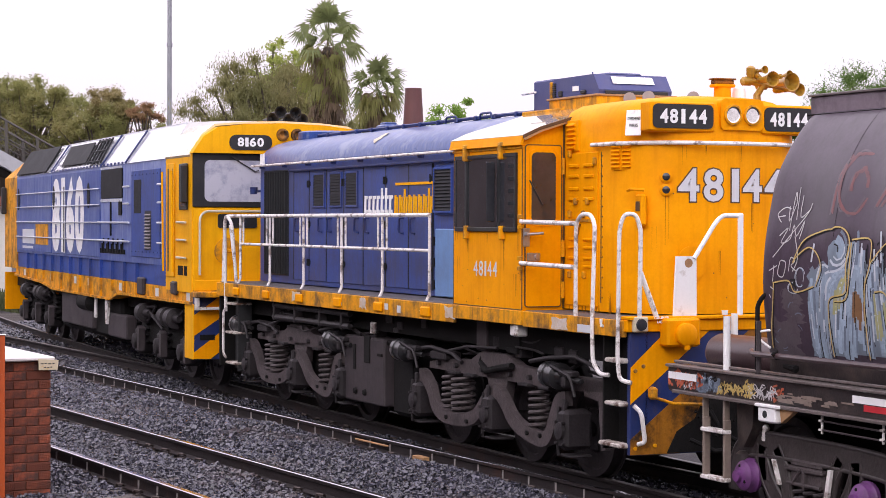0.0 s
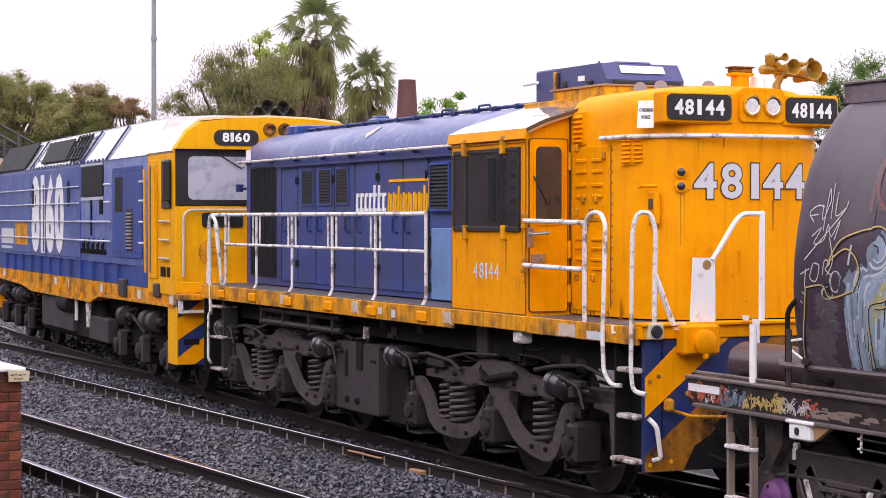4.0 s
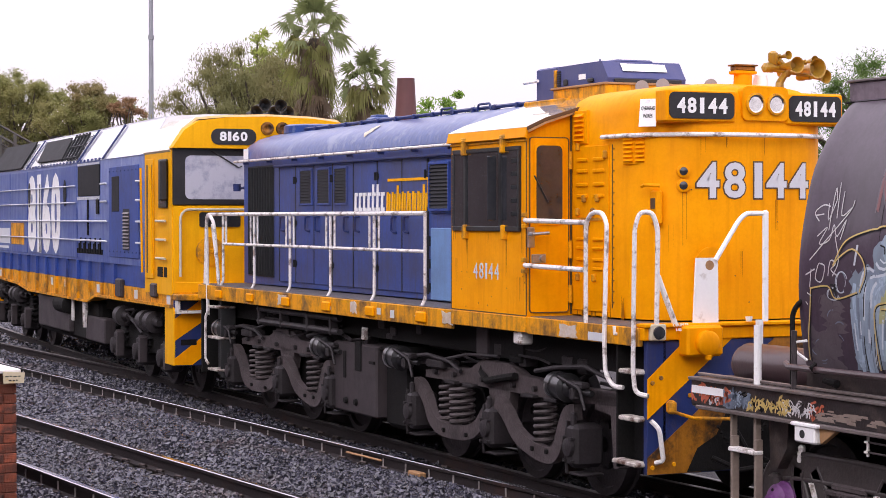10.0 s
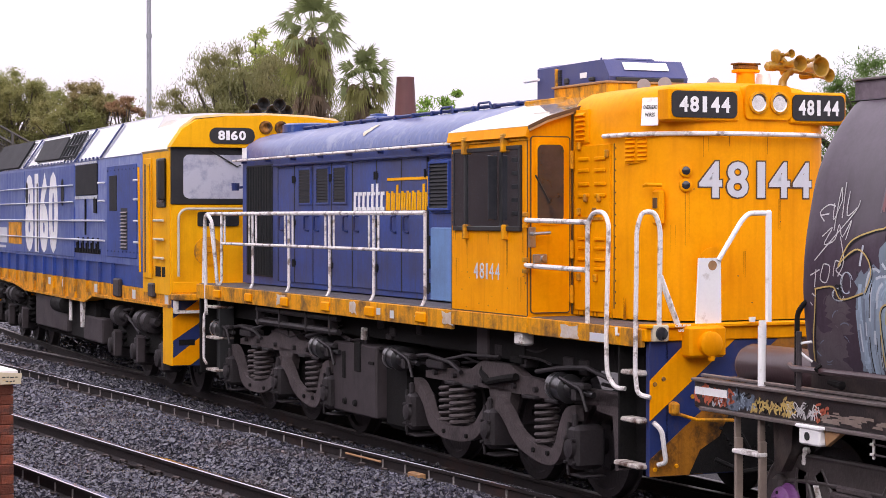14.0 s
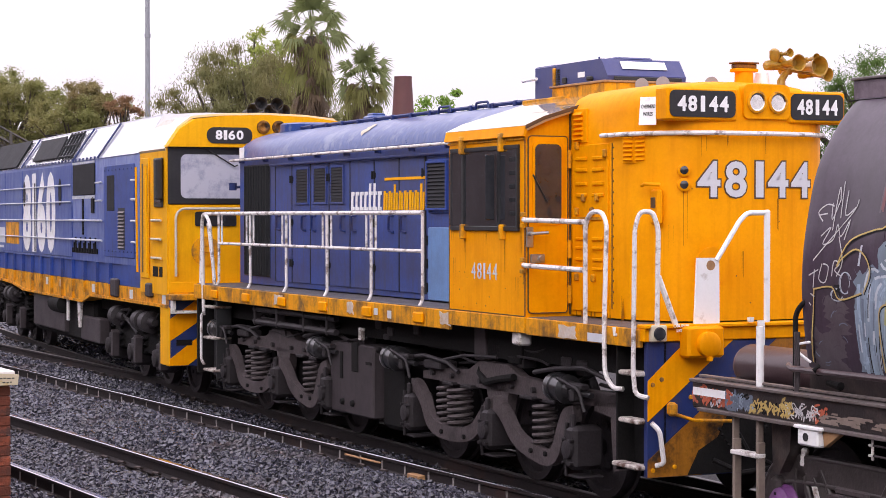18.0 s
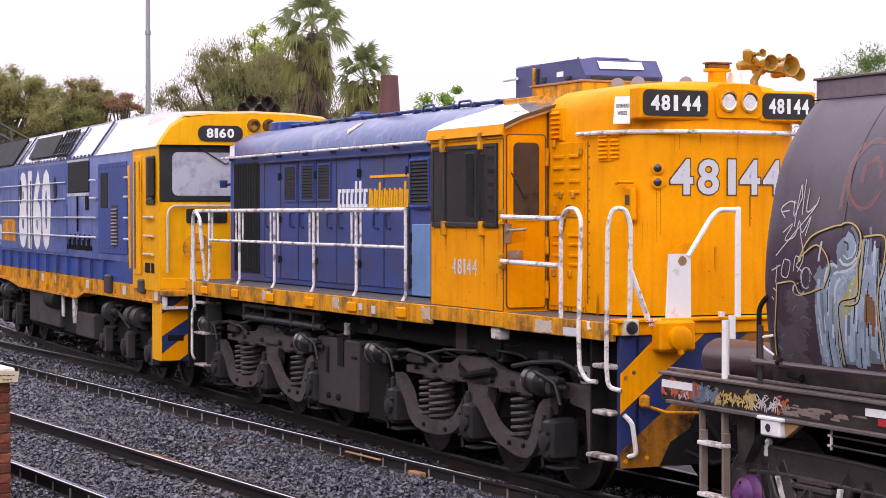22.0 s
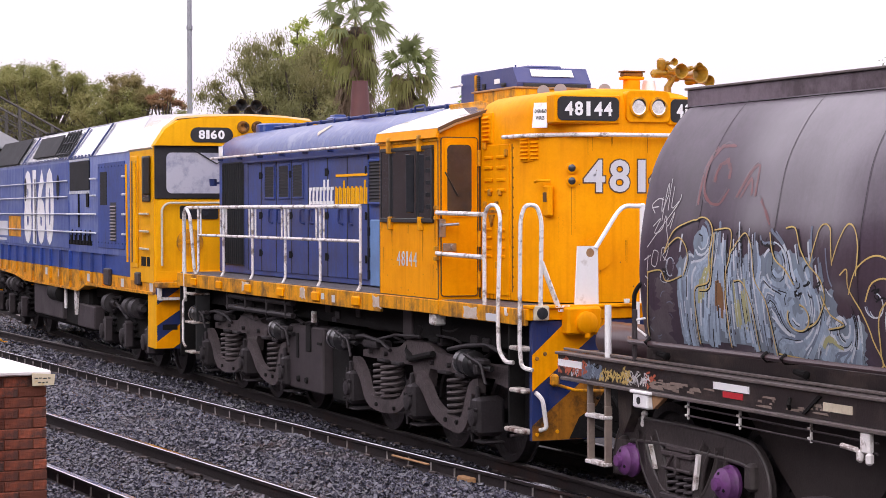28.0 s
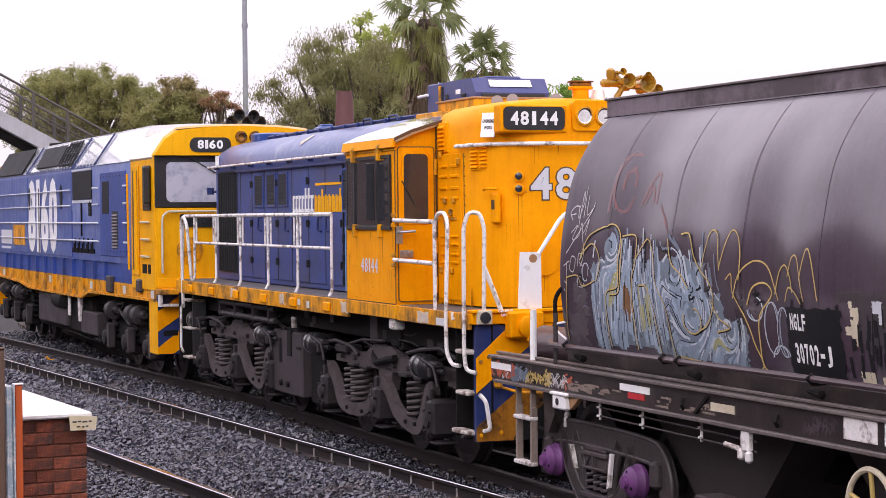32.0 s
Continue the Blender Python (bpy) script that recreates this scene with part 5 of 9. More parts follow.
    part("near_hoop", Shape().tube([(5.44, -1.38, 1.60), (5.44, -1.38, 2.44), (5.54, -1.38, 2.53), (5.72, -1.38, 2.53), (5.82, -1.39, 2.44), (5.83, -1.42, 1.5),
                                    (5.85, -1.42, 1.2), (5.95, -1.40, 1.10), (6.04, -1.36, 1.10)], 0.020, 8, 0.09), WHITE_WORN, loco, "white step handrail hoop")
    part("corner_hoop", Shape().tube([(6.44, -1.36, 1.06), (6.34, -1.42, 1.08), (6.32, -1.43, 1.25), (6.36, -1.44, 2.40), (6.37, -1.40, 2.53), (6.40, -1.30, 2.53),
                                      (6.42, -1.26, 2.40), (6.42, -1.27, 1.62)], 0.020, 8, 0.08).tube([(6.42, -1.26, 2.02), (6.43, -1.10, 1.62)], 0.024),
         WHITE_WORN, loco, "white corner handrail hoop with a stay")
    for z in (2.46, 2.06):
        part("walkway_rail", Shape().tube([(4.38, -1.42, z + 0.005), (4.42, -1.42, z), (5.44, -1.39, z - 0.015)], 0.022), WHITE_WORN, loco,
             "white rail across the cab front walkway")
    s = Shape()
    for z in (2.46, 2.06):
        for d in (-0.05, 0.05):
            s.box(4.34, 4.40, -1.44, -1.40, z + d - 0.02, z + d + 0.02, 0.006)
    pieces("rail_mount", s, YELLOW_DIRTY, loco)
    part("white_shield", Shape().prism([(-0.925, 1.63), (-0.69, 1.63), (-0.695, 2.16), (-0.90, 2.16)], "x", 6.40, 6.42), WHITE, loco, "white sheet metal shield")
    part("shield_hole", Shape().lathe([(0, 0.04), (0.003, 0.04)], (6.4195, -0.775, 2.10), (1, 0, 0), 16), RUST_PLATE, loco)
    part("centre_rail", Shape().tube([(6.42, -0.72, 2.14), (6.42, -0.50, 2.46), (6.42, -0.43, 2.52), (6.42, -0.23, 2.52)], 0.021, 10, 0.08), WHITE, loco)
    part("centre_post", Shape().box(6.41, 6.445, -0.272, -0.218, 1.62, 2.545, 0.012), WHITE, loco, "broad white end post")
    part("chain_post", Shape().tube([(6.47, -0.33, 1.65), (6.47, -0.33, 1.10)], 0.032).lathe([(0, 0.025), (0.04, 0.03)], (6.47, -0.43, 1.64), (0, 0, 1), 8), WHITE, loco)
    part("end_flap", Shape().lathe([(0, 0.16), (0.012, 0.16)], (5.87, -0.42, 2.08), (1, 0, 0), 20), YELLOW, loco)
    well = part("step_well", Shape().box(5.94, 6.40, -1.20, -1.17, 0.5, 1.5, 0.004).box(5.92, 5.945, -1.36, -1.17, 0.44, 1.52, 0.004).box(5.94, 6.39, -1.30, -1.18, 0.46, 0.49, 0.004), UNDER, loco, "black step well")
    for z, a, b in ((1.245, 6.06, 6.36), (0.865, 6.06, 6.36), (0.50, 5.95, 6.36)):
        part("step", Shape().box(a, b, -1.42, -1.30, z - 0.022, z + 0.018, 0.010), TREAD, well, "worn white step tread")
    part("step_grab", Shape().tube([(6.0, -1.30, 1.52), (6.0, -1.42, 1.54), (6.0, -1.42, 1.6)], 0.015), WHITE, loco)
    part("pilot_grab", Shape().tube([(6.42, -1.28, 0.52), (6.48, -1.24, 0.54), (6.48, -1.28, 0.80), (6.42, -1.32, 0.86)], 0.02, 8, 0.04), WHITE_WORN, loco)
    part("angle_cock", Shape().box(6.40, 6.49, -1.18, -1.11, 0.91, 1.02, 0.02).tube([(6.45, -1.14, 0.93), (6.46, -0.95, 0.87), (6.46, -0.6, 0.85)], 0.014), YELLOW_DIRTY, loco,
         "yellow brake pipe cock")
    s = Shape()
    for i in range(16):
        t = i / 15
        s.rod((6.5, -0.75 + 0.45 * t, 0.80 - 0.22 * math.sin(math.pi * t)), (6.5, -0.73 + 0.45 * t, 0.79 - 0.22 * math.sin(math.pi * t)), 0.014, n=5)
    s.tube([(6.5, -0.6, 0.8), (6.55, -0.5, 0.6), (6.6, -0.3, 0.5), (6.7, -0.2, 0.7)], 0.025, 7).tube([(6.5, -0.8, 0.55), (6.6, -0.6, 0.45), (6.72, -0.3, 0.5)], 0.022, 7)
    part("coupling_chain", s, UNDER, loco)
    part("coupler", Shape().box(6.2, 6.75, -0.14, 0.14, 0.72, 1.0, 0.03).box(6.70, 6.98, -0.20, 0.16, 0.70, 1.02, 0.05), BOGIE, loco, "steel knuckle coupler")
    # far end pilot and steps
    part("far_pilot", Shape().box(-5.35, -5.30, -1.36, 1.36, 0.42, 1.42, 0.006), UNDER, loco)
    part("far_end_beam", Shape().box(-5.38, -5.28, -1.39, 1.39, 1.42, 1.60, 0.008), YELLOW, loco)
    well = part("far_step_well", Shape().box(-5.1, -4.5, -1.2, -1.16, 0.4, 1.5, 0.004).box(-4.52, -4.49, -1.36, -1.16, 0.4, 1.5, 0.004), BLACK, loco)
    for z in (1.32, 0.92, 0.50):
        part("step", Shape().box(-4.88, -4.48, -1.42, -1.16, z - 0.018, z + 0.016, 0.008), TREAD, well, "worn white step tread")
    part("far_step_rail", Shape().tube([(-4.9, -1.4, 1.25), (-4.96, -1.42, 1.2), (-4.97, -1.42, 0.62), (-4.9, -1.40, 0.56)], 0.018, 8, 0.04), WHITE_WORN, loco)
    # underframe gear
    tank = part("equipment_tank", Shape().box(-0.82, 0.44, -1.22, -0.9, 0.32, 1.10, 0.02), TANK, loco, "brown-grey equipment tank")
    s = Shape().box(-0.5, -0.43, -1.235, -1.21, 0.70, 1.0, 0.006).box(-0.15, 0.02, -1.235, -1.21, 0.80, 1.12, 0.006).box(0.26, 0.40, -1.235, -1.21, 0.9, 0.93)
    for x in (-0.42, -0.12):
        s.lathe([(0, 0.04), (0.03, 0.03)], (x, -1.225, 0.45), (0, -1, 0), 10)
    pieces("tank_fitting", s, UNDER, tank)
    part("fuel_tank", Shape().box(0.46, 1.1, -1.12, 1.1, 0.24, 1.12, 0.05), UNDER, loco, "black fuel tank")
    part("battery_tank", Shape().box(-2.6, -0.9, -1.0, 1.0, 0.24, 0.95, 0.05), UNDER, loco)
    for z in (1.355, 1.205):
        pipe = part("cooling_pipe", Shape().tube([(-3.25, -1.27, z), (-0.5, -1.27, z)], 0.036, 8), BOGIE_SHADED, loco, "long grimy cooling pipe")
    for x in (-3.2, -2.4, -1.5, -0.75):
        part("pipe_strap", Shape().box(x, x + 0.05, -1.31, -1.2, 1.16, 1.40, 0.01), BOGIE_SHADED, pipe)
    part("box_leg", Shape().box(2.82, 3.07, -1.16, -1.02, 1.12, 1.45, 0.01), TANK, loco, "pale grey hanger box")
    part("battery_box", Shape().box(3.07, 3.80, -1.14, -0.6, 1.16, 1.45, 0.01).box(3.55, 3.80, -1.17, -1.12, 1.14, 1.20, 0.008), UNDER, loco)
    s = Shape().tube([(2.92, -1.1, 1.13), (2.93, -1.15, 1.0), (3.15, -1.2, 0.93), (3.45, -1.2, 0.98), (3.75, -1.2, 1.02)], 0.035, 8)
    for i in range(9):
        z = 1.12 - i * 0.018
        s.lathe([(0, 0.042), (0.008, 0.042)], (2.92, -1.11, z), (0, 0, 1), 10)
    part("air_hose", s, UNDER, loco, "ribbed black air hose")
    pieces("valve", Shape().box(4.02, 4.14, -1.36, -1.25, 1.34, 1.46, 0.015).box(4.15, 4.22, -1.38, -1.25, 1.34, 1.47, 0.015), WHITE_WORN, loco, "pale drain valve")
    random.seed(7)
    for i in range(26):
        x = random.uniform(-4.6, 5.6)
        y, z = random.uniform(-1.2, -0.9), random.uniform(1.0, 1.36)
        part("air_pipe", Shape().tube([(x, y, z), (x + random.uniform(0.2, 0.6), y + random.uniform(-0.08, 0.08), z + random.uniform(-0.1, 0.08)),
             (x + random.uniform(0.6, 1.0), y, z + random.uniform(-0.05, 0.12))], random.uniform(0.01, 0.022), 6, 0.1), BOGIE_SHADED, loco)
    for i in range(14):
        x, z = random.uniform(-4.4, 5.4), random.uniform(1.05, 1.3)
        part("junction_box", Shape().box(x, x + random.uniform(0.08, 0.25), -1.14, -1.0, z, z + random.uniform(0.06, 0.14), 0.01), BOGIE_SHADED, loco)
    part("union", Shape().tube([(0.02, -1.2, 1.16), (0.08, -1.22, 1.28)], 0.022).tube([(0.1, -1.2, 1.16), (0.16, -1.22, 1.28)], 0.022), WHITE_WORN, loco)
    bogie_parts(loco, 0.0, (1.46, 3.30, 4.62))
    bogie_parts(loco, -5.86, (-4.3, -2.75, -1.2))
    return loco


# ---------------------------------------------------------------- the blue main-line locomotive
def ellipse_plate(cx, cz, a, b, y, n=28):
    return Shape().prism([(cx + a * math.cos(2 * math.pi * i / n), cz + b * math.sin(2 * math.pi * i / n)) for i in range(n)], "y", y - 0.004, y)


def main_locomotive():
    loco = thing("locomotive", "long blue locomotive with yellow cab and wet roof painted pale with sky sheen", "locomotive", "coupled train")
    W = 1.38
    section = [(-W, 1.78), (-W, 3.38), (-1.04, 3.94), (-0.4, 3.975), (0, 3.985)]
    section = section + [(-y, z) for y, z in reversed(section[:-1])]
    part("body", Shape().prism(section, "x", -2.62, 11.35), BLUE_WASHED, loco, "weathered blue body side")
    # roof skins
    for a, b in ((-2.6, 1.66), (1.68, 8.57), (8.59, 11.34)):
        s = Shape()
        for sgn in (-1, 1):
            s.prism([(sgn * 1.375, 3.395), (sgn * 1.045, 3.945), (sgn * 1.03, 3.965), (sgn * 1.395, 3.405)], "x", a, b)
        s.prism([(-1.05, 3.942), (-0.4, 3.98), (0.4, 3.98), (1.05, 3.942), (1.05, 3.962), (0.4, 4.0), (-0.4, 4.0), (-1.05, 3.962)], "x", a, b)
        part("roof_section", s, ROOF_SKY_SHEEN, loco, "wet roof sheet, whitened by a painted sky reflection")

    def on_slope(x, t, d=0.0):
        """A point on the sloping roof side: t from eave to top, d proud of it."""
        return (x, -1.395 + 0.355 * t - 0.85 * d, 3.40 + 0.555 * t + 0.53 * d)

    def slope_plate(x0, x1, t0, t1, d0, d1, lean=0.0):
        v = []
        for d in (d0, d1):
            v += [on_slope(x0, t0, d), on_slope(x1, t0, d), on_slope(x1 + lean, t1, d), on_slope(x0 + lean, t1, d)]
        return Shape().add(v, [(0, 1, 2, 3), (4, 5, 6, 7), (0, 1, 5, 4), (1, 2, 6, 5), (2, 3, 7, 6), (3, 0, 4, 7)])

    part("radiator_screen", slope_plate(-2.5, 1.1, 0.04, 0.96, 0.02, 0.04, -0.05), GRILLE, loco, "black radiator screen on the roof slope")
    part("radiator_screen", slope_plate(2.61, 5.0, 0.16, 0.86, 0.02, 0.04, -0.3), GRILLE, loco, "black radiator screen on the roof slope")
    for i in range(5):
        part("ladder_frame", slope_plate(5.25 + i * 0.28, 5.31 + i * 0.28, 0.1, 0.92, 0.02, 0.05, -0.25), GRILLE, loco)
    s = Shape()
    for t in (0.15, 0.5, 0.84):
        a, b = on_slope(5.27 - 0.25 * t, t, 0.04), on_slope(6.4 - 0.25 * t, t, 0.04)
        s.tube([a, b], 0.02, 6)
    pieces("ladder_rung", s, GRILLE, loco)
    s = Shape()
    for x in (1.67, 6.6, 8.58):
        s.tube([on_slope(x, 0, 0.02), on_slope(x + 0.15, 0.97, 0.02)], 0.018, 6)
    pieces("roof_seam", s, BLUE_DEEP, loco, "dark roof joint strip")
    s = Shape()
    for i in range(22):
        x = 1.95 + i * 0.3
        p = on_slope(x, 0.03, 0.01)
        s.box(p[0], p[0] + 0.06, p[1] - 0.012, p[1] + 0.012, p[2] - 0.02, p[2] + 0.02)
    pieces("eave_bolt", s, BLUE_DEEP, loco)
    s = Shape().box(-1.5, 8.5, -0.75, -0.70, 3.99, 4.03, 0.01).lathe([(0, 0.32), (0.12, 0.3), (0.14, 0.1)], (-0.2, -0.3, 3.99), (0, 0, 1), 18)
    s.box(1.2, 6.8, -0.60, 0.6, 4.0, 4.05, 0.02)
    part("roof_walk", s, UNDER, loco, "dark roof equipment")
    part("roof_bulkhead", Shape().prism([(-1.385, 3.36), (-1.04, 3.955), (-0.4, 3.995), (0.4, 3.995), (1.04, 3.955), (1.385, 3.36)], "x", 11.342, 11.362), ROOF_SKY_SHEEN, loco)
    # side sill with ribs
    low = [(-2.9, 1.28), (0.5, 1.21), (1.7, 1.12), (7.25, 1.12), (7.9, 1.24), (13.0, 1.27), (13.0, 1.46), (-2.9, 1.46)]
    part("lower_sill", Shape().prism(low, "y", -1.36, 1.36), YELLOW_DIRTY, loco, "grimy yellow lower sill")
    part("upper_sill", Shape().box(-2.9, 11.4, -1.35, 1.35, 1.46, 1.78, 0.004), BLUE, loco, "blue upper sill")
    part("cab_sill", Shape().box(11.4, 13.0, -1.35, 1.35, 1.46, 1.6, 0.004), YELLOW_LEMON, loco)
    part("sill_lip", Shape().band([(x, z) for x, z in low[:6]], 0.04, "y", -1.40, -1.355), YELLOW_DIRTY, loco)
    for i in range(12):
        x = -1.25 + i * 0.96
        part("sill_rib", Shape().box(x, x + 0.045, -1.405, -1.345, 1.46, 1.78, 0.004), BLUE, loco)
        part("sill_rib", Shape().box(x, x + 0.045, -1.405, -1.345, 1.14 if 1.7 < x < 7.3 else 1.27, 1.458, 0.004), YELLOW_DIRTY, loco)
    part("sill_step", Shape().prism([(10.2, 1.79), (11.38, 1.79), (11.38, 1.56), (10.9, 1.60)], "y", -1.375, -1.34), BLUE, loco)
    s = Shape()
    for x in (1.4, 3.9, 5.2, 7.9, 10.6, 12.6, -1.8):
        s.box(x, x + 0.2, -1.366, -1.358, 1.29, 1.42)
    pieces("data_plate", s, LETTER, loco, "pale data plate")
    s = Shape().box(9.5, 9.9, -1.42, -1.35, 1.28, 1.56, 0.02).box(11.8, 12.1, -1.42, -1.35, 1.36, 1.56, 0.02)
    pieces("jacking_pad", s, TANK, loco)
    # side panels, grilles and door
    for a, b in ((-2.58, -0.28), (-0.26, 1.64), (1.70, 6.42)):
        part("side_panel", Shape().box(a, b, -1.392, -1.376, 1.82, 3.36, 0.006), BLUE_WASHED, loco)
    part("panel_grille", Shape().box(6.55, 8.27, -1.40, -1.378, 2.84, 3.34, 0.01), GRILLE, loco, "black square side grille")
    s = Shape()
    for i in range(12):
        x = 6.52 + i * 0.15
        s.box(x, x + 0.07, -1.404, -1.385, 2.78, 2.83).box(x, x + 0.07, -1.404, -1.385, 3.345, 3.38)
    pieces("panel_tooth", s, LETTER, loco)
    s = Shape()
    for i in range(16):
        x = 6.45 + i * 0.13
        s.box(x, x + 0.05, -1.397, -1.380, 1.90, 1.98 + 0.09 * (i % 3))
    s.box(7.3, 7.36, -1.40, -1.38, 2.2, 2.78).box(8.0, 8.2, -1.40, -1.38, 2.55, 2.8)
    pieces("oil_stain", s, UNDER, loco, "black oil streak")
    door = part("engine_door", Shape().box(8.98, 11.02, -1.394, -1.376, 1.88, 3.27, 0.008), BLUE, loco, "blue body door with a narrow window")
    part("door_pane", Shape().box(9.2, 9.72, -1.40, -1.390, 2.58, 3.12, 0.006), GRILLE, door)
    s = Shape()
    for i in range(11):
        z = 2.02 + i * 0.052
        s.prism([(-1.394, z), (-1.42, z + 0.006), (-1.394, z + 0.03)], "x", 10.0, 10.4)
    part("door_louvre", s, SILL_EDGE, door)
    part("louvre_back", Shape().box(9.98, 10.42, -1.396, -1.39, 2.0, 2.62), BLACK, door)
    s = Shape()
    for i in range(9):
        for z in (1.97, 3.2):
            s.lathe([(0, 0.015), (0.01, 0.012)], (9.05 + i * 0.26, -1.394, z), (0, -1, 0), 6)
    pieces("door_bolt", s, BLUE_DEEP, door)
    s = Shape()
    for z in (2.12, 2.43, 2.74, 3.02):
        s.tube([(-2.5, -1.42, z), (6.4, -1.42, z)], 0.011, 6)
        s.tube([(8.5, -1.43, z), (8.95, -1.43, z)], 0.016, 6).tube([(11.0, -1.43, z), (11.3, -1.43, z)], 0.016, 6)
    s.tube([(6.4, -1.43, 2.43), (8.5, -1.43, 2.43)], 0.016, 6).tube([(6.4, -1.43, 2.12), (8.5, -1.43, 2.12)], 0.016, 6)
    pieces("grab_rung", s, LETTER, loco, "thin white grab rung")
    # tall white number, small painted panels and worn oval plates on the side
    for ch, x, wide in (("8", 1.74, 0.86), ("1", 2.74, 0.36), ("6", 3.24, 0.82), ("0", 4.14, 0.84)):
        part("side_digit", lettering(ch, wide, 1.43, (x, -1.394, 1.85), (1, 0, 0), (0, 0, 1), 0.004, 0.05), WHITE, loco, "tall white digit " + ch)
    part("white_panel", Shape().box(-1.80, -0.35, -1.397, -1.392, 1.98, 2.28).box(-1.80, -0.5, -1.397, -1.392, 1.88, 1.93), LETTER, loco, "small white painted panel")
    part("yellow_panel", Shape().box(-0.17, 1.3, -1.397, -1.392, 1.97, 2.39), YELLOW_DIRTY, loco, "small yellow painted panel")
    for x in (-2.3, 1.93, 5.42):
        part("oval_plate", ellipse_plate(x, 2.91, 0.13, 0.23, -1.399), GRILLE, loco, "dark oval plate")
    part("door_slot", Shape().box(2.98, 3.10, -1.404, -1.399, 1.86, 3.1, 0.004), TANK, loco, "dark narrow door slot")
    part("door_edge", Shape().box(3.11, 3.17, -1.406, -1.399, 1.84, 3.12, 0.004), LETTER, loco, "pale door edge")
    # near cab
    cab_section = [(-W, 1.42), (-W, 3.42), (-1.2, 3.68), (-1.0, 3.82), (-0.6, 3.86), (0, 3.88)]
    cab_section = cab_section + [(-y, z) for y, z in reversed(cab_section[:-1])]
    part("cab", Shape().prism(cab_section, "x", 11.36, 12.96), YELLOW_LEMON, loco, "yellow driver's cab")
    s = Shape()
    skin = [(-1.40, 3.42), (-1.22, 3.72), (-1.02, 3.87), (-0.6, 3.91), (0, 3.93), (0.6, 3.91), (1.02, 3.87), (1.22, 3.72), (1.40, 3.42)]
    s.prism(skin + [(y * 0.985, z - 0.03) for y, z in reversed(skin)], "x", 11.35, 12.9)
    # same paled yellow: the roof's sheen is painted in
    part("cab_roof", s, YELLOW_SKY_SHEEN, loco, "wet yellow cab roof with the sky sheen in its colour")
    visor = [(-1.40, 3.44), (-1.24, 3.68), (-1.02, 3.82), (-0.6, 3.87), (0, 3.89), (0.6, 3.87), (1.02, 3.82), (1.24, 3.68), (1.40, 3.44)]
    part("visor", Shape().prism(visor, "x", 12.88, 13.10), YELLOW_LEMON, loco, "yellow cab visor")
    surround = part("windscreen_surround", Shape().box(12.955, 13.0, -1.37, 1.37, 2.66, 3.45, 0.01), SURROUND, loco, "black windscreen surround")
    for y0, y1 in ((-1.20, -0.12), (0.12, 1.20)):
        part("windscreen", Shape().prism(rounded(y0, y1, 2.74, 3.34, 0.08), "x", 13.0, 13.008), GLASS_SKY_TINT, surround, "windscreen with the reflected sky painted into its colour")
    part("wiper", Shape().tube([(13.02, -0.85, 3.42), (13.03, -0.45, 3.18), (13.03, -0.40, 3.2)], 0.010, 5), BLACK, surround)
    board = part("number_board", Shape().prism(rounded(-0.86, -0.22, 3.49, 3.71, 0.10), "x", 13.10, 13.112), SURROUND, loco, "oval charcoal number board")
    for i, ch in enumerate("8160"):
        part("board_digit", lettering(ch, 0.048 if ch == "1" else 0.098, 0.13, (13.113, -0.74 + (0, 0.115, 0.18, 0.295)[i], 3.54), (0, 1, 0), (0, 0, 1), 0.004, 0.0 if ch == "1" else 0.035), WHITE, board, "white digit " + ch)
    for y in (-0.06, 0.16):
        part("headlamp", Shape().lathe([(0, 0.095), (0.03, 0.09), (0.035, 0.06), (0.01, 0.02)], (13.10, y, 3.72), (1, 0, 0), 18), YELLOW_RUST, loco)
    horn = part("horn_mount", Shape().box(12.3, 12.8, -0.28, 0.34, 3.87, 3.91, 0.01), BLACK, loco, "cluster of black air horns")
    for y, z in ((-0.15, 3.96), (-0.03, 4.06), (0.10, 3.95), (0.20, 4.05), (0.30, 3.96)):
        part("horn_bell", Shape().lathe([(0, 0.02), (0.3, 0.035), (0.42, 0.06), (0.48, 0.092), (0.475, 0.08), (0.36, 0.03)], (12.42, y, z), (1, 0, 0), 16), BLACK, horn)
    # cab side
    side = part("side_window", Shape().box(12.30, 12.78, -1.41, -1.385, 2.62, 3.30, 0.02), SURROUND, loco, "dark cab side window")
    part("pane", Shape().box(12.36, 12.72, -1.414, -1.405, 2.68, 3.24), GLASS, side)
    part("mirror", Shape().box(12.70, 12.82, -1.50, -1.40, 2.72, 3.28, 0.02), BLACK, side)
    part("doorway", Shape().box(11.48, 11.95, -1.40, -1.382, 1.62, 3.32, 0.02), YELLOW_LEMON, loco, "recessed yellow cab doorway")
    pieces("doorway_edge", Shape().box(11.56, 11.64, -1.404, -1.398, 1.7, 3.24, 0.0).box(11.88, 11.9, -1.404, -1.398, 1.7, 3.24), OUTLINE, loco)
    pieces("door_rail", Shape().tube([(12.05, -1.44, 1.70), (12.05, -1.46, 3.2)], 0.018, 6).tube([(11.44, -1.44, 1.70), (11.44, -1.46, 3.2)], 0.018, 6), YELLOW_LEMON, loco)
    s = Shape()
    for z in (1.92, 2.18, 2.44):
        s.tube([(12.2, -1.42, z), (12.75, -1.42, z)], 0.018, 6)
    pieces("side_rung", s, CREAM, loco)
    pieces("foot_hole", Shape().box(12.15, 12.45, -1.386, -1.377, 1.66, 1.80).box(12.52, 12.7, -1.386, -1.377, 1.66, 1.80), UNDER, loco)
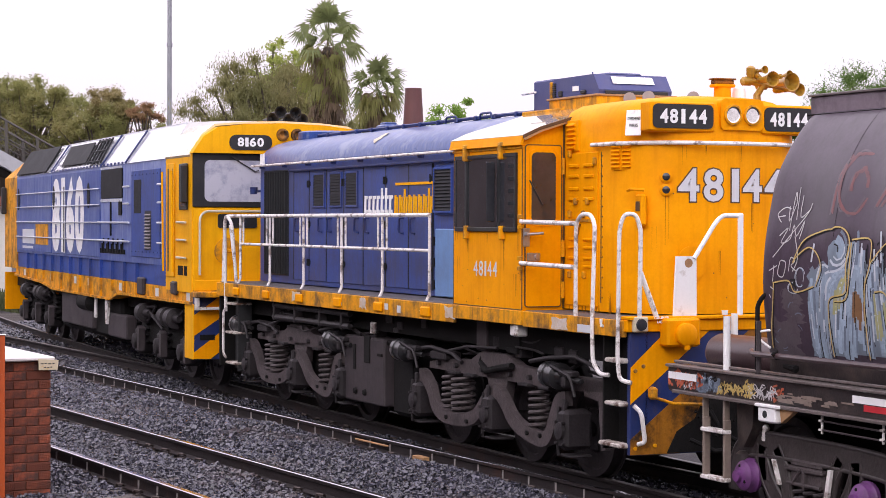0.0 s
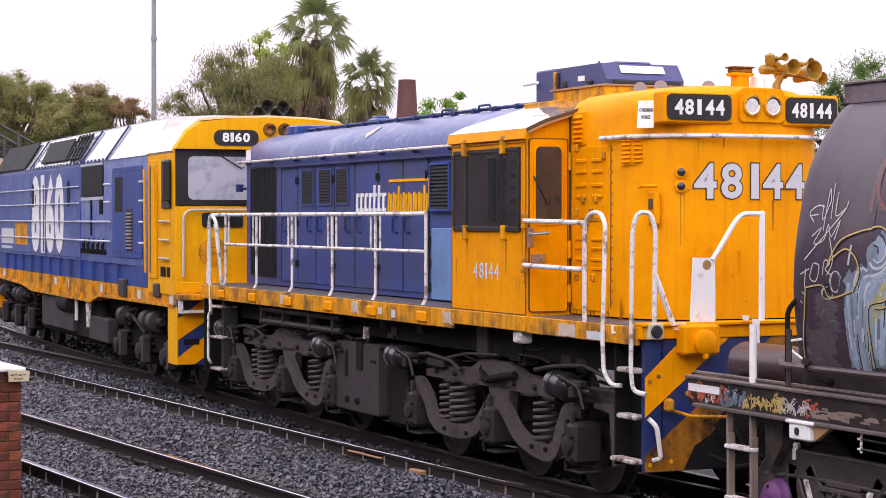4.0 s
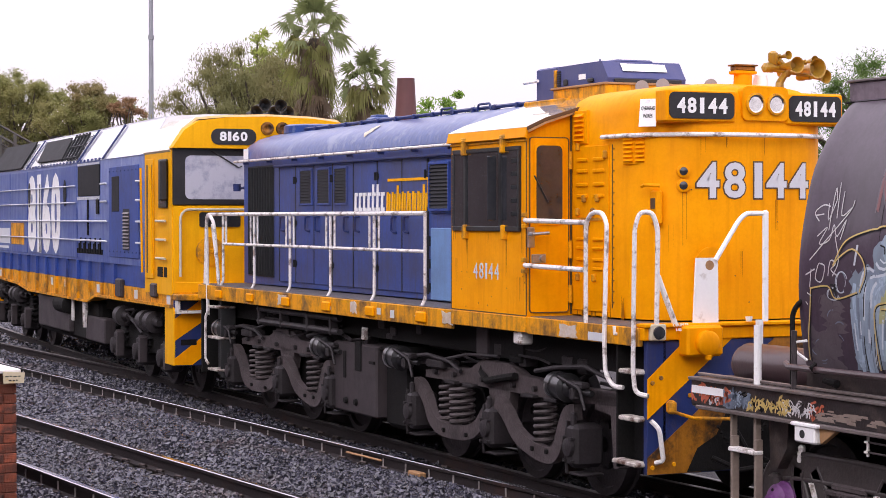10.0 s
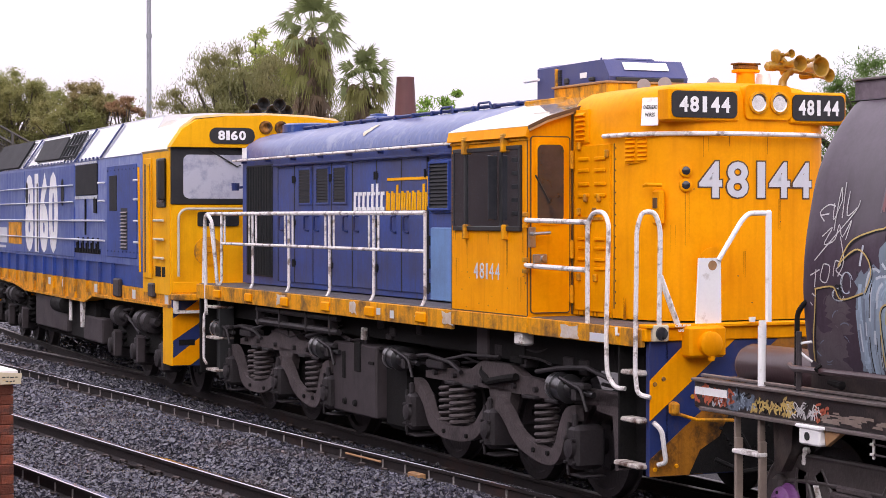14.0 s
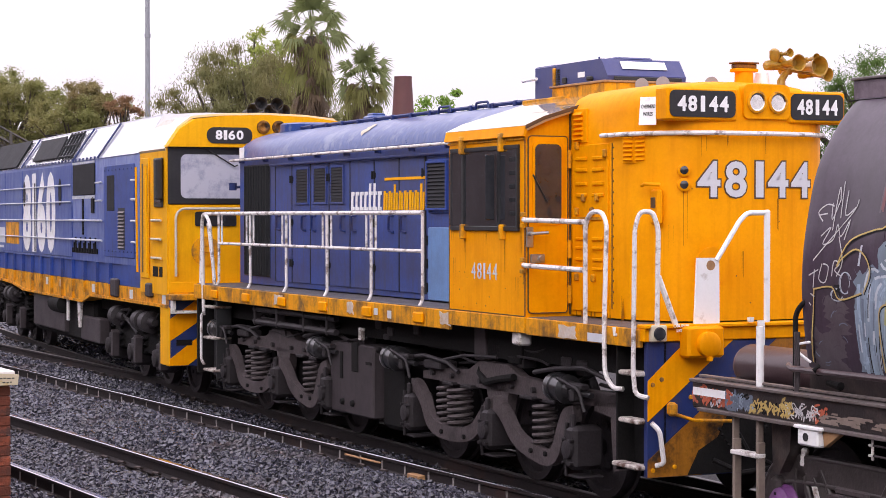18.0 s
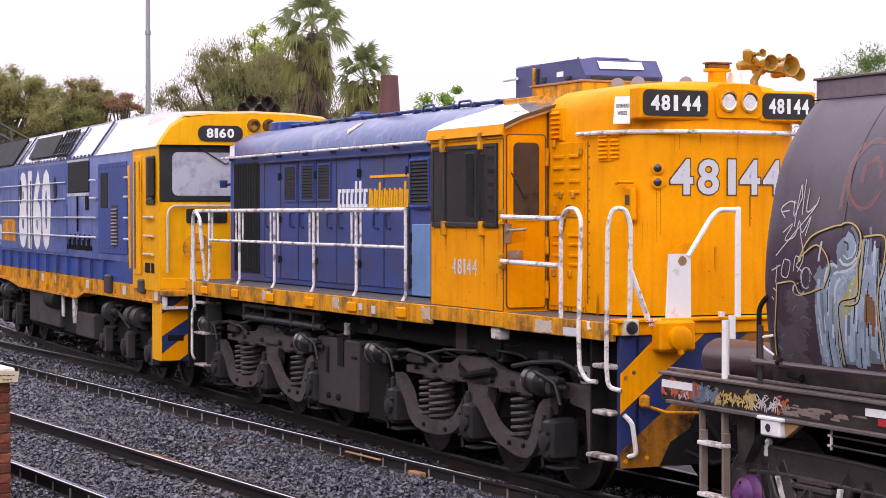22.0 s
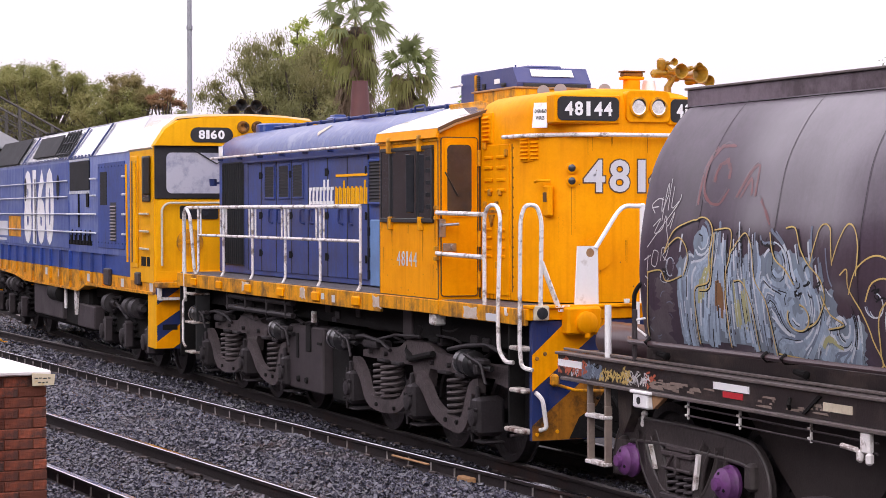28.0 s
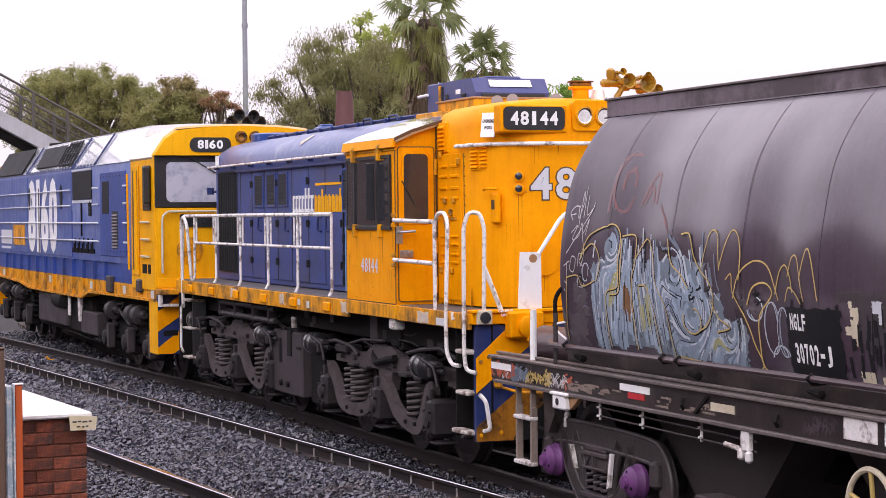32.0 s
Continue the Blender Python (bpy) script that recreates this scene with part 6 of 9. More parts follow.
    # front below the windscreen
    part("front_panel", Shape().box(12.95, 12.99, -1.36, 1.36, 1.42, 2.65, 0.01), YELLOW_LEMON, loco)
    edge = random.Random(31)
    for y0, y1, z0, z1 in ((-0.28, 0.02, 1.46, 2.16), (-0.52, -0.28, 1.46, 1.58), (-0.16, 0.02, 2.16, 2.34)):
        n = 8
        outline = [(y0 + edge.uniform(-0.02, 0.03), z0 + (z1 - z0) * k / n) for k in range(n + 1)] + [(y1, z1), (y1, z0)]
        part("bare_patch", Shape().prism(outline, "x", 12.988, 12.994), CREAM, loco, "bare pale patch of lost paint", 0)
    part("front_light_panel", Shape().prism(rounded(-1.0, -0.42, 2.36, 2.56, 0.03), "x", 12.99, 13.01), SURROUND, loco, "black marker light panel")
    for y in (-0.88, -0.62):
        part("marker_lens", Shape().lathe([(0, 0.06), (0.02, 0.055), (0.025, 0.02)], (13.01, y, 2.46), (1, 0, 0), 14), GLASS, loco)
    part("front_hatch", Shape().lathe([(0, 0.2), (0.02, 0.2), (0.024, 0.18)], (12.99, -0.85, 2.02), (1, 0, 0), 22).box(13.0, 13.03, -0.94, -0.76, 2.0, 2.05, 0.006)
         .box(13.0, 13.03, -0.88, -0.82, 2.08, 2.16, 0.006), YELLOW_DIRTY, loco)
    part("front_rail", Shape().tube([(13.05, -1.28, 1.68), (13.05, -1.28, 2.52), (13.05, -1.2, 2.60), (13.05, 0.4, 2.60)], 0.018, 8, 0.06), CREAM, loco)
    part("front_platform", Shape().box(12.9, 13.3, -1.38, 1.38, 1.36, 1.44, 0.01), YELLOW_DIRTY, loco)
    pieces("front_step", Shape().box(13.05, 13.2, -1.36, -0.8, 1.18, 1.22, 0.006).box(13.05, 13.2, -1.36, -1.32, 1.18, 1.36), WHITE_WORN, loco)
    pilot = part("pilot", Shape().box(13.0, 13.06, -1.37, 1.37, 0.46, 1.36, 0.006), BLUE_DEEP, loco, "blue pilot with yellow chevrons")
    chevrons(pilot, 13.06, -1.37, 0.46, 1.36, [[(-1.37, 0.80), (-0.52, 1.36), (-1.0, 1.36), (-1.37, 1.1)], [(-1.37, 0.47), (-1.12, 0.47), (0.1, 1.36), (-0.3, 1.36), (-1.37, 0.56)]])
    pieces("pilot_hole", Shape().box(13.062, 13.07, -1.0, -0.78, 0.98, 1.06).box(13.062, 13.07, -1.28, -1.06, 0.74, 0.82), UNDER, pilot)
    part("pilot_side", Shape().box(12.55, 13.06, -1.38, -1.34, 0.46, 1.26, 0.01), YELLOW_LEMON, loco, "yellow pilot side plate")
    part("pilot_cock", Shape().box(13.06, 13.2, -0.86, -0.72, 0.7, 0.86, 0.03).tube([(13.15, -0.8, 0.72), (13.2, -0.85, 0.45)], 0.03), YELLOW, loco)
    part("coupler", Shape().box(12.9, 13.35, -0.14, 0.14, 0.72, 1.0, 0.03).box(13.3, 13.56, -0.18, 0.18, 0.7, 1.02, 0.05), BOGIE, loco)
    # far cab end
    part("far_cab", Shape().prism([(-W, 1.42), (-W, 3.4), (-0.8, 3.9), (0.8, 3.9), (W, 3.4), (W, 1.42)], "x", -4.3, -2.64), YELLOW_DIRTY, loco, "yellow far end bulkhead")
    part("far_pilot", Shape().box(-4.4, -4.3, -1.37, 1.37, 0.46, 1.3, 0.006), YELLOW, loco)
    part("far_mirror", Shape().box(-4.1, -3.95, -1.5, -1.4, 2.6, 3.2, 0.02), BLACK, loco)
    # bogies and fuel tank
    for x0 in (-2.75, 8.55):
        outline = [(x0, 0.62), (x0 + 0.3, 0.95), (x0 + 3.5, 0.95), (x0 + 3.85, 0.62), (x0 + 3.6, 0.5), (x0 + 0.25, 0.5)]
        frame_ob = part("bogie_frame", Shape().prism(outline, "y", -1.15, -1.02), UNDER, loco, "black three-axle bogie frame")
        part("bogie_frame", Shape().prism(outline, "y", 1.02, 1.15), UNDER, loco, "black three-axle bogie frame")
        for i, dx in enumerate((0.35, 1.9, 3.45)):
            b = Shape().box(x0 + dx - 0.16, x0 + dx + 0.16, -1.28, -1.0, 0.30, 0.72, 0.04).lathe([(0, 0.13), (0.06, 0.12), (0.08, 0.05)], (x0 + dx, -1.28, 0.5), (0, -1, 0), 16)
            part("axle_box", b, BOGIE_SHADED, frame_ob)
            for d in (-0.3, 0.3):
                part("coil_spring", coil(x0 + dx + d, -1.1, 0.42, 0.92, 0.085, 0.022, 5), UNDER, frame_ob)
            part("brake_cylinder", Shape().lathe([(-0.22, 0.05), (-0.2, 0.15), (0.1, 0.16), (0.12, 0.08), (0.3, 0.05)], (x0 + dx + 0.55 * (1 if i < 2 else -1), -1.26, 0.98),
                 (1, 0, 0), 16), BOGIE_SHADED, frame_ob)
            part("brake_shoe", Shape().prism([(x0 + dx + 0.28, 0.36), (x0 + dx + 0.40, 0.36), (x0 + dx + 0.42, 0.72), (x0 + dx + 0.30, 0.76)], "y", -1.34, -1.24), TANK, frame_ob)
            WHEELS.append((wheelset(frame_ob, x0 + dx, 0.48), x0 + dx, 0.48))
        s = Shape()
        random.seed(int(x0 * 10))
        for i in range(9):
            x = x0 + random.uniform(0.1, 3.0)
            s.tube([(x, -1.22, random.uniform(0.9, 1.15)), (x + 0.4, -1.27, random.uniform(0.8, 1.15)), (x + 0.8, -1.22, random.uniform(0.7, 1.15))], 0.02, 6, 0.1)
        pieces("air_pipe", s, BOGIE_SHADED, frame_ob)
    part("underframe", Shape().box(-4.3, 12.9, -1.1, 1.1, 1.0, 1.26), UNDER, loco)
    part("fuel_tank", Shape().box(1.9, 7.4, -1.22, 1.22, 0.40, 1.14, 0.06), UNDER, loco, "black fuel tank")
    part("tank_panel", Shape().box(2.3, 5.3, -1.30, -1.2, 0.50, 1.08, 0.02), TANK, loco, "grey battery locker")
    part("tank_panel", Shape().box(6.6, 8.1, -1.28, -1.1, 0.46, 0.86, 0.02), TANK, loco, "grey lower locker")
    pieces("gauge_strip", Shape().box(5.55, 5.68, -1.32, -1.28, 0.72, 1.12, 0.01).prism([(6.55, 1.12), (6.85, 1.12), (6.72, 0.66), (6.6, 0.66)], "y", -1.33, -1.29), WHITE_WORN, loco,
         "white fuel gauge strip")
    part("reservoir", Shape().lathe([(0, 0.05), (0.04, 0.16), (0.9, 0.16), (0.94, 0.05)], (4.4, -1.28, 0.98), (1, 0, 0), 14), UNDER, loco)
    return loco


# ---------------------------------------------------------------- the grain hopper wagon
SECTION = [(-1.12, 1.36), (-1.175, 1.56), (-1.205, 1.77), (-1.22, 1.95), (-1.222, 2.06), (-1.21, 2.27), (-1.17, 2.52), (-1.095, 2.82), (-0.95, 3.08), (-0.79, 3.27), (-0.66, 3.36)]
_fine = []
for _k in range(len(SECTION) - 1):
    _p = [Vector(SECTION[min(max(_k + d, 0), len(SECTION) - 1)]) for d in (-1, 0, 1, 2)]
    for _u in (0, 0.25, 0.5, 0.75):
        _q = 0.5 * (2 * _p[1] + (_p[2] - _p[0]) * _u + (2 * _p[0] - 5 * _p[1] + 4 * _p[2] - _p[3]) * _u ** 2 + (3 * _p[1] - _p[0] - 3 * _p[2] + _p[3]) * _u ** 3)
        _fine.append((_q.x, _q.y))
SECTION = _fine + [SECTION[-1]]
BX0, BX1 = 1.10, 12.6


def bay_sink(x, z):
    """How far the barrel's plates sink between the weld seams, as a share of its width; they are stiff at the coaming."""
    bay = math.floor(x - 0.98)
    deep = (0.5 + 0.5 * math.sin(bay * 2.3 + 0.7)) * 0.010 + 0.010
    u = (x - 0.98) % 1.0
    stiff = min(1.0, max(0.0, (3.34 - z) / 0.5))
    wave = (1 - math.cos(2 * math.pi * u ** 0.72)) + 0.35 * math.sin(2 * math.pi * u) * math.sin(2.1 * z + bay)
    return 1.0 - deep * wave * stiff * (1.0 if x > 1.98 else 0.25)


def barrel_y(z):
    for (y0, z0), (y1, z1) in zip(SECTION, SECTION[1:]):
        if z0 <= z <= z1:
            return y0 + (y1 - y0) * (z - z0) / (z1 - z0)
    return SECTION[-1][0]


def spray_line(shape, pts, wide, lift=0.006):
    """A flat painted line on the barrel through (x, z) points."""
    fine = []
    for a, b in zip(pts, pts[1:]):
        n = max(1, int(math.hypot(b[0] - a[0], b[1] - a[1]) / 0.05))
        fine += [(a[0] + (b[0] - a[0]) * i / n, a[1] + (b[1] - a[1]) * i / n) for i in range(n)]
    fine.append(pts[-1])
    v, f = [], []
    for i, (x, z) in enumerate(fine):
        a, b = fine[max(i - 1, 0)], fine[min(i + 1, len(fine) - 1)]
        dx, dz = b[0] - a[0], b[1] - a[1]
        k = wide / 2 / max(1e-6, math.hypot(dx, dz))
        for sgn in (1, -1):
            xx, zz = x - dz * k * sgn, z + dx * k * sgn
            v.append((xx, barrel_y(zz) * bay_sink(xx, zz) - 0.3 * lift - 0.002, zz))
    f = [(2 * i, 2 * i + 1, 2 * i + 3, 2 * i + 2) for i in range(len(fine) - 1)]
    shape.add(v, f)


def spray_patch(shape, x0, x1, z0, z1, lift, wob, seed):
    """A ragged painted patch on the barrel between two heights."""
    rnd = random.Random(seed)
    n, m = 8, 16
    left = [x0 + rnd.uniform(-wob, wob) for _ in range(m + 1)]
    right = [x1 + rnd.uniform(-wob, wob) for _ in range(m + 1)]
    v = []
    top = [z1 + rnd.uniform(-wob, wob * 0.6) for _ in range(n + 1)]
    for j in range(m + 1):
        for i in range(n + 1):
            t = i / n
            z = z0 + (top[i] - z0) * j / m
            xx = left[j] + (right[j] - left[j]) * t
            v.append((xx, barrel_y(z) * bay_sink(xx, z) - 0.3 * lift - 0.0015, z))
    f = [(j * (n + 1) + i, j * (n + 1) + i + 1, (j + 1) * (n + 1) + i + 1, (j + 1) * (n + 1) + i) for j in range(m) for i in range(n)]
    shape.add(v, f)


def arc(cx, cz, a, b, t0, t1, n=14):
    return [(cx + a * math.cos(radians(t0 + (t1 - t0) * i / n)), cz + b * math.sin(radians(t0 + (t1 - t0) * i / n))) for i in range(n + 1)]


def smooth_line(pts, n=5):
    """Rounds a line through its points."""
    out = []
    for k in range(len(pts) - 1):
        p0, p1, p2, p3 = (Vector(pts[min(max(k + d, 0), len(pts) - 1)]) for d in (-1, 0, 1, 2))
        for i in range(n):
            u = i / n
            q = 0.5 * (2 * p1 + (p2 - p0) * u + (2 * p0 - 5 * p1 + 4 * p2 - p3) * u * u + (3 * p1 - p0 - 3 * p2 + p3) * u ** 3)
            out.append((q.x, q.y))
    return out + [tuple(pts[-1])]


# letters of the piece: x from, x to, foot, top
LETTERS = ((1.70, 1.93, 1.46, 2.22), (1.93, 2.15, 1.48, 2.40), (2.17, 2.37, 1.50, 2.27), (2.39, 2.66, 1.50, 2.24), (2.64, 2.96, 1.47, 2.27),
           (2.92, 3.20, 1.46, 2.29), (3.16, 3.48, 1.46, 2.26), (3.46, 3.74, 1.45, 2.04), (3.70, 4.04, 1.45, 1.86))
SWIRLS = ((3.27, 1.80, 0.26), (2.03, 2.24, 0.16), (3.05, 2.12, 0.18), (3.80, 1.72, 0.20))


def brush_flow(x, z):
    """The way a brush stroke runs at a place: upright, curling round the bowls of the letters."""
    dx, dz = 0.16 * math.sin(x * 5.1 + z * 2.0), 1.0
    for cx, cz, r in SWIRLS:
        ux, uz = x - cx, z - cz
        w = 2.4 * math.exp(-(ux * ux + uz * uz) / (r * r))
        dx, dz = dx - uz / r * w, dz * (1 - min(1, w * 0.5)) + ux / r * w
    k = math.hypot(dx, dz) or 1.0
    return dx / k, dz / k


def brush_stroke(x, z, length, wide, lift):
    pts = [(x, z)]
    for i in range(max(2, int(length / 0.045))):
        dx, dz = brush_flow(x, z)
        x, z = x + dx * 0.045, z + dz * 0.045
        pts.append((x, min(max(z, 1.44), 2.40)))
    shape = Shape()
    spray_line(shape, pts, wide, lift)
    return shape


def graffiti(wagon):
    """Brushed pale letters, thin gold outlines with dark shadows, scribbled tags, on the barrel's side."""
    rnd = random.Random(3)

    def inside(x, z):
        return any(a <= x <= b and lo <= z <= hi - 0.10 * (2 * (x - a) / (b - a) - 1) ** 2 for a, b, lo, hi in LETTERS)

    for k, (a, b, lo, hi) in enumerate(LETTERS):
        s = Shape()
        spray_patch(s, a + 0.01, b - 0.01, lo + 0.03, hi - 0.08, 0.0016, 0.03, k + 60)
        part("graffiti_base", s, SPRAY_BASE, wagon, "thin blue-grey graffiti ground")
    made = 0
    for mat, name, label, count, w0, w1, l0, l1, lift in (
            (SPRAY_BLUE, "graffiti_fill", "pale blue brushed stroke", 270, 0.030, 0.062, 0.16, 0.42, 0.0030),
            (SPRAY_SHADE, "graffiti_shade", "slate blue brushed stroke", 90, 0.010, 0.026, 0.10, 0.34, 0.0046),
            (SPRAY_PALE, "graffiti_highlight", "whitish brushed stroke", 110, 0.008, 0.022, 0.08, 0.28, 0.0056),
            (SPRAY_DARK, "graffiti_shadow", "dark thin stroke", 60, 0.004, 0.011, 0.06, 0.26, 0.0066)):
        made, tries = 0, 0
        while made < count and tries < 9000:
            tries += 1
            x, z = rnd.uniform(1.72, 4.0), rnd.uniform(1.46, 2.30)
            ln = rnd.uniform(l0, l1)
            if inside(x, z) and (inside(x, z + ln * 0.8) or mat is not SPRAY_BLUE):
                part(name, brush_stroke(x, z, ln, rnd.uniform(w0, w1), lift + 0.000004 * made), mat, wagon, label, 0)
                made += 1
    for mat, a, b, lo, hi, count in ((SPRAY_BROWN, 2.2, 2.34, 1.70, 1.98, 7), (SPRAY_OLIVE, 2.46, 2.66, 1.62, 1.98, 9), (SPRAY_OLIVE, 1.96, 2.08, 1.80, 2.15, 4),
                                     (SPRAY_OLIVE, 3.5, 3.62, 1.55, 1.8, 4)):
        for i in range(count):
            x = rnd.uniform(a, b)
            part("graffiti_tint", brush_stroke(x, lo + rnd.uniform(0, 0.1), (hi - lo) * rnd.uniform(0.5, 0.9), rnd.uniform(0.016, 0.036), 0.0062), mat, wagon,
                 "faded brown or olive stroke", 0)
    for cx, cz, ra, rb, count in ((1.38, 1.62, 0.16, 0.14, 30), (1.50, 1.84, 0.12, 0.12, 20)):
        s = Shape()
        spray_patch(s, cx - ra, cx + ra, cz - rb, cz + rb, 0.002, 0.05, count)
        part("rubbed_patch", s, SPRAY_GREY, wagon, "rubbed grey patch")
        for i in range(count // 3):
            t0, k = rnd.uniform(0, 360), rnd.uniform(0.2, 1.0)
            s = Shape()
            spray_line(s, arc(cx + ra * k * math.cos(t0), cz + rb * k * math.sin(t0), 0.07, 0.06, t0, t0 + rnd.uniform(40, 100), 6), rnd.uniform(0.004, 0.010), 0.003 + 0.0001 * i)
            part("rubbed_line", s, SPRAY_DIM if i % 2 else SPRAY_SHADE, wagon, "rubbed grey line", 0)
    lines = ([(1.25, 2.01), (1.45, 2.03), (1.54, 1.95), (1.78, 2.0)],
             [(1.18, 1.52), (1.20, 1.68), (1.24, 1.86), (1.26, 2.01)],
             [(1.50, 2.17), (1.62, 2.33), (1.85, 2.40)] + arc(2.02, 2.30, 0.14, 0.13, 120, -10) + [(2.14, 2.15), (2.14, 1.97), (1.98, 1.92), (1.95, 1.80), (1.96, 1.50)],
             [(1.50, 2.16), (1.56, 2.22), (1.70, 2.28), (1.82, 2.22), (1.86, 2.12), (1.80, 2.0)],
             [(2.18, 2.34), (2.38, 2.34), (2.39, 2.16), (2.34, 1.98), (2.34, 1.50)], [(2.18, 2.32), (2.16, 1.95), (2.02, 1.90)],
             [(2.40, 2.18), (2.50, 2.27), (2.60, 2.32), (2.70, 2.22), (2.76, 2.0), (2.90, 1.86), (2.96, 1.66), (2.98, 1.48)],
             [(2.45, 1.98), (2.58, 1.97), (2.70, 1.78), (2.74, 1.50)],
             [(2.95, 2.33), (3.02, 2.16), (3.14, 2.08), (3.24, 1.98)], [(3.12, 2.36), (3.22, 2.36), (3.30, 2.22), (3.40, 2.12), (3.56, 2.02), (3.60, 1.90), (3.50, 1.76), (3.38, 1.70)],
             arc(3.27, 1.76, 0.12, 0.09, 150, 440), [(3.56, 1.92), (3.66, 1.80), (3.82, 1.74), (3.62, 1.70)],
             [(3.42, 2.12), (3.46, 2.24)] + arc(3.58, 2.30, 0.09, 0.09, 170, 30) + [(3.70, 2.12)], [(3.70, 2.14), (3.78, 2.30), (3.86, 2.39), (3.94, 2.36), (3.99, 2.24), (3.98, 2.06)],
             [(3.80, 2.06), (3.88, 2.10), (3.90, 1.98), (4.02, 1.84), (4.10, 1.66), (4.12, 1.47), (3.5, 1.47), (3.0, 1.50)],
             [(3.90, 1.94), (3.98, 2.10), (4.12, 2.19), (4.26, 2.16), (4.36, 2.02), (4.40, 1.94)], [(4.06, 1.90), (4.12, 2.02), (4.24, 2.05), (4.32, 1.98), (4.18, 1.84), (4.16, 1.66), (4.20, 1.47), (4.56, 1.46)],
             [(4.36, 1.98), (4.42, 2.13), (4.50, 2.17), (4.58, 2.10), (4.62, 2.0)], [(4.54, 2.1), (4.60, 2.22), (4.68, 2.22), (4.74, 2.06), (4.78, 1.95)],
             [(4.72, 2.08), (4.80, 2.27), (4.86, 2.24), (4.92, 2.08), (4.95, 1.96)], [(4.50, 1.94), (4.56, 2.03), (4.66, 2.0), (4.74, 1.93)])
    for i, line in enumerate(lines):
        line = smooth_line(line)
        s = Shape()
        spray_line(s, line, 0.011, 0.0100 + 0.0001 * i)
        part("graffiti_outline", s, SPRAY_GOLD, wagon, "thin gold graffiti outline", 0)
        if i < 12:
            s = Shape()
            spray_line(s, [(x + 0.014 + 0.006 * math.sin(9 * z), z - 0.008) for x, z in line], 0.009, 0.0082 + 0.0001 * i)
            part("outline_shadow", s, SPRAY_DARK, wagon, "dark shadow beside the gold outline", 0)
    for cx, cz, a, b, t0, t1 in ((4.30, 1.76, 0.075, 0.17, 20, 330), (4.46, 1.74, 0.07, 0.16, 60, 300), (4.40, 1.56, 0.10, 0.09, 20, 160), (4.14, 1.88, 0.06, 0.08, 200, 420),
                                 (1.60, 2.06, 0.05, 0.07, 0, 300), (1.52, 1.98, 0.06, 0.04, 90, 330)):
        for j in range(3):
            s = Shape()
            spray_line(s, arc(cx + rnd.uniform(-0.014, 0.014), cz, a + 0.008 * j, b, t0 + rnd.uniform(-25, 25), t1 + rnd.uniform(-25, 25)), rnd.uniform(0.005, 0.011), 0.008 + 0.0003 * j)
            part("white_loop", s, SPRAY_SHADE if j == 1 else SPRAY_PALE, wagon, "thin whitish sprayed loop", 0)
    # splashes of black where the letters cross
    for cx, cz, r in ((3.42, 2.02, 0.09), (3.30, 1.96, 0.06), (1.52, 1.99, 0.06), (2.55, 2.29, 0.06), (4.16, 1.93, 0.06), (2.92, 2.24, 0.05)):
        for j in range(6):
            s = Shape()
            t = rnd.uniform(0, 360)
            spray_line(s, arc(cx + rnd.uniform(-r, r), cz + rnd.uniform(-r, r), r * 0.6, r * 0.4, t, t + rnd.uniform(60, 140), 5), rnd.uniform(0.008, 0.022), 0.0092 + 0.0002 * j)
            part("black_splash", s, SPRAY_DARK, wagon, "black sprayed splash", 0)
    # scribbled white tags near the end of the barrel
    tags = ([(1.30, 2.46), (1.24, 2.52), (1.32, 2.57), (1.40, 2.56)], [(1.25, 2.50), (1.34, 2.51)], [(1.38, 2.58), (1.40, 2.47), (1.46, 2.60)], [(1.47, 2.72), (1.49, 2.48)],
            [(1.53, 2.66), (1.54, 2.50), (1.64, 2.55)], [(1.30, 2.36), (1.40, 2.42), (1.33, 2.31), (1.44, 2.34), (1.47, 2.44), (1.52, 2.36), (1.60, 2.47), (1.56, 2.34)],
            [(1.24, 2.20), (1.36, 2.30), (1.62, 2.52), (1.66, 2.60)], [(1.50, 2.36), (1.56, 2.20), (1.50, 2.10)], [(1.20, 2.10), (1.30, 2.14)], [(1.26, 2.14), (1.25, 2.02)],
            [(1.34, 2.18), (1.31, 2.08), (1.38, 2.06), (1.41, 2.16), (1.35, 2.18)], [(1.45, 2.10), (1.47, 2.20), (1.53, 2.18), (1.48, 2.14), (1.56, 2.10)],
            [(1.42, 2.40), (1.43, 2.68), (1.46, 2.60)], [(1.22, 1.98), (1.26, 1.96)], [(1.20, 1.92), (1.22, 1.90)])
    for i, line in enumerate(tags):
        s = Shape()
        spray_line(s, smooth_line(line, 4), 0.009, 0.009 + 0.0001 * i)
        part("scribbled_tag", s, SPRAY_WHITE, wagon, "white scribbled tag", 0)
    for line in (arc(2.10, 2.74, 0.16, 0.22, 60, 330), arc(2.14, 2.72, 0.08, 0.12, 0, 200), [(1.90, 2.52), (1.92, 2.80), (1.98, 2.94)], [(2.36, 2.56), (2.50, 2.74), (2.62, 2.80), (2.64, 2.58)],
                 [(2.42, 2.58), (2.54, 2.70), (2.58, 2.60)], [(2.74, 2.56), (2.84, 2.46), (2.90, 2.40)]):
        for j in range(3):
            s = Shape()
            spray_line(s, smooth_line([(x + 0.014 * j, z + rnd.uniform(-0.02, 0.02)) for x, z in line], 3), 0.016, -0.002 + 0.0004 * j)
            part("old_red_tag", s, SPRAY_RED if j else SPRAY_DIM, wagon, "faded red tag", 0)


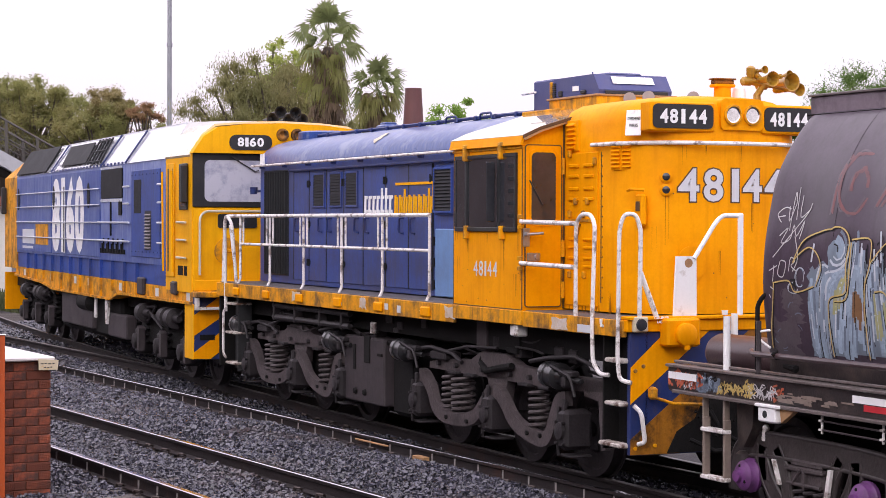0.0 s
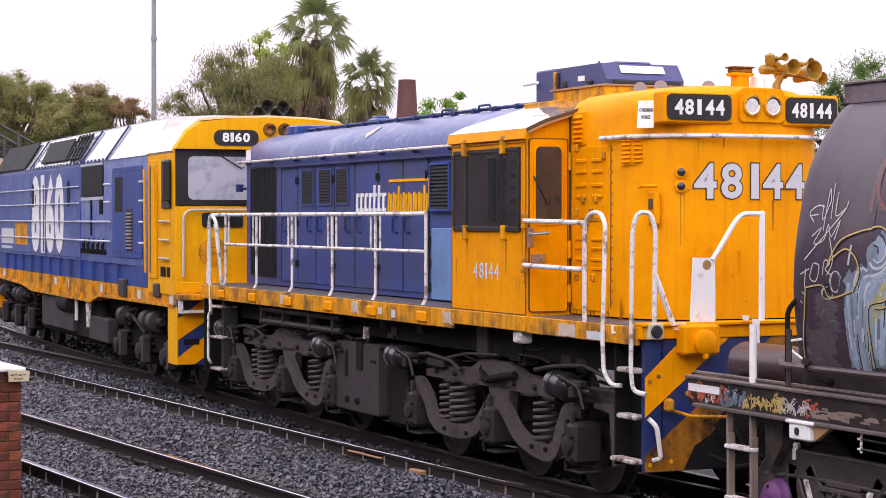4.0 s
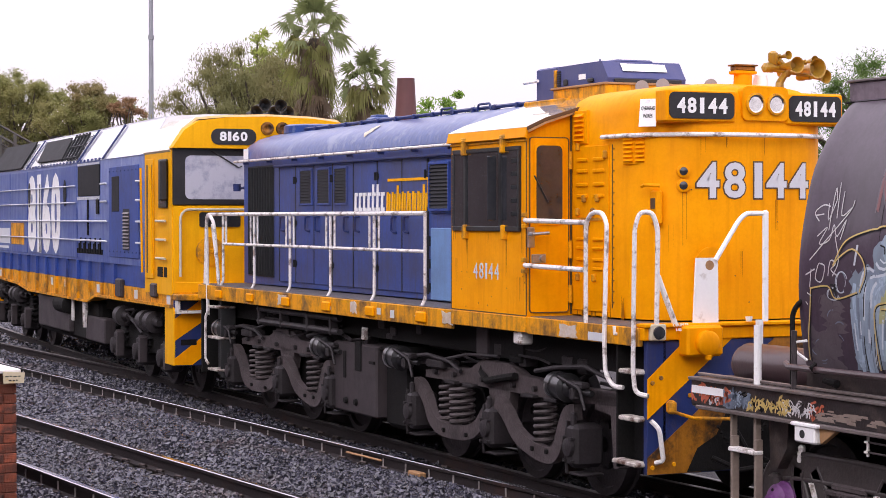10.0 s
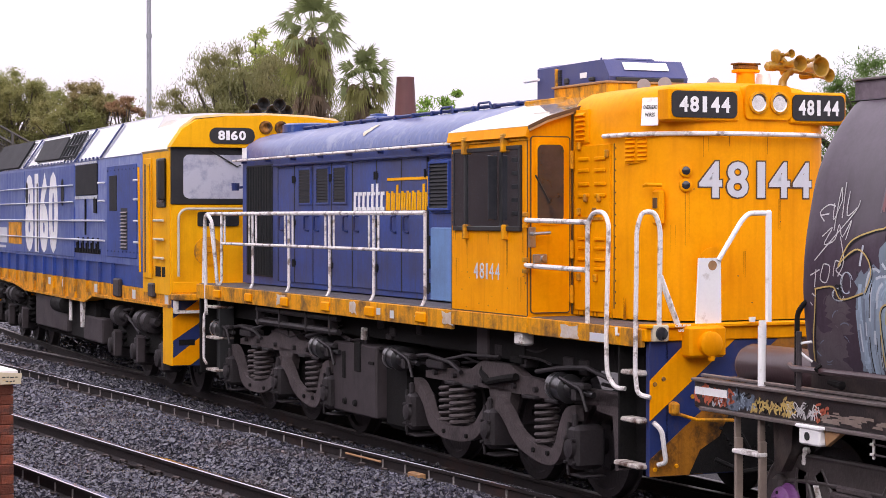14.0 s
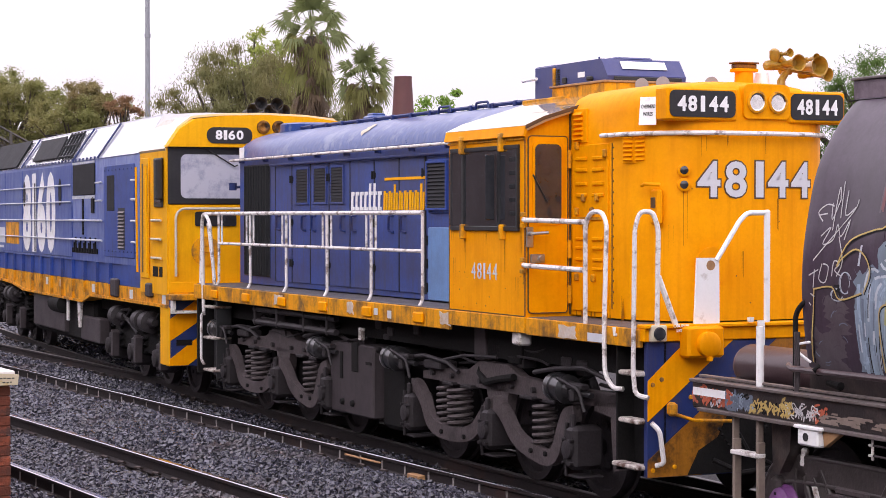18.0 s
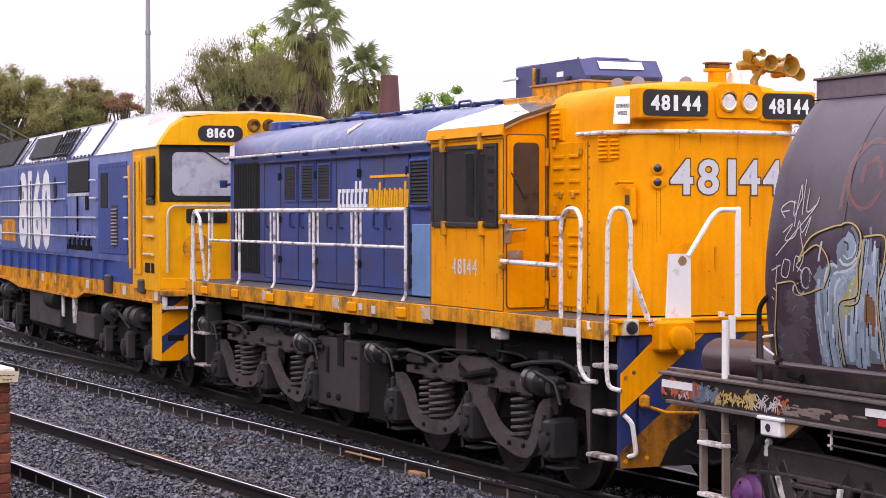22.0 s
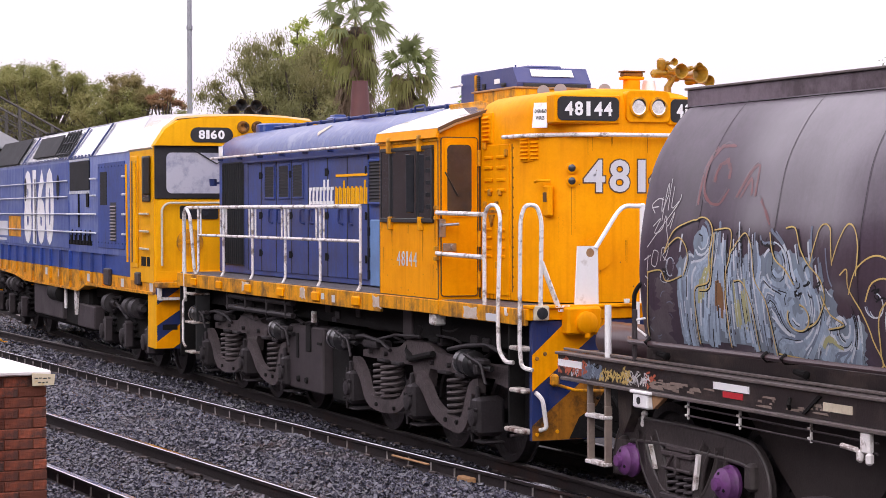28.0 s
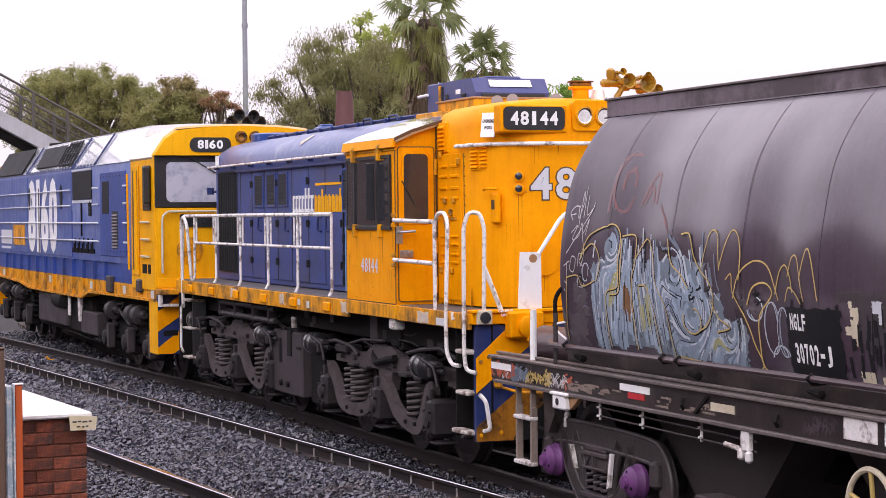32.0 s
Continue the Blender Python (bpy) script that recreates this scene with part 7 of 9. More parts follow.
def hopper_wagon():
    wagon = thing("hopper_wagon", "dark grimy grain hopper wagon with sprayed graffiti, coupled to the locomotive", "wagon", "coupled train")
    full = SECTION + [(-y, z) for y, z in reversed(SECTION)]
    s = Shape()
    n = len(full)
    v, f = [], []
    xs = [BX0, BX0 + 0.05] + [1.23 + i * 0.0625 for i in range(181)] + [BX1]
    for x in xs:
        end = x == BX0
        v += [(x, y * (0.985 if end else bay_sink(x, z)), 1.4 + (z - 1.4) * (0.995 if end else 1)) for y, z in full]
    for k in range(len(xs) - 1):
        f += [(k * n + i, k * n + (i + 1) % n, (k + 1) * n + (i + 1) % n, (k + 1) * n + i) for i in range(n)]
    f += [tuple(reversed(range(n))), tuple(range(len(v) - n, len(v)))]
    part("barrel", s.add(v, f), BARREL, wagon, "wet dark purple-brown curved barrel", smooth=50)
    for x in (1.98, 3.0, 4.0, 4.96, 5.93, 6.9, 7.9, 8.9, 9.9, 10.9):
        s = Shape()
        for (y0, z0), (y1, z1) in zip(SECTION[1:], SECTION[2:]):
            s.add([(x, y0 - 0.0012, z0), (x + 0.005, y0 - 0.0012, z0), (x + 0.005, y1 - 0.0012, z1), (x, y1 - 0.0012, z1)], [(0, 1, 2, 3)])
        part("weld_seam", s, UNDER, wagon, "dark weld seam")
    roof = part("roof_coaming", Shape().box(1.07, BX1, -0.765, -0.725, 3.28, 3.415, 0.006).box(1.07, BX1, 0.725, 0.765, 3.28, 3.415, 0.006).box(1.07, 1.11, -0.76, 0.76, 3.28, 3.415),
                COAMING, wagon, "stained lilac-brown roof coaming plate")
    part("coaming_cap", Shape().box(1.06, BX1, -0.785, -0.70, 3.413, 3.432, 0.004), SILL_EDGE, roof)
    part("coaming_foot", Shape().box(1.05, BX1, -0.785, -0.755, 3.272, 3.281, 0.003), UNDER, roof)
    part("roof_sheet", Shape().box(1.11, BX1, -0.72, 0.72, 3.34, 3.38), SILL, wagon)
    for i in range(7):
        x = 2.5 + i * 0.95
        part("roof_hatch", Shape().box(x, x + 0.42, -0.5, 0.3, 3.425, 3.46, 0.01), UNDER, wagon)
    # sill
    s = Shape().box(-0.12, 13.6, -1.30, -1.24, 1.06, 1.24, 0.006).box(-0.12, 13.6, 1.24, 1.30, 1.06, 1.24, 0.006)
    sill = part("side_sill", s, SILL, wagon, "grimy side sill covered in tags")
    sill.location = (0, 0, 0.06)
    part("sill_top_edge", Shape().box(-0.12, 13.6, -1.33, -1.22, 1.238, 1.262, 0.005).box(-0.1, 13.6, -1.26, -1.22, 1.27, 1.29, 0.004), SILL_EDGE, sill, "bright worn sill edge")
    part("sill_foot", Shape().box(0.0, 13.6, -1.34, -1.22, 1.035, 1.062, 0.005), SILL_EDGE, sill, "bright worn sill foot")
    part("lower_skirt", Shape().prism([(-1.15, 1.30), (-1.13, 1.30), (-1.13, 1.46), (-1.15, 1.44)], "x", 1.12, 13.4), SILL, wagon, "dark skirt plate")
    part("end_beam", Shape().box(-0.14, 0.0, -1.285, 1.285, 1.10, 1.315, 0.01), SILL, wagon)
    part("floor", Shape().box(-0.1, 13.6, -1.24, 1.24, 1.26, 1.30).box(0.0, 13.5, -0.3, 0.3, 0.85, 1.26), UNDER, wagon)
    rail = part("pipe_rail", Shape().tube([(1.02, -1.25, 1.49), (1.12, -1.30, 1.475), (5.0, -1.30, 1.49), (13.3, -1.30, 1.49)], 0.022, 8), PIPE_RED, wagon,
                "maroon pipe rail along the barrel")
    s = Shape()
    for x in (1.42, 3.05, 3.28, 5.0, 6.9):
        s.tube([(x, -1.12, 1.46), (x, -1.30, 1.46), (x, -1.33, 1.49), (x, -1.29, 1.515)], 0.014, 6)
    for x in (1.42, 3.28, 4.85):
        s.lathe([(0, 0.02), (0.14, 0.03), (0.15, 0.01)], (x, -1.22, 1.40), (1, 0, -0.1), 8)
    pieces("rail_hook", s, UNDER, rail)
    # reflectors, plates and tags on the sill
    part("reflector", Shape().box(-0.10, 0.32, -1.308, -1.299, 1.145, 1.20), WHITE, sill, "white reflector strip")
    part("reflector", Shape().box(2.37, 2.84, -1.308, -1.299, 1.155, 1.205), WHITE, sill, "white reflector strip")
    part("red_reflector", Shape().box(2.50, 2.76, -1.308, -1.299, 1.105, 1.148), RED, sill, "red reflector strip")
    part("plate", Shape().box(3.74, 4.06, -1.307, -1.299, 1.125, 1.18), CREAM, sill)
    part("white_plate", Shape().box(5.37, 5.72, -1.312, -1.299, 1.10, 1.237, 0.004), WHITE_WORN, sill, "blank cream plate")
    part("white_plate", Shape().box(5.80, 6.0, -1.312, -1.299, 1.10, 1.24, 0.004), WHITE, sill)
    rnd = random.Random(5)
    for mat, x0, x1, count, wide in ((TAG_RED, -0.1, 0.36, 34, 0.020), (SPRAY_PALE, -0.08, 0.30, 12, 0.012), (SPRAY_SHADE, 0.30, 0.66, 34, 0.022), (SPRAY_BLUE, 0.36, 0.66, 22, 0.012),
                                     (SPRAY_GOLD, 0.56, 1.12, 34, 0.013), (SPRAY_DARK, 0.50, 1.10, 12, 0.014), (SPRAY_WHITE, 1.05, 1.42, 24, 0.009),
                                     (LADDER, 1.4, 2.3, 30, 0.02), (TAG_RED, 1.38, 1.5, 7, 0.016), (SPRAY_GREY, 4.9, 5.25, 22, 0.010), (LADDER, 2.9, 3.7, 14, 0.01)):
        for i in range(count):
            x, z = rnd.uniform(x0, x1), rnd.uniform(1.075, 1.15)
            y = -1.3025 - 0.0001 * i
            s = Shape()
            if mat is LADDER:
                w, h = rnd.uniform(0.02, 0.2), rnd.uniform(0.008, 0.024)
                s.add([(x, y, z), (x + w, y, z - 0.004), (x + w * 0.9, y, z + h), (x + w * 0.1, y, z + h * 0.8)], [(0, 1, 2, 3)])
            else:
                pts = smooth_line([(x, z), (x + rnd.uniform(-0.03, 0.04), z + rnd.uniform(0.02, 0.05)), (x + rnd.uniform(-0.02, 0.05), z + rnd.uniform(-0.01, 0.08)),
                                   (x + rnd.uniform(0.0, 0.07), z + rnd.uniform(0.0, 0.06))], 3)
                pts = [(a, min(max(b, 1.07), 1.225)) for a, b in pts]
                v = []
                for k, (a, b) in enumerate(pts):
                    d = (Vector(pts[min(k + 1, len(pts) - 1)]) - Vector(pts[max(k - 1, 0)])).normalized() * wide / 2
                    v += [(a - d.y, y, b + d.x), (a + d.y, y, b - d.x)]
                s.add(v, [(2 * k, 2 * k + 1, 2 * k + 3, 2 * k + 2) for k in range(len(pts) - 1)])
            part("sprayed_tag", s, mat, sill, "", 0)
    s = Shape()
    for x in (3.35, 4.6):
        s.tube([(x, -1.305, 1.10), (x + 0.02, -1.33, 1.13), (x, -1.305, 1.17)], 0.014, 6)
    s.prism([(3.5, 1.08), (3.53, 1.08), (3.72, 1.21), (3.69, 1.22)], "y", -1.315, -1.30)
    pieces("sill_hook", s, UNDER, sill)
    graffiti(wagon)
    board = Shape()
    spray_patch(board, 4.50, 5.16, 1.46, 1.92, 0.0105, 0.018, 33)
    part("number_panel", board, SPRAY_DARK, wagon, "black painted number panel")
    rnd = random.Random(17)
    for text, x, z, wide, high, pitch in (("NGLF", 4.56, 1.765, 0.046, 0.105, 0.060), ("30702-J", 4.60, 1.555, 0.050, 0.13, 0.067)):
        for i, ch in enumerate(text):
            q = lettering(ch, wide, high * (0.22 if ch == "-" else 1), (x + i * pitch, 0, z + (high * 0.4 if ch == "-" else 0)), (1, 0, 0), (0, 0, 1), 0.001, 0.03)
            q.v = [(a, barrel_y(c) * bay_sink(a, c) - 0.0062 + b, c) for a, b, c in q.v]
            part("stencil_letter", q, WHITE, wagon, "white stencilled " + ch, 0)
    # the grey door panel with torn labels past the number
    s = Shape()
    spray_patch(s, 5.14, 5.70, 1.96, 2.03, 0.004, 0.01, 40)
    spray_patch(s, 5.36, 5.70, 1.72, 1.98, 0.0046, 0.012, 46)
    pieces("scraped_panel", s, TANK, wagon, "scraped grey panel")
    for a, b, lo, hi, mat in ((5.20, 5.34, 1.66, 1.97, CREAM), (5.50, 5.66, 1.80, 1.98, LETTER), (5.24, 5.46, 1.45, 1.55, CREAM), (5.52, 5.76, 1.43, 1.57, CREAM)):
        for i in range(7):
            s = Shape()
            x, z = rnd.uniform(a, b - 0.03), rnd.uniform(lo, hi - 0.04)
            spray_patch(s, x, min(b, x + rnd.uniform(0.03, 0.09)), z, min(hi, z + rnd.uniform(0.03, 0.12)), 0.007 + 0.0002 * i, 0.008, 50 + i)
            part("torn_notice", s, mat, wagon, "torn pale notice", 0)
    for i in range(26):
        s = Shape()
        x, z = rnd.uniform(5.12, 5.7), rnd.uniform(1.5, 1.84)
        spray_line(s, [(x, z), (x + rnd.uniform(-0.01, 0.02), z + rnd.uniform(0.06, 0.2))], rnd.uniform(0.012, 0.05), 0.0085 + 0.00005 * i)
        part("black_daub", s, SPRAY_DARK, wagon, "black brushed daub", 0)
    for i in range(9):
        s = Shape()
        x, z = rnd.uniform(4.52, 5.2), rnd.uniform(1.86, 1.94)
        spray_line(s, [(x, z - 0.05), (x + rnd.uniform(-0.01, 0.02), z + rnd.uniform(0.0, 0.05))], rnd.uniform(0.012, 0.04), 0.0086 + 0.00005 * i)
        part("black_daub", s, SPRAY_DARK, wagon, "black brushed daub", 0)
    # end platform
    tank = part("air_reservoir", Shape().lathe([(0, 0.04), (0.02, 0.10), (0.06, 0.14), (0.1, 0.155), (1.2, 0.155), (1.25, 0.12)], (-0.20, -0.80, 1.40), (1, 0, 0), 22), PIPE_RED, wagon,
                "maroon air reservoir")
    pieces("valve", Shape().box(-0.25, -0.05, -0.8, -0.6, 1.36, 1.42, 0.01).tube([(-0.3, -0.75, 1.38), (-0.1, -0.7, 1.42), (0.0, -0.7, 1.44)], 0.025), UNDER, tank)
    part("white_post", Shape().tube([(0.69, -1.26, 1.30), (0.69, -1.26, 1.735)], 0.028, 10), WHITE, wagon, "white corner post")
    part("dark_post", Shape().tube([(1.08, -1.24, 1.30), (1.08, -1.24, 1.84), (1.13, -1.21, 1.92), (1.2, -1.15, 1.94)], 0.018, 8, 0.06), UNDER, wagon)
    part("grey_post", Shape().tube([(1.13, -1.26, 1.30), (1.13, -1.26, 1.72)], 0.02, 8), TANK, wagon)
    part("cable", Shape().tube([(1.2, -1.2, 1.52), (1.13, -1.25, 1.58), (1.13, -1.26, 1.64), (1.22, -1.22, 1.655)], 0.009, 6, 0.03), WHITE, wagon)
    # ladder, jacking bracket, rods, hand wheel
    ladder = part("step_ladder", Shape().box(0.40, 0.425, -1.30, -1.25, 0.85, 1.12, 0.005), LADDER, wagon, "worn steel step ladder")
    for x, y, lo, hi in ((0.695, -1.30, 0.85, 1.12), (0.42, -1.31, 0.46, 0.94), (0.715, -1.31, 0.46, 0.94)):
        part("stile", Shape().box(x, x + 0.03, y, -1.25, lo, hi, 0.005), LADDER, ladder)
    for z in (0.48, 0.85):
        part("rung", Shape().box(0.42, 0.75, -1.33, -1.25, z - 0.018, z + 0.014, 0.006), WHITE_WORN, ladder)
    part("ladder_bracket", Shape().prism([(0.74, 1.12), (0.98, 1.12), (0.96, 0.9), (0.84, 0.74), (0.76, 0.74)], "y", -1.20, -1.0), SILL, wagon)
    part("damper", Shape().lathe([(0, 0.025), (0.02, 0.03), (0.04, 0.025), (0.06, 0.03), (0.08, 0.025), (0.10, 0.03), (0.12, 0.02)], (0.98, -1.1, 0.80), (0.15, 0, 1), 10), WHITE_WORN, wagon)
    part("jacking_bracket", Shape().box(1.27, 1.50, -1.36, -1.28, 0.985, 1.10, 0.012).box(1.24, 1.54, -1.37, -1.27, 1.095, 1.12, 0.006), WHITE, wagon, "white jacking bracket")
    part("bracket_eye", Shape().lathe([(0, 0.028), (0.004, 0.028)], (1.37, -1.3605, 1.045), (0, -1, 0), 14), BLACK, wagon)
    part("bracket_web", Shape().prism([(1.50, 1.11), (1.72, 1.11), (1.52, 0.99)], "y", -1.32, -1.28), RUST_PLATE, wagon)
    for z in (1.05, 0.985):
        part("brake_rod", Shape().tube([(1.95, -1.28, z), (4.3, -1.28, z - 0.02)], 0.008, 6), TANK, wagon)
    for x in (1.97, 2.68, 3.56):
        part("rod_hanger", Shape().box(x, x + 0.013, -1.29, -1.27, 0.955, 1.10, 0.004).rod((x + 0.006, -1.295, 1.045), (x + 0.006, -1.295, 1.06), 0.014, n=6).rod((x + 0.006, -1.295, 0.98), (x + 0.006, -1.295, 0.995), 0.014, n=6), WHITE_WORN, wagon)
    part("brake_lever", Shape().box(4.17, 4.27, -1.33, -1.28, 0.96, 1.10, 0.012).box(4.14, 4.19, -1.34, -1.29, 0.90, 0.98, 0.015).box(4.24, 4.29, -1.34, -1.29, 0.89, 0.97, 0.015)
         .tube([(4.0, -1.34, 0.99), (4.16, -1.34, 0.98)], 0.018), WHITE_WORN, wagon, "pale brake lever bracket")
    wheel = part("hand_wheel", Shape().tube([(5.64 + 0.24 * math.cos(t), -1.30, 0.77 + 0.24 * math.sin(t)) for t in (2 * math.pi * i / 32 for i in range(33))], 0.019, 7), CREAM,
                 wagon, "cream brake hand wheel with yellow spokes")
    for k in range(5):
        a = radians(18 + 72 * k)
        part("spoke", Shape().tube([(5.64, -1.28, 0.77), (5.64 + 0.24 * math.cos(a), -1.30, 0.77 + 0.24 * math.sin(a))], 0.015, 6), SPRAY_GOLD, wheel, "worn yellow spoke")
    part("wheel_hub", Shape().lathe([(0, 0.045), (0.03, 0.045), (0.05, 0.02)], (5.64, -1.27, 0.77), (0, -1, 0), 12), CREAM, wheel)
    # added dark mass that closes the bright gap seen beneath the wagon
    part("centre_sill", Shape().box(0.3, 4.2, -0.62, 0.62, 0.70, 1.27, 0.02), UNDER, wagon)
    # bogies
    for bx in (0.0, 9.6):
        s = Shape()
        for points, wide in (([(0.60, 0.38), (0.61, 0.56), (0.69, 0.70), (0.88, 0.765), (1.6, 0.78), (2.42, 0.76), (2.61, 0.70), (2.70, 0.56), (2.71, 0.38)], 0.17),
                             ([(0.94, 0.70), (1.04, 0.50), (1.22, 0.32), (1.36, 0.265), (1.56, 0.255), (1.76, 0.265), (1.92, 0.32), (2.07, 0.50), (2.17, 0.70)], 0.13),
                             ([(1.15, 0.76), (1.24, 0.62), (1.29, 0.46), (1.31, 0.28)], 0.10), ([(1.96, 0.76), (1.87, 0.62), (1.82, 0.46), (1.80, 0.28)], 0.10),
                             ([(0.97, 0.76), (0.96, 0.66), (0.98, 0.50)], 0.12), ([(2.14, 0.76), (2.15, 0.66), (2.13, 0.50)], 0.12)):
            line = smooth_line(points, 4)
            s.band([(x + bx, z) for x, z in line], wide, "y", -1.115, -1.05)
            for sgn in (-1, 1):
                edge = []
                for i, p in enumerate(line):
                    d = (Vector(line[min(i + 1, len(line) - 1)]) - Vector(line[max(i - 1, 0)])).normalized()
                    edge.append((p[0] - d.y * sgn * wide / 2 + bx, -1.10, p[1] + d.x * sgn * wide / 2))
                s.tube(edge, 0.021, 8)
        frame_ob = part("bogie_side_frame", s, CAST, wagon, "cast three-piece bogie side frame", 50)
        far_side = part("bogie_side_frame", s.mesh("bogie_side_frame", CAST), None, wagon, "cast three-piece bogie side frame")
        far_side.location = (0, 2.15, 0)
        for x in (0.72, 2.60):
            part("frame_lug", Shape().box(bx + x - 0.06, bx + x + 0.06, -1.17, -1.05, 0.50, 0.70, 0.025), CAST, frame_ob)
        part("wedge_cover", Shape().box(bx + 1.36, bx + 1.74, -1.13, -1.06, 0.655, 0.71, 0.015).tube([(bx + 1.40, -1.14, 0.52), (bx + 1.52, -1.15, 0.64)], 0.012, 6)
             .tube([(bx + 1.34, -1.14, 0.53), (bx + 1.76, -1.14, 0.53)], 0.014, 6), BOGIE, frame_ob)
        part("bolster", Shape().box(bx + 1.34, bx + 1.76, -1.12, 1.12, 0.50, 0.64, 0.02).box(bx + 1.32, bx + 1.78, -1.15, -1.08, 0.62, 0.66, 0.01)
             .box(bx + 1.54, bx + 1.57, -1.15, -1.10, 0.50, 0.63), BOGIE, frame_ob)
        for dx in (1.43, 1.56, 1.68):
            part("coil_spring", coil(bx + dx, -1.07, 0.33, 0.51, 0.056, 0.016, 3.5), TANK, frame_ob)
        part("friction_plate", Shape().prism([(bx + 1.14, 0.68), (bx + 1.17, 0.68), (bx + 1.25, 0.50), (bx + 1.22, 0.50)], "y", -1.15, -1.125), WHITE_WORN, frame_ob, "pale worn friction plate")
        part("friction_plate", Shape().prism([(bx + 1.86, 0.68), (bx + 1.90, 0.68), (bx + 1.85, 0.42), (bx + 1.80, 0.40)], "y", -1.15, -1.125), WHITE_WORN, frame_ob, "pale worn friction plate")
        part("spring_plank", Shape().box(bx + 1.30, bx + 1.80, -1.15, -1.02, 0.29, 0.335, 0.01), TANK, frame_ob)
        for dx in (0.82, 2.30):
            cap = part("axle_cap", Shape().lathe([(0, 0.13), (0.03, 0.135), (0.05, 0.12), (0.09, 0.115), (0.12, 0.085), (0.13, 0.05), (0.16, 0.045), (0.165, 0.01)], (bx + dx, -1.10, 0.52), (0, -1, 0), 22),
                       PURPLE, frame_ob, "purple axle bearing cap")
            for k in range(3):
                a = radians(90 + 120 * k)
                part("cap_bolt", Shape().rod((bx + dx + 0.075 * math.cos(a), -1.225, 0.52 + 0.075 * math.sin(a)), (bx + dx + 0.075 * math.cos(a), -1.20, 0.52 + 0.075 * math.sin(a)), 0.014, n=6), UNDER, frame_ob)
            w = wheelset(frame_ob, bx + dx, 0.48)
            WHEELS.append((w, bx + dx, 0.48))
    # hopper chutes
    for x in (3.0, 5.6, 8.0):
        s = Shape().prism([(x - 0.9, 1.22), (x + 1.5, 1.22), (x + 0.75, 0.42), (x + 0.05, 0.42)], "y", -1.0, 1.0)
        part("hopper_chute", s, CHUTE, wagon, "dark brown hopper chute")
        s = Shape()
        for i in range(12):
            s.lathe([(0, 0.015), (0.01, 0.01)], (x - 0.7 + i * 0.16, -1.0, 1.1), (0, -1, 0), 6)
        pieces("rivet", s, SILL, wagon)
    part("door_gear", Shape().box(3.3, 3.55, -1.2, -0.9, 0.52, 0.56, 0.01), BOGIE, wagon)
    part("coupler", Shape().box(-0.5, 0.1, -0.14, 0.14, 0.74, 1.0, 0.03).box(-0.72, -0.44, -0.18, 0.18, 0.72, 1.02, 0.05), BOGIE, wagon, "steel knuckle coupler")
    s = Shape().tube([(-0.1, 0.3, 0.95), (-0.3, 0.25, 0.6), (-0.55, 0.1, 0.5)], 0.03, 8, 0.1).tube([(-0.1, -0.35, 0.95), (-0.3, -0.4, 0.55), (-0.6, -0.35, 0.5)], 0.028, 8, 0.1)
    pieces("brake_hose", s, BLACK, wagon)
    return wagon


# ---------------------------------------------------------------- ground and tracks
ground = new("ground", Shape().box(-1500, 1500, -1500, 1500, -1.2, -0.26).mesh("ground", GROUND, 0))
tagged(ground, "stony railway ground reaching the horizon", "ground", kind="structure")

RAIL = [(-0.07, -0.16), (0.07, -0.16), (0.07, -0.148), (0.012, -0.128), (0.009, -0.045), (0.036, -0.034), (0.036, -0.006), (0.028, 0.0), (-0.028, 0.0),
        (-0.036, -0.006), (-0.036, -0.034), (-0.009, -0.045), (-0.012, -0.128), (-0.07, -0.148)]


def rail_along(pts, name, parent, head):
    """A flat-bottomed rail swept along a line of (x, y) points, with a polished head."""
    n = len(RAIL)
    v, f, mats = [], [], []
    for i, p in enumerate(pts):
        a, b = Vector(pts[max(i - 1, 0)]), Vector(pts[min(i + 1, len(pts) - 1)])
        d = (b - a).normalized()
        side = Vector((-d.y, d.x))
        v += [(p[0] + side.x * u, p[1] + side.y * u, z) for u, z in RAIL]
    for i in range(len(pts) - 1):
        for k in range(n):
            f.append((i * n + k, i * n + (k + 1) % n, (i + 1) * n + (k + 1) % n, (i + 1) * n + k))
            mats.append(1 if k in (6, 7, 8) else 0)
    me = Shape().add(v, f).mesh(name, [RAIL_SIDE, head], 30)
    me.polygons.foreach_set("material_index", mats)
    return part(name, me, None, parent)


SLEEPER_MESH = Shape().box(-0.11, 0.11, -1.22, 1.22, -0.28, -0.17, 0.01).mesh("sleeper", SLEEPER, 0)
CLIP_MESH = Shape().tube([(-0.05, -0.11, -0.15), (0.0, -0.12, -0.115), (0.045, -0.085, -0.12), (0.02, -0.05, -0.135)], 0.013, 6).box(-0.045, 0.045, -0.12, -0.06, -0.17, -0.155, 0.004) \
    .mesh("rail_clip", CLIP, 40)
ANCHOR_MESH = Shape().box(-0.004, 0.004, -0.026, -0.010, -0.146, -0.045).box(-0.005, 0.005, -0.078, -0.02, -0.158, -0.146).mesh("rail_anchor", CLIP_PALE, 0)


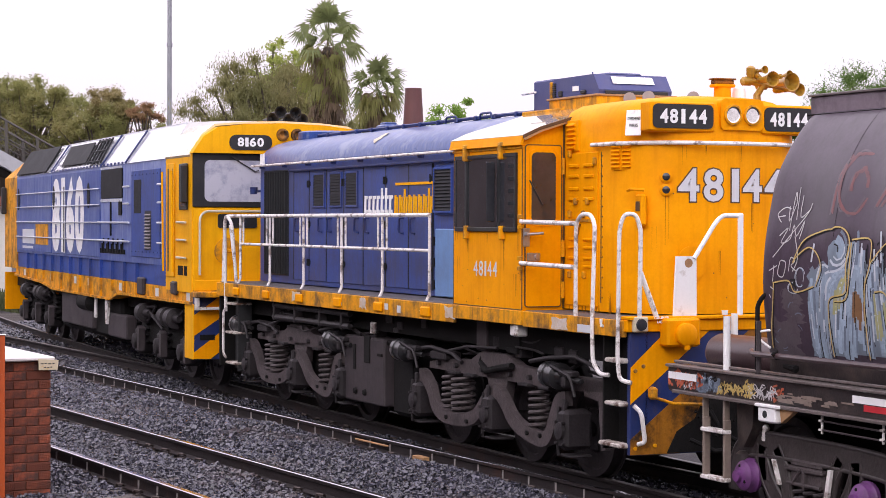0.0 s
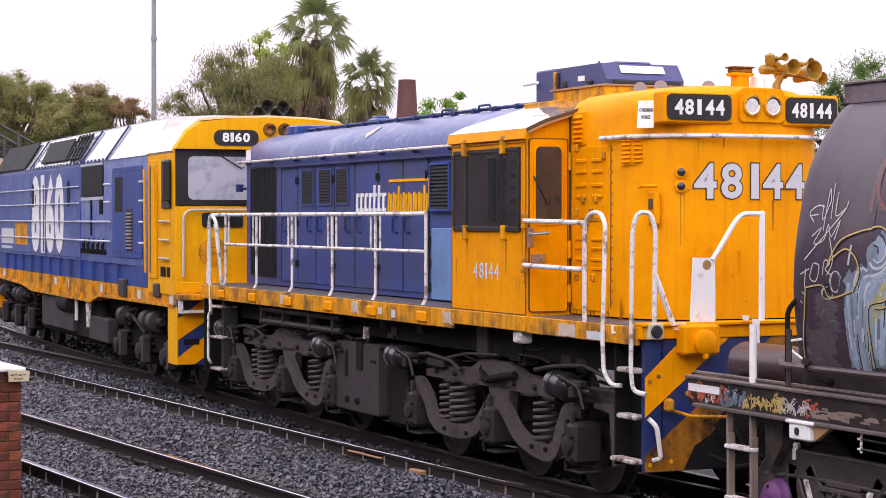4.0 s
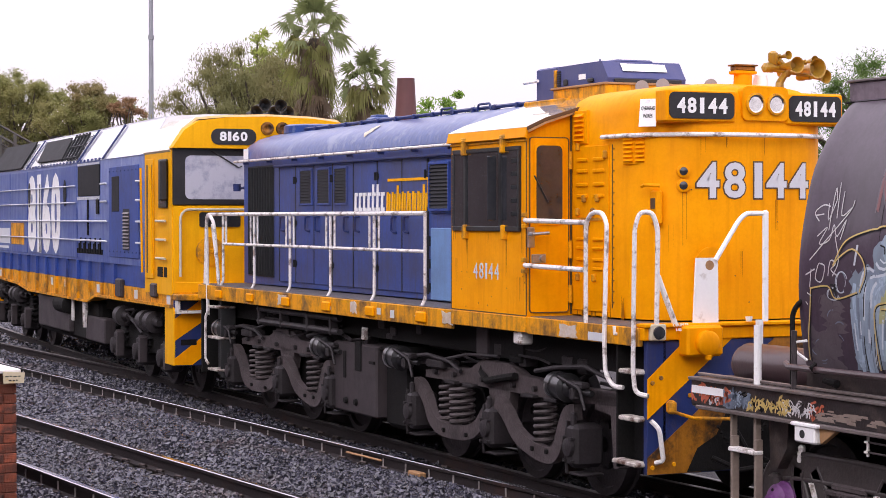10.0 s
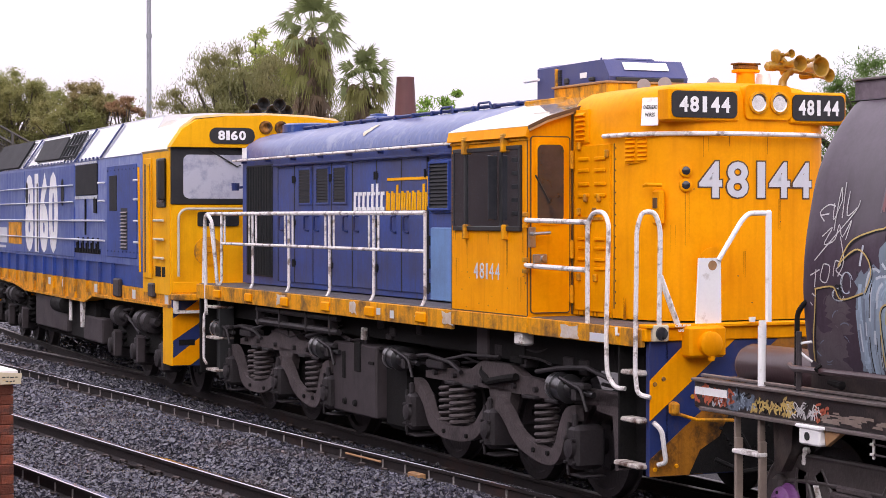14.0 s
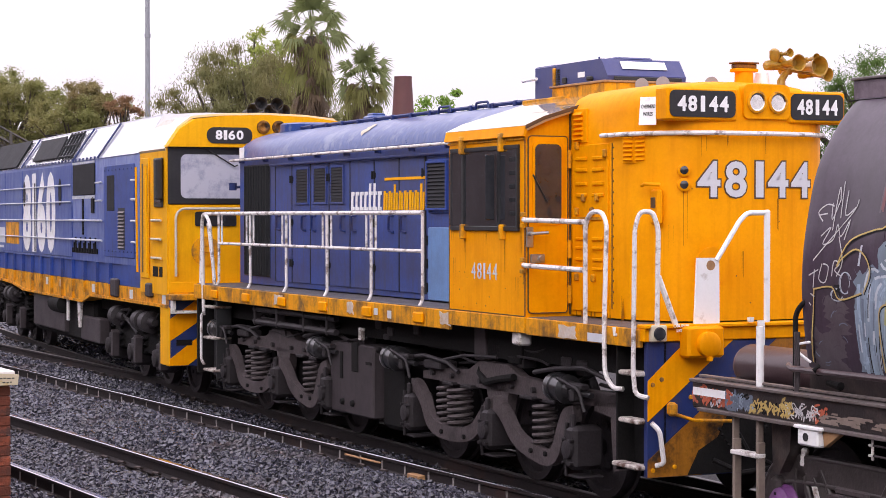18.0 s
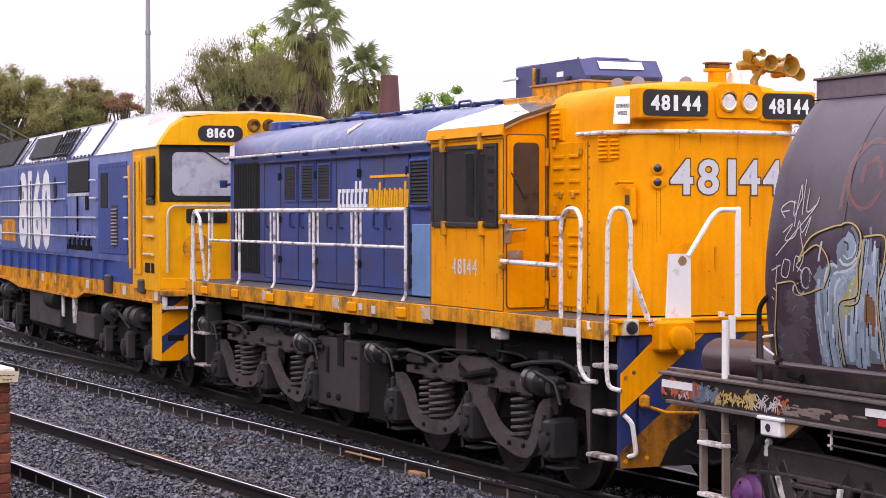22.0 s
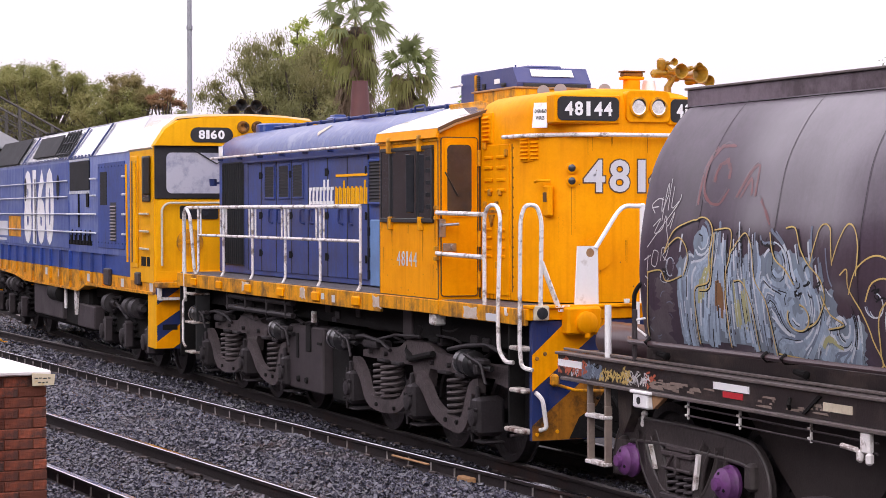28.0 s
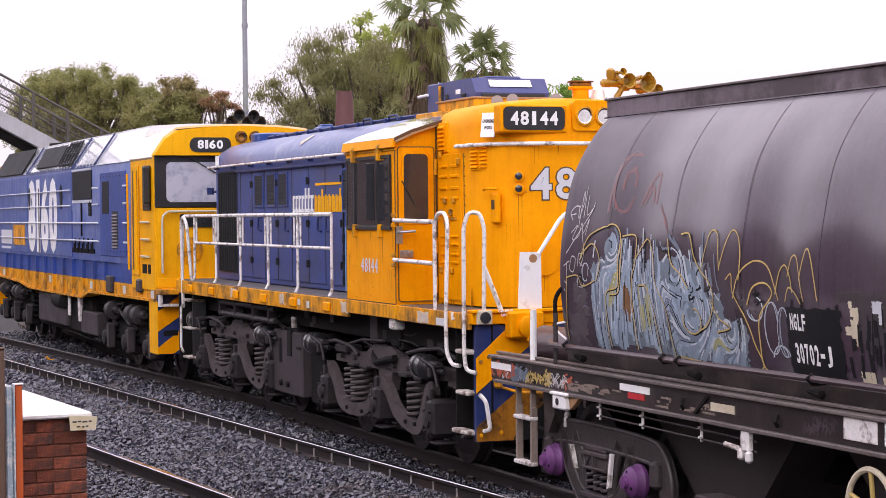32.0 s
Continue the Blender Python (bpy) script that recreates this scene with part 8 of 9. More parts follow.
def track(label, line, x_from, x_to, gauge_sides, sleeper_from, sleeper_to, anchors=True):
    """A track: rails, sleepers with clips. line(x) gives the near rail's y and the heading."""
    t = thing("track", label, "railway track", "railway tracks", "structure")
    for off in gauge_sides:
        pts = []
        n = int((x_to - x_from) / 1.5)
        for i in range(n + 1):
            x = x_from + (x_to - x_from) * i / n
            y, h = line(x)
            pts.append((x - math.sin(h) * off, y + math.cos(h) * off))
        rail_along(pts, "rail", t, RAIL_TOP if anchors and (off == 0 or x_to > 10) else RAIL_DULL)
    x, k = sleeper_from, 0
    while x < sleeper_to:
        y, h = line(x)
        place = Matrix.Translation((x, y, 0)) @ Matrix.Rotation(h, 4, "Z")
        ob = part("sleeper", SLEEPER_MESH, None, t)
        ob.matrix_local = place @ Matrix.Translation((0, 0.7175, 0))
        for off in gauge_sides:
            c = part("rail_clip", CLIP_MESH, None, t)
            c.matrix_local = place @ Matrix.Translation((0, off, 0))
            if anchors and off == 0:
                a = part("rail_anchor", ANCHOR_MESH, None, t)
                a.matrix_local = place @ Matrix.Translation((-0.18, off, 0))
        x += 0.52
        k += 1
    return t


def straight(x0, y0, slope):
    return lambda x: (y0 + (x - x0) * slope, math.atan(slope))


def curved(x):
    a = math.asin(KAPPA * (x - CIRCLE_X))
    return CIRCLE_Y + (1 - math.cos(a)) / KAPPA - 0.7175, a


track("platform side track with bright rail heads on ballast", straight(-18.72, 4.50, 0.0725), -70, 20, (0.0, 1.435), -46, -10)
middle = track("middle track with rusty rails and anchors on ballast", straight(-18.72, 8.07, 0.056), -70, 6, (0.0, 1.435), -50, -10)
track("track under the train curving through a turnout", curved, -75, 14, (0.0, 1.435), -55, -8, False)
s = Shape().box(-0.7, 0.15, -0.075, -0.045, -0.075, -0.055, 0.006)
joint = part("joint_bar", s, RUST_PLATE, middle, "bright rusty joint bar")
joint.matrix_local = Matrix.Translation((-19.1, 8.05, 0)) @ Matrix.Rotation(math.atan(0.056), 4, "Z")
joint = part("joint_block", Shape().box(-0.26, 0.0, -0.11, -0.03, -0.15, -0.08, 0.008), RUST_PLATE, middle, "pale rusty joint block")
joint.matrix_local = Matrix.Translation((-17.95, 8.10, 0)) @ Matrix.Rotation(math.atan(0.056), 4, "Z")


def ballast():
    """Loose stones over the track beds, denser near the camera."""
    rng = np.random.default_rng(4)
    corners = np.array([(x, y, z) for x in (-1, 1) for y in (-1, 1) for z in (-1, 1)], float)
    quads = np.array([(0, 1, 3, 2), (4, 6, 7, 5), (0, 4, 5, 1), (2, 3, 7, 6), (0, 2, 6, 4), (1, 5, 7, 3)])
    total_v, total_f = [], []
    for x0, x1, y0, y1, count, size in ((-24.5, -13.5, 2.2, 9.7, 92000, 0.0145), (-34, -24.5, 2.8, 10.3, 50000, 0.0185), (-50, -34, 3.0, 10.9, 26000, 0.028)):
        c = np.empty((count, 3))
        c[:, 0], c[:, 1] = rng.uniform(x0, x1, count), rng.uniform(y0, y1, count)
        bed = -0.165 + 0.035 * np.sin(c[:, 0] * 1.3 + c[:, 1]) * np.cos(c[:, 1] * 2.1)
        # the heap between the platform track and the middle track stands higher
        near = 5.94 + (c[:, 0] + 18.72) * 0.0725
        far = 8.07 + (c[:, 0] + 18.72) * 0.056
        t = np.clip((c[:, 1] - near) / (far - near), 0, 1)
        bed += 0.10 * np.sin(np.pi * t) * (t > 0) * (t < 1)
        c[:, 2] = bed + rng.uniform(-0.04, 0.03, count)
        # keep the rails' edges free
        for line in (near - 1.435, near, far, far + 1.435):
            d = np.abs(c[:, 1] - line)
            c[:, 2] -= np.where(d < 0.10, 0.06, 0.0)
        s = size * rng.uniform(0.55, 1.4, (count, 1, 1))
        stretch = rng.uniform(0.55, 1.55, (count, 1, 3)) * np.array((1.0, 1.0, 0.62))
        v = corners[None] * s * stretch * rng.uniform(0.55, 1.25, (count, 8, 3))
        a, b, g = rng.uniform(0, 2 * np.pi, count), rng.normal(0, 0.5, count), rng.normal(0, 0.5, count)
        ca, sa, cb, sb, cg, sg = np.cos(a), np.sin(a), np.cos(b), np.sin(b), np.cos(g), np.sin(g)
        rot = np.stack([np.stack([ca * cb, ca * sb * sg - sa * cg, ca * sb * cg + sa * sg], -1), np.stack([sa * cb, sa * sb * sg + ca * cg, sa * sb * cg - ca * sg], -1),
                        np.stack([-sb, cb * sg, cb * cg], -1)], 1)
        v = np.einsum("nij,nkj->nki", rot, v) + c[:, None]
        base = len(total_v) and sum(len(q) for q in total_v)
        total_v.append(v.reshape(-1, 3))
        total_f.append((quads[None] + 8 * np.arange(count)[:, None, None] + base).reshape(-1, 4))
    v, f = np.concatenate(total_v), np.concatenate(total_f)
    me = bpy.data.meshes.new("ballast")
    me.vertices.add(len(v))
    me.vertices.foreach_set("co", v.ravel())
    me.loops.add(f.size)
    me.loops.foreach_set("vertex_index", f.ravel())
    me.polygons.add(len(f))
    me.polygons.foreach_set("loop_start", np.arange(0, f.size, 4))
    me.update()
    me.validate()
    me.polygons.foreach_set("use_smooth", [False] * len(me.polygons))
    me.materials.append(STONES)
    tagged(new("ballast", me), "angular blue-grey crushed stone ballast, wet", "ballast", kind="stuff")


ballast()


# ---------------------------------------------------------------- brick pier and posts beside the platform track
def brick_parapet():
    pier = thing("brick_parapet", "weathered red brick parapet wall with a pale concrete cap", "wall")
    x0, x1, y0, y1 = -25.0, -17.22, 3.10, 3.78
    part("core", Shape().box(x0 + 0.012, x1 - 0.012, y0 + 0.012, y1 - 0.012, -0.3, 1.12), MORTAR, pier)
    long_mesh = Shape().box(0, 0.237, 0, 0.11, 0, 0.081, 0.005).mesh("brick", BRICK, 0)
    short_mesh = Shape().box(0, 0.115, 0, 0.11, 0, 0.081, 0.005).mesh("brick", BRICK, 0)
    z, row = -0.28, 0
    rnd = random.Random(3)
    while z < 1.035:
        # the end face looks along +x; of the long side only the first metre is laid brick by brick
        for face, length in ((0, y1 - y0), (1, 1.0)):
            p, k = 0.0, 0
            while p < length - 0.05:
                use_long = not (row % 2 and k == 0)
                w = 0.232 if use_long else 0.11
                if p + w > length + 0.001:
                    use_long, w = False, 0.11
                if p + w > length + 0.01:
                    break
                ob = part("brick", long_mesh if use_long else short_mesh, None, pier)
                if face == 0:
                    ob.matrix_local = Matrix.Translation((x1 + rnd.uniform(-0.003, 0.003), y1 - p - w, z)) @ Matrix.Rotation(radians(90 + rnd.uniform(-0.6, 0.6)), 4, "Z")
                else:
                    ob.matrix_local = Matrix.Translation((x1 - p - w - 0.11, y0, z))
                p += w + 0.011
                k += 1
        z += 0.087
        row += 1
    part("cap", Shape().box(x0 - 0.06, x1 + 0.06, y0 - 0.06, y1 + 0.03, 1.12, 1.158, 0.010), CONCRETE, pier, "wet pale concrete cap")
    part("cap_sign", Shape().prism([(y1 - 0.13, 1.035), (y1 + 0.05, 1.035), (y1 + 0.06, 1.125), (y1 - 0.135, 1.14)], "x", x1 + 0.062, x1 + 0.075), SIGN, pier, "stained yellowish sign under the cap")
    for dy, z, w in ((-0.06, 1.09, 0.03), (-0.022, 1.092, 0.022), (0.01, 1.088, 0.035), (0.055, 1.09, 0.02), (-0.03, 1.055, 0.025), (0.005, 1.053, 0.02), (0.034, 1.056, 0.018)):
        part("sign_mark", Shape().box(x1 + 0.075, x1 + 0.0765, y1 + dy - 0.055, y1 + dy + w - 0.055, z, z + 0.010), SURROUND, pier, "unreadable handwriting")
    # it runs parallel to the rails
    pier.matrix_world = Matrix.Translation((x1, y1, 0)) @ Matrix.Rotation(radians(3.2), 4, "Z") @ Matrix.Translation((-x1, -y1, 0))
    return pier


brick_parapet()
post = thing("fence_post", "red oxide steel post with flaking paint", "post")
part("shaft", Shape().box(-16.98, -16.93, 3.238, 3.29, -0.26, 1.385, 0.006), POST_RED, post)
part("top", Shape().box(-16.99, -16.92, 3.228, 3.30, 1.385, 1.395, 0.004), WHITE_WORN, post)
post = thing("fence_post", "flaking grey steel post beside the red post", "post")
part("shaft", Shape().box(-16.98, -16.93, 3.175, 3.226, -0.26, 1.385, 0.01), POST_GREY, post)
part("edge_flange", Shape().box(-17.0, -16.91, 3.226, 3.236, -0.26, 1.385), POST_GREY, post)
post = thing("timber_post", "brown timber post beside the steel posts", "post")
part("shaft", Shape().box(-16.98, -16.9, 3.07, 3.17, -0.26, 1.63, 0.012), POST_BROWN, post)
part("top", Shape().box(-16.985, -16.895, 3.065, 3.175, 1.63, 1.645, 0.005), POST_BROWN, post)
marker = thing("track_marker", "small yellow track marker between the rails", "marker")
part("stem", Shape().tube([(-40.3, 7.93, -0.26), (-40.3, 7.93, -0.14), (-40.3, 7.84, -0.06)], 0.022, 6), YELLOW_DIRTY, marker)
part("arm", Shape().tube([(-40.3, 7.93, -0.13), (-40.3, 8.08, -0.15)], 0.025, 6), YELLOW_DIRTY, marker)


# ---------------------------------------------------------------- the platform side, behind the camera
# unseen platform, added with the wall to darken the train's lower parts
platform = thing("platform", "unseen asphalt station platform with a concrete edge", "platform", kind="structure")
part("surface", Shape().box(-4.0, 60, -9.0, 2.1, 0.85, 0.95), PAVING, platform)
part("edge_coping", Shape().box(-4.0, 60, 2.1, 2.5, 0.86, 0.955, 0.01), PAVING, platform)
part("edge_wall", Shape().box(-3.95, 60, 2.1, 2.4, -0.26, 0.86).box(-3.95, -3.7, -9.0, 2.1, -0.26, 0.85), WALL_BRICK, platform)
# never in view: blocks sky light and gives the train a dark reflection
tagged(new("wall_station", Shape().box(-140, 60, -9.6, -9.0, -0.26, 7.2).mesh("wall_station", WALL_BRICK, 0)), "unseen dark brick wall, added to block low sky light", "wall", kind="structure")

# ---------------------------------------------------------------- trees
def leaf_cloud(centres, sizes, count, leaf, rng, droop=0.0, narrow=0.5):
    """Many small leaves scattered through blobs: one mesh of loose quads."""
    k = rng.integers(0, len(centres), count)
    d = rng.normal(size=(count, 3))
    d /= np.linalg.norm(d, axis=1)[:, None]
    r = np.minimum(np.abs(rng.normal(0, 0.58, (count, 1))), rng.uniform(0.85, 1.15, (count, 1)))
    c = np.array(centres)[k] + d * r * np.array(sizes)[k]
    u = rng.normal(size=(count, 3))
    u[:, 2] -= droop * 3
    u /= np.linalg.norm(u, axis=1)[:, None]
    w = np.cross(u, rng.normal(size=(count, 3)))
    w /= np.linalg.norm(w, axis=1)[:, None]
    ln = leaf * rng.uniform(0.6, 1.4, (count, 1))
    a, b = u * ln, w * ln * narrow
    v = np.stack([c - a, c + b * 0.6, c + a, c - b * 0.6], 1).reshape(-1, 3)
    return v


def quads_mesh(name, v, mat):
    me = bpy.data.meshes.new(name)
    n = len(v) // 4
    me.vertices.add(len(v))
    me.vertices.foreach_set("co", v.ravel())
    me.loops.add(4 * n)
    me.loops.foreach_set("vertex_index", np.arange(4 * n))
    me.polygons.add(n)
    me.polygons.foreach_set("loop_start", np.arange(0, 4 * n, 4))
    me.update()
    me.materials.append(mat)
    return me


def limbs(base, blobs, rng, r=0.2, fork=0.4):
    s = Shape()
    top = Vector(base) + Vector((0, 0, fork * (max(b[2] for b in blobs) - base[2])))
    s.tube([base, (Vector(base) + top) / 2 + Vector((0.1, 0.12, 0)), top], r, 8)
    n = len(s.v)
    for b in blobs[::2]:
        p, q = top, Vector(b)
        mid = (p + q) / 2 + Vector((rng.uniform(-0.3, 0.3), rng.uniform(-0.3, 0.3), rng.uniform(0.0, 0.4)))
        s.rod(p, mid, r * 0.55, r * 0.35, 6).rod(mid, q, r * 0.35, r * 0.08, 6)
    return s


def broad_tree(name, label, base, centre, radii, blobs, blob, count, leaf, mat, seed, droop=0.0, narrow=0.5):
    """A tree with a forked trunk and a crown of leaf clumps, thinner at the edge."""
    rng = np.random.default_rng(seed)
    tree = thing(name, label, "tree")
    cs, ss = [], []
    while len(cs) < blobs:
        p = rng.uniform(-1, 1, 3)
        if 0.25 < np.linalg.norm(p) < 1:
            q = np.array(centre) + p * np.array(radii)
            if q[2] > base[2] + 0.6:
                cs.append(q)
                ss.append(np.array((1, 1, 0.75)) * blob * rng.uniform(0.55, 1.25))
    part("trunk", limbs(base, [tuple(c) for c in cs], rng, 0.16 + 0.02 * radii[2]), BARK, tree)
    v = leaf_cloud(cs, ss, count, leaf, rng, droop, narrow)
    part("crown", quads_mesh("crown", v, mat), None, tree)
    if droop:
        k = rng.integers(0, len(cs), 420)
        pts = []
        for i in k:
            a = rng.uniform(0, 2 * math.pi)
            p = cs[i] + ss[i] * np.array((math.cos(a), math.sin(a), rng.uniform(-0.3, 0.8)))
            ln = rng.uniform(0.4, 1.3)
            m = int(ln / 0.055)
            t = np.linspace(0, 1, m)
            pts.append(p + np.stack([0.15 * t * math.cos(a), 0.15 * t * math.sin(a), -ln * t], 1))
        c = np.concatenate(pts)
        n = len(c)
        u = rng.normal(size=(n, 3)) * 0.6
        u[:, 2] -= 0.8
        u /= np.linalg.norm(u, axis=1)[:, None]
        w = np.cross(u, rng.normal(size=(n, 3)))
        w /= np.linalg.norm(w, axis=1)[:, None]
        a, b = u * leaf * 0.8, w * leaf * 0.28
        part("hanging_foliage", quads_mesh("hanging_foliage", np.stack([c - a, c + b, c + a, c - b], 1).reshape(-1, 3), mat), None, tree)
    return tree


def palm(label, x, y, z, reach, seed):
    """A fan palm: trunk, green fans above, a skirt of dry fans below."""
    rng = np.random.default_rng(seed)
    tree = thing("fan_palm", label, "palm tree", "fan palms")
    s = Shape().tube([(x, y, -0.26), (x + 0.05, y, z * 0.5), (x, y, z - 0.25)], 0.10, 10)
    part("trunk", s, BARK, tree)

    def fans(count, lo, hi, stem, size, mat, name, low=0.0, sag=0.28):
        """Fans on stalks, rising between two angles; low: how far down the trunk they may start."""
        v = []
        for i in range(count):
            a, e = 2 * math.pi * (i * 0.618 + rng.uniform(-0.06, 0.06)), radians(rng.uniform(lo, hi))
            d = np.array((math.cos(a) * math.cos(e), math.sin(a) * math.cos(e), math.sin(e)))
            side = np.cross(d, (0, 0, 1.0))
            side /= max(1e-6, np.linalg.norm(side))
            up = np.cross(side, d)
            roll = rng.uniform(-1.2, 1.2)
            side, up = side * math.cos(roll) + up * math.sin(roll), up * math.cos(roll) - side * math.sin(roll)
            o = np.array((x, y, z - rng.uniform(0, low)))
            k = stem * rng.uniform(0.75, 1.2)
            tip = o + d * k - np.array((0, 0, 0.08 * k))
            w = side * 0.009
            v += [o - w, o + w, tip + w, tip - w]
            n = 19
            for j in range(n):
                t = radians(-100 + 200 * j / (n - 1))
                r = size * (0.66 + 0.34 * math.cos(t)) * rng.uniform(0.82, 1.12)
                q = d * math.cos(t) + side * math.sin(t)
                drop = np.array((0, 0, -sag * r * rng.uniform(0.4, 1.4)))
                cross = (side * math.cos(t) - d * math.sin(t)) * r * 0.062
                lift = up * r * 0.12
                v += [tip, tip + q * r * 0.5 + cross + lift, tip + q * r + drop, tip + q * r * 0.5 - cross + lift]
        part(name, quads_mesh(name, np.array(v), mat), None, tree)

    fans(17, 25, 88, reach * 0.54, reach * 0.42, LEAF_PALM, "green_fronds", 0.15 * reach, 0.25)
    fans(16, -25, 35, reach * 0.52, reach * 0.40, LEAF_PALM, "side_fronds", 0.25 * reach, 0.5)
    fans(7, -60, -15, reach * 0.40, reach * 0.38, LEAF_PALM_OLD, "hanging_fronds", 0.5 * reach, 0.8)
    fans(26, -70, -20, reach * 0.42, reach * 0.36, LEAF_PALM_OLD, "ageing_fronds", 0.9 * reach, 0.9)
    fans(120, -82, -30, reach * 0.26, reach * 0.32, LEAF_DEAD, "dry_skirt", 2.3 * reach, 0.8)
    return tree


LEAF_BRONZE = leaf_material("bronze_gum_leaves", (0.33, 0.29, 0.12), (0.40, 0.27, 0.15))
LEAF_RUSSET = leaf_material("reddish_gum_leaves", (0.40, 0.23, 0.13), (0.36, 0.30, 0.11))
broad_tree("gum_tree", "broad olive-green gum tree behind the railway", (-72.12, 15.67, -0.26), (-72.12, 15.67, 6.18), (2.0, 2.55, 1.66), 210, 0.46, 115000, 0.052, LEAF_OLIVE, 1)
broad_tree("gum_tree", "dense olive gum tree at the line's edge", (-74.67, 14.91, -0.26), (-74.67, 14.71, 6.08), (1.8, 1.8, 1.7), 80, 0.42, 44000, 0.066, LEAF_OLIVE, 2)
broad_tree("gum_tree", "brownish gum tree with gaps in its crown", (-68.87, 17.97, -0.26), (-68.87, 17.77, 6.32), (1.1, 1.12, 1.12), 70, 0.30, 28000, 0.05, LEAF_BRONZE, 3)
broad_tree("gum_tree", "low olive gum tree under the taller ones", (-68.26, 18.07, -0.26), (-68.26, 17.87, 5.86), (0.9, 2.2, 0.80), 70, 0.34, 30000, 0.05, LEAF_OLIVE, 13)
broad_tree("gum_tree", "low reddish gum tree beside the taller ones", (-67.31, 18.97, -0.26), (-67.31, 18.77, 6.21), (0.6, 0.72, 0.42), 20, 0.19, 5200, 0.05, LEAF_RUSSET, 4)
broad_tree("gum_tree", "distant olive gum tree", (-76, 8.6, -0.26), (-76, 8.6, 4.2), (2.5, 2.8, 2.6), 36, 0.85, 18000, 0.11, LEAF_OLIVE, 5)
broad_tree("pepper_tree", "grey-green pepper tree with drooping foliage", (-41.00, 14.48, -0.26), (-41.00, 14.28, 4.09), (1.85, 2.25, 2.1), 260, 0.42, 190000, 0.040, LEAF_WILLOW, 6,
           0.7, 0.32)
broad_tree("lime_tree", "tall lime-green tree in young leaf", (-41.42, 14.90, -0.26), (-41.42, 14.70, 5.60), (0.85, 0.74, 1.1), 36, 0.22, 6500, 0.055, LEAF_LIME, 7)
broad_tree("garden_tree", "bright green garden tree top", (-43.70, 20.35, -0.26), (-43.70, 20.15, 4.77), (0.8, 0.86, 0.86), 30, 0.24, 7000, 0.06, LEAF_GREEN, 8)
broad_tree("garden_tree", "dark shrubby tree below the palms", (-37.82, 14.34, -0.26), (-37.82, 14.14, 3.27), (1.05, 1.26, 1.55), 36, 0.42, 18000, 0.055, LEAF_WILLOW, 9)
broad_tree("cypress_hedge", "dense deep green cypress foliage", (-22.42, 17.91, -0.26), (-22.42, 17.71, 3.06), (0.9, 2.3, 1.85), 260, 0.34, 190000, 0.030, LEAF_HEDGE, 10, -0.2, 0.3)
palm("tall fan palm with a skirt of dry brown fronds", -36.96, 14.15, 6.32, 0.98, 11)
palm("shorter fan palm with hanging dry fronds", -35.59, 14.69, 5.20, 0.80, 12)

# ---------------------------------------------------------------- mast, footbridge stair, house
mast = thing("light_mast", "tall slender grey light mast", "mast")
part("pole", Shape().rod((-54.4, 15.88, -0.26), (-54.4, 15.88, 14.0), 0.085, 0.05, 12), GALV, mast)
part("collar", Shape().rod((-54.4, 15.88, 7.55), (-54.4, 15.88, 7.66), 0.085, n=12).rod((-54.4, 15.88, 5.3), (-54.4, 15.88, 5.38), 0.09, n=12), GALV, mast)


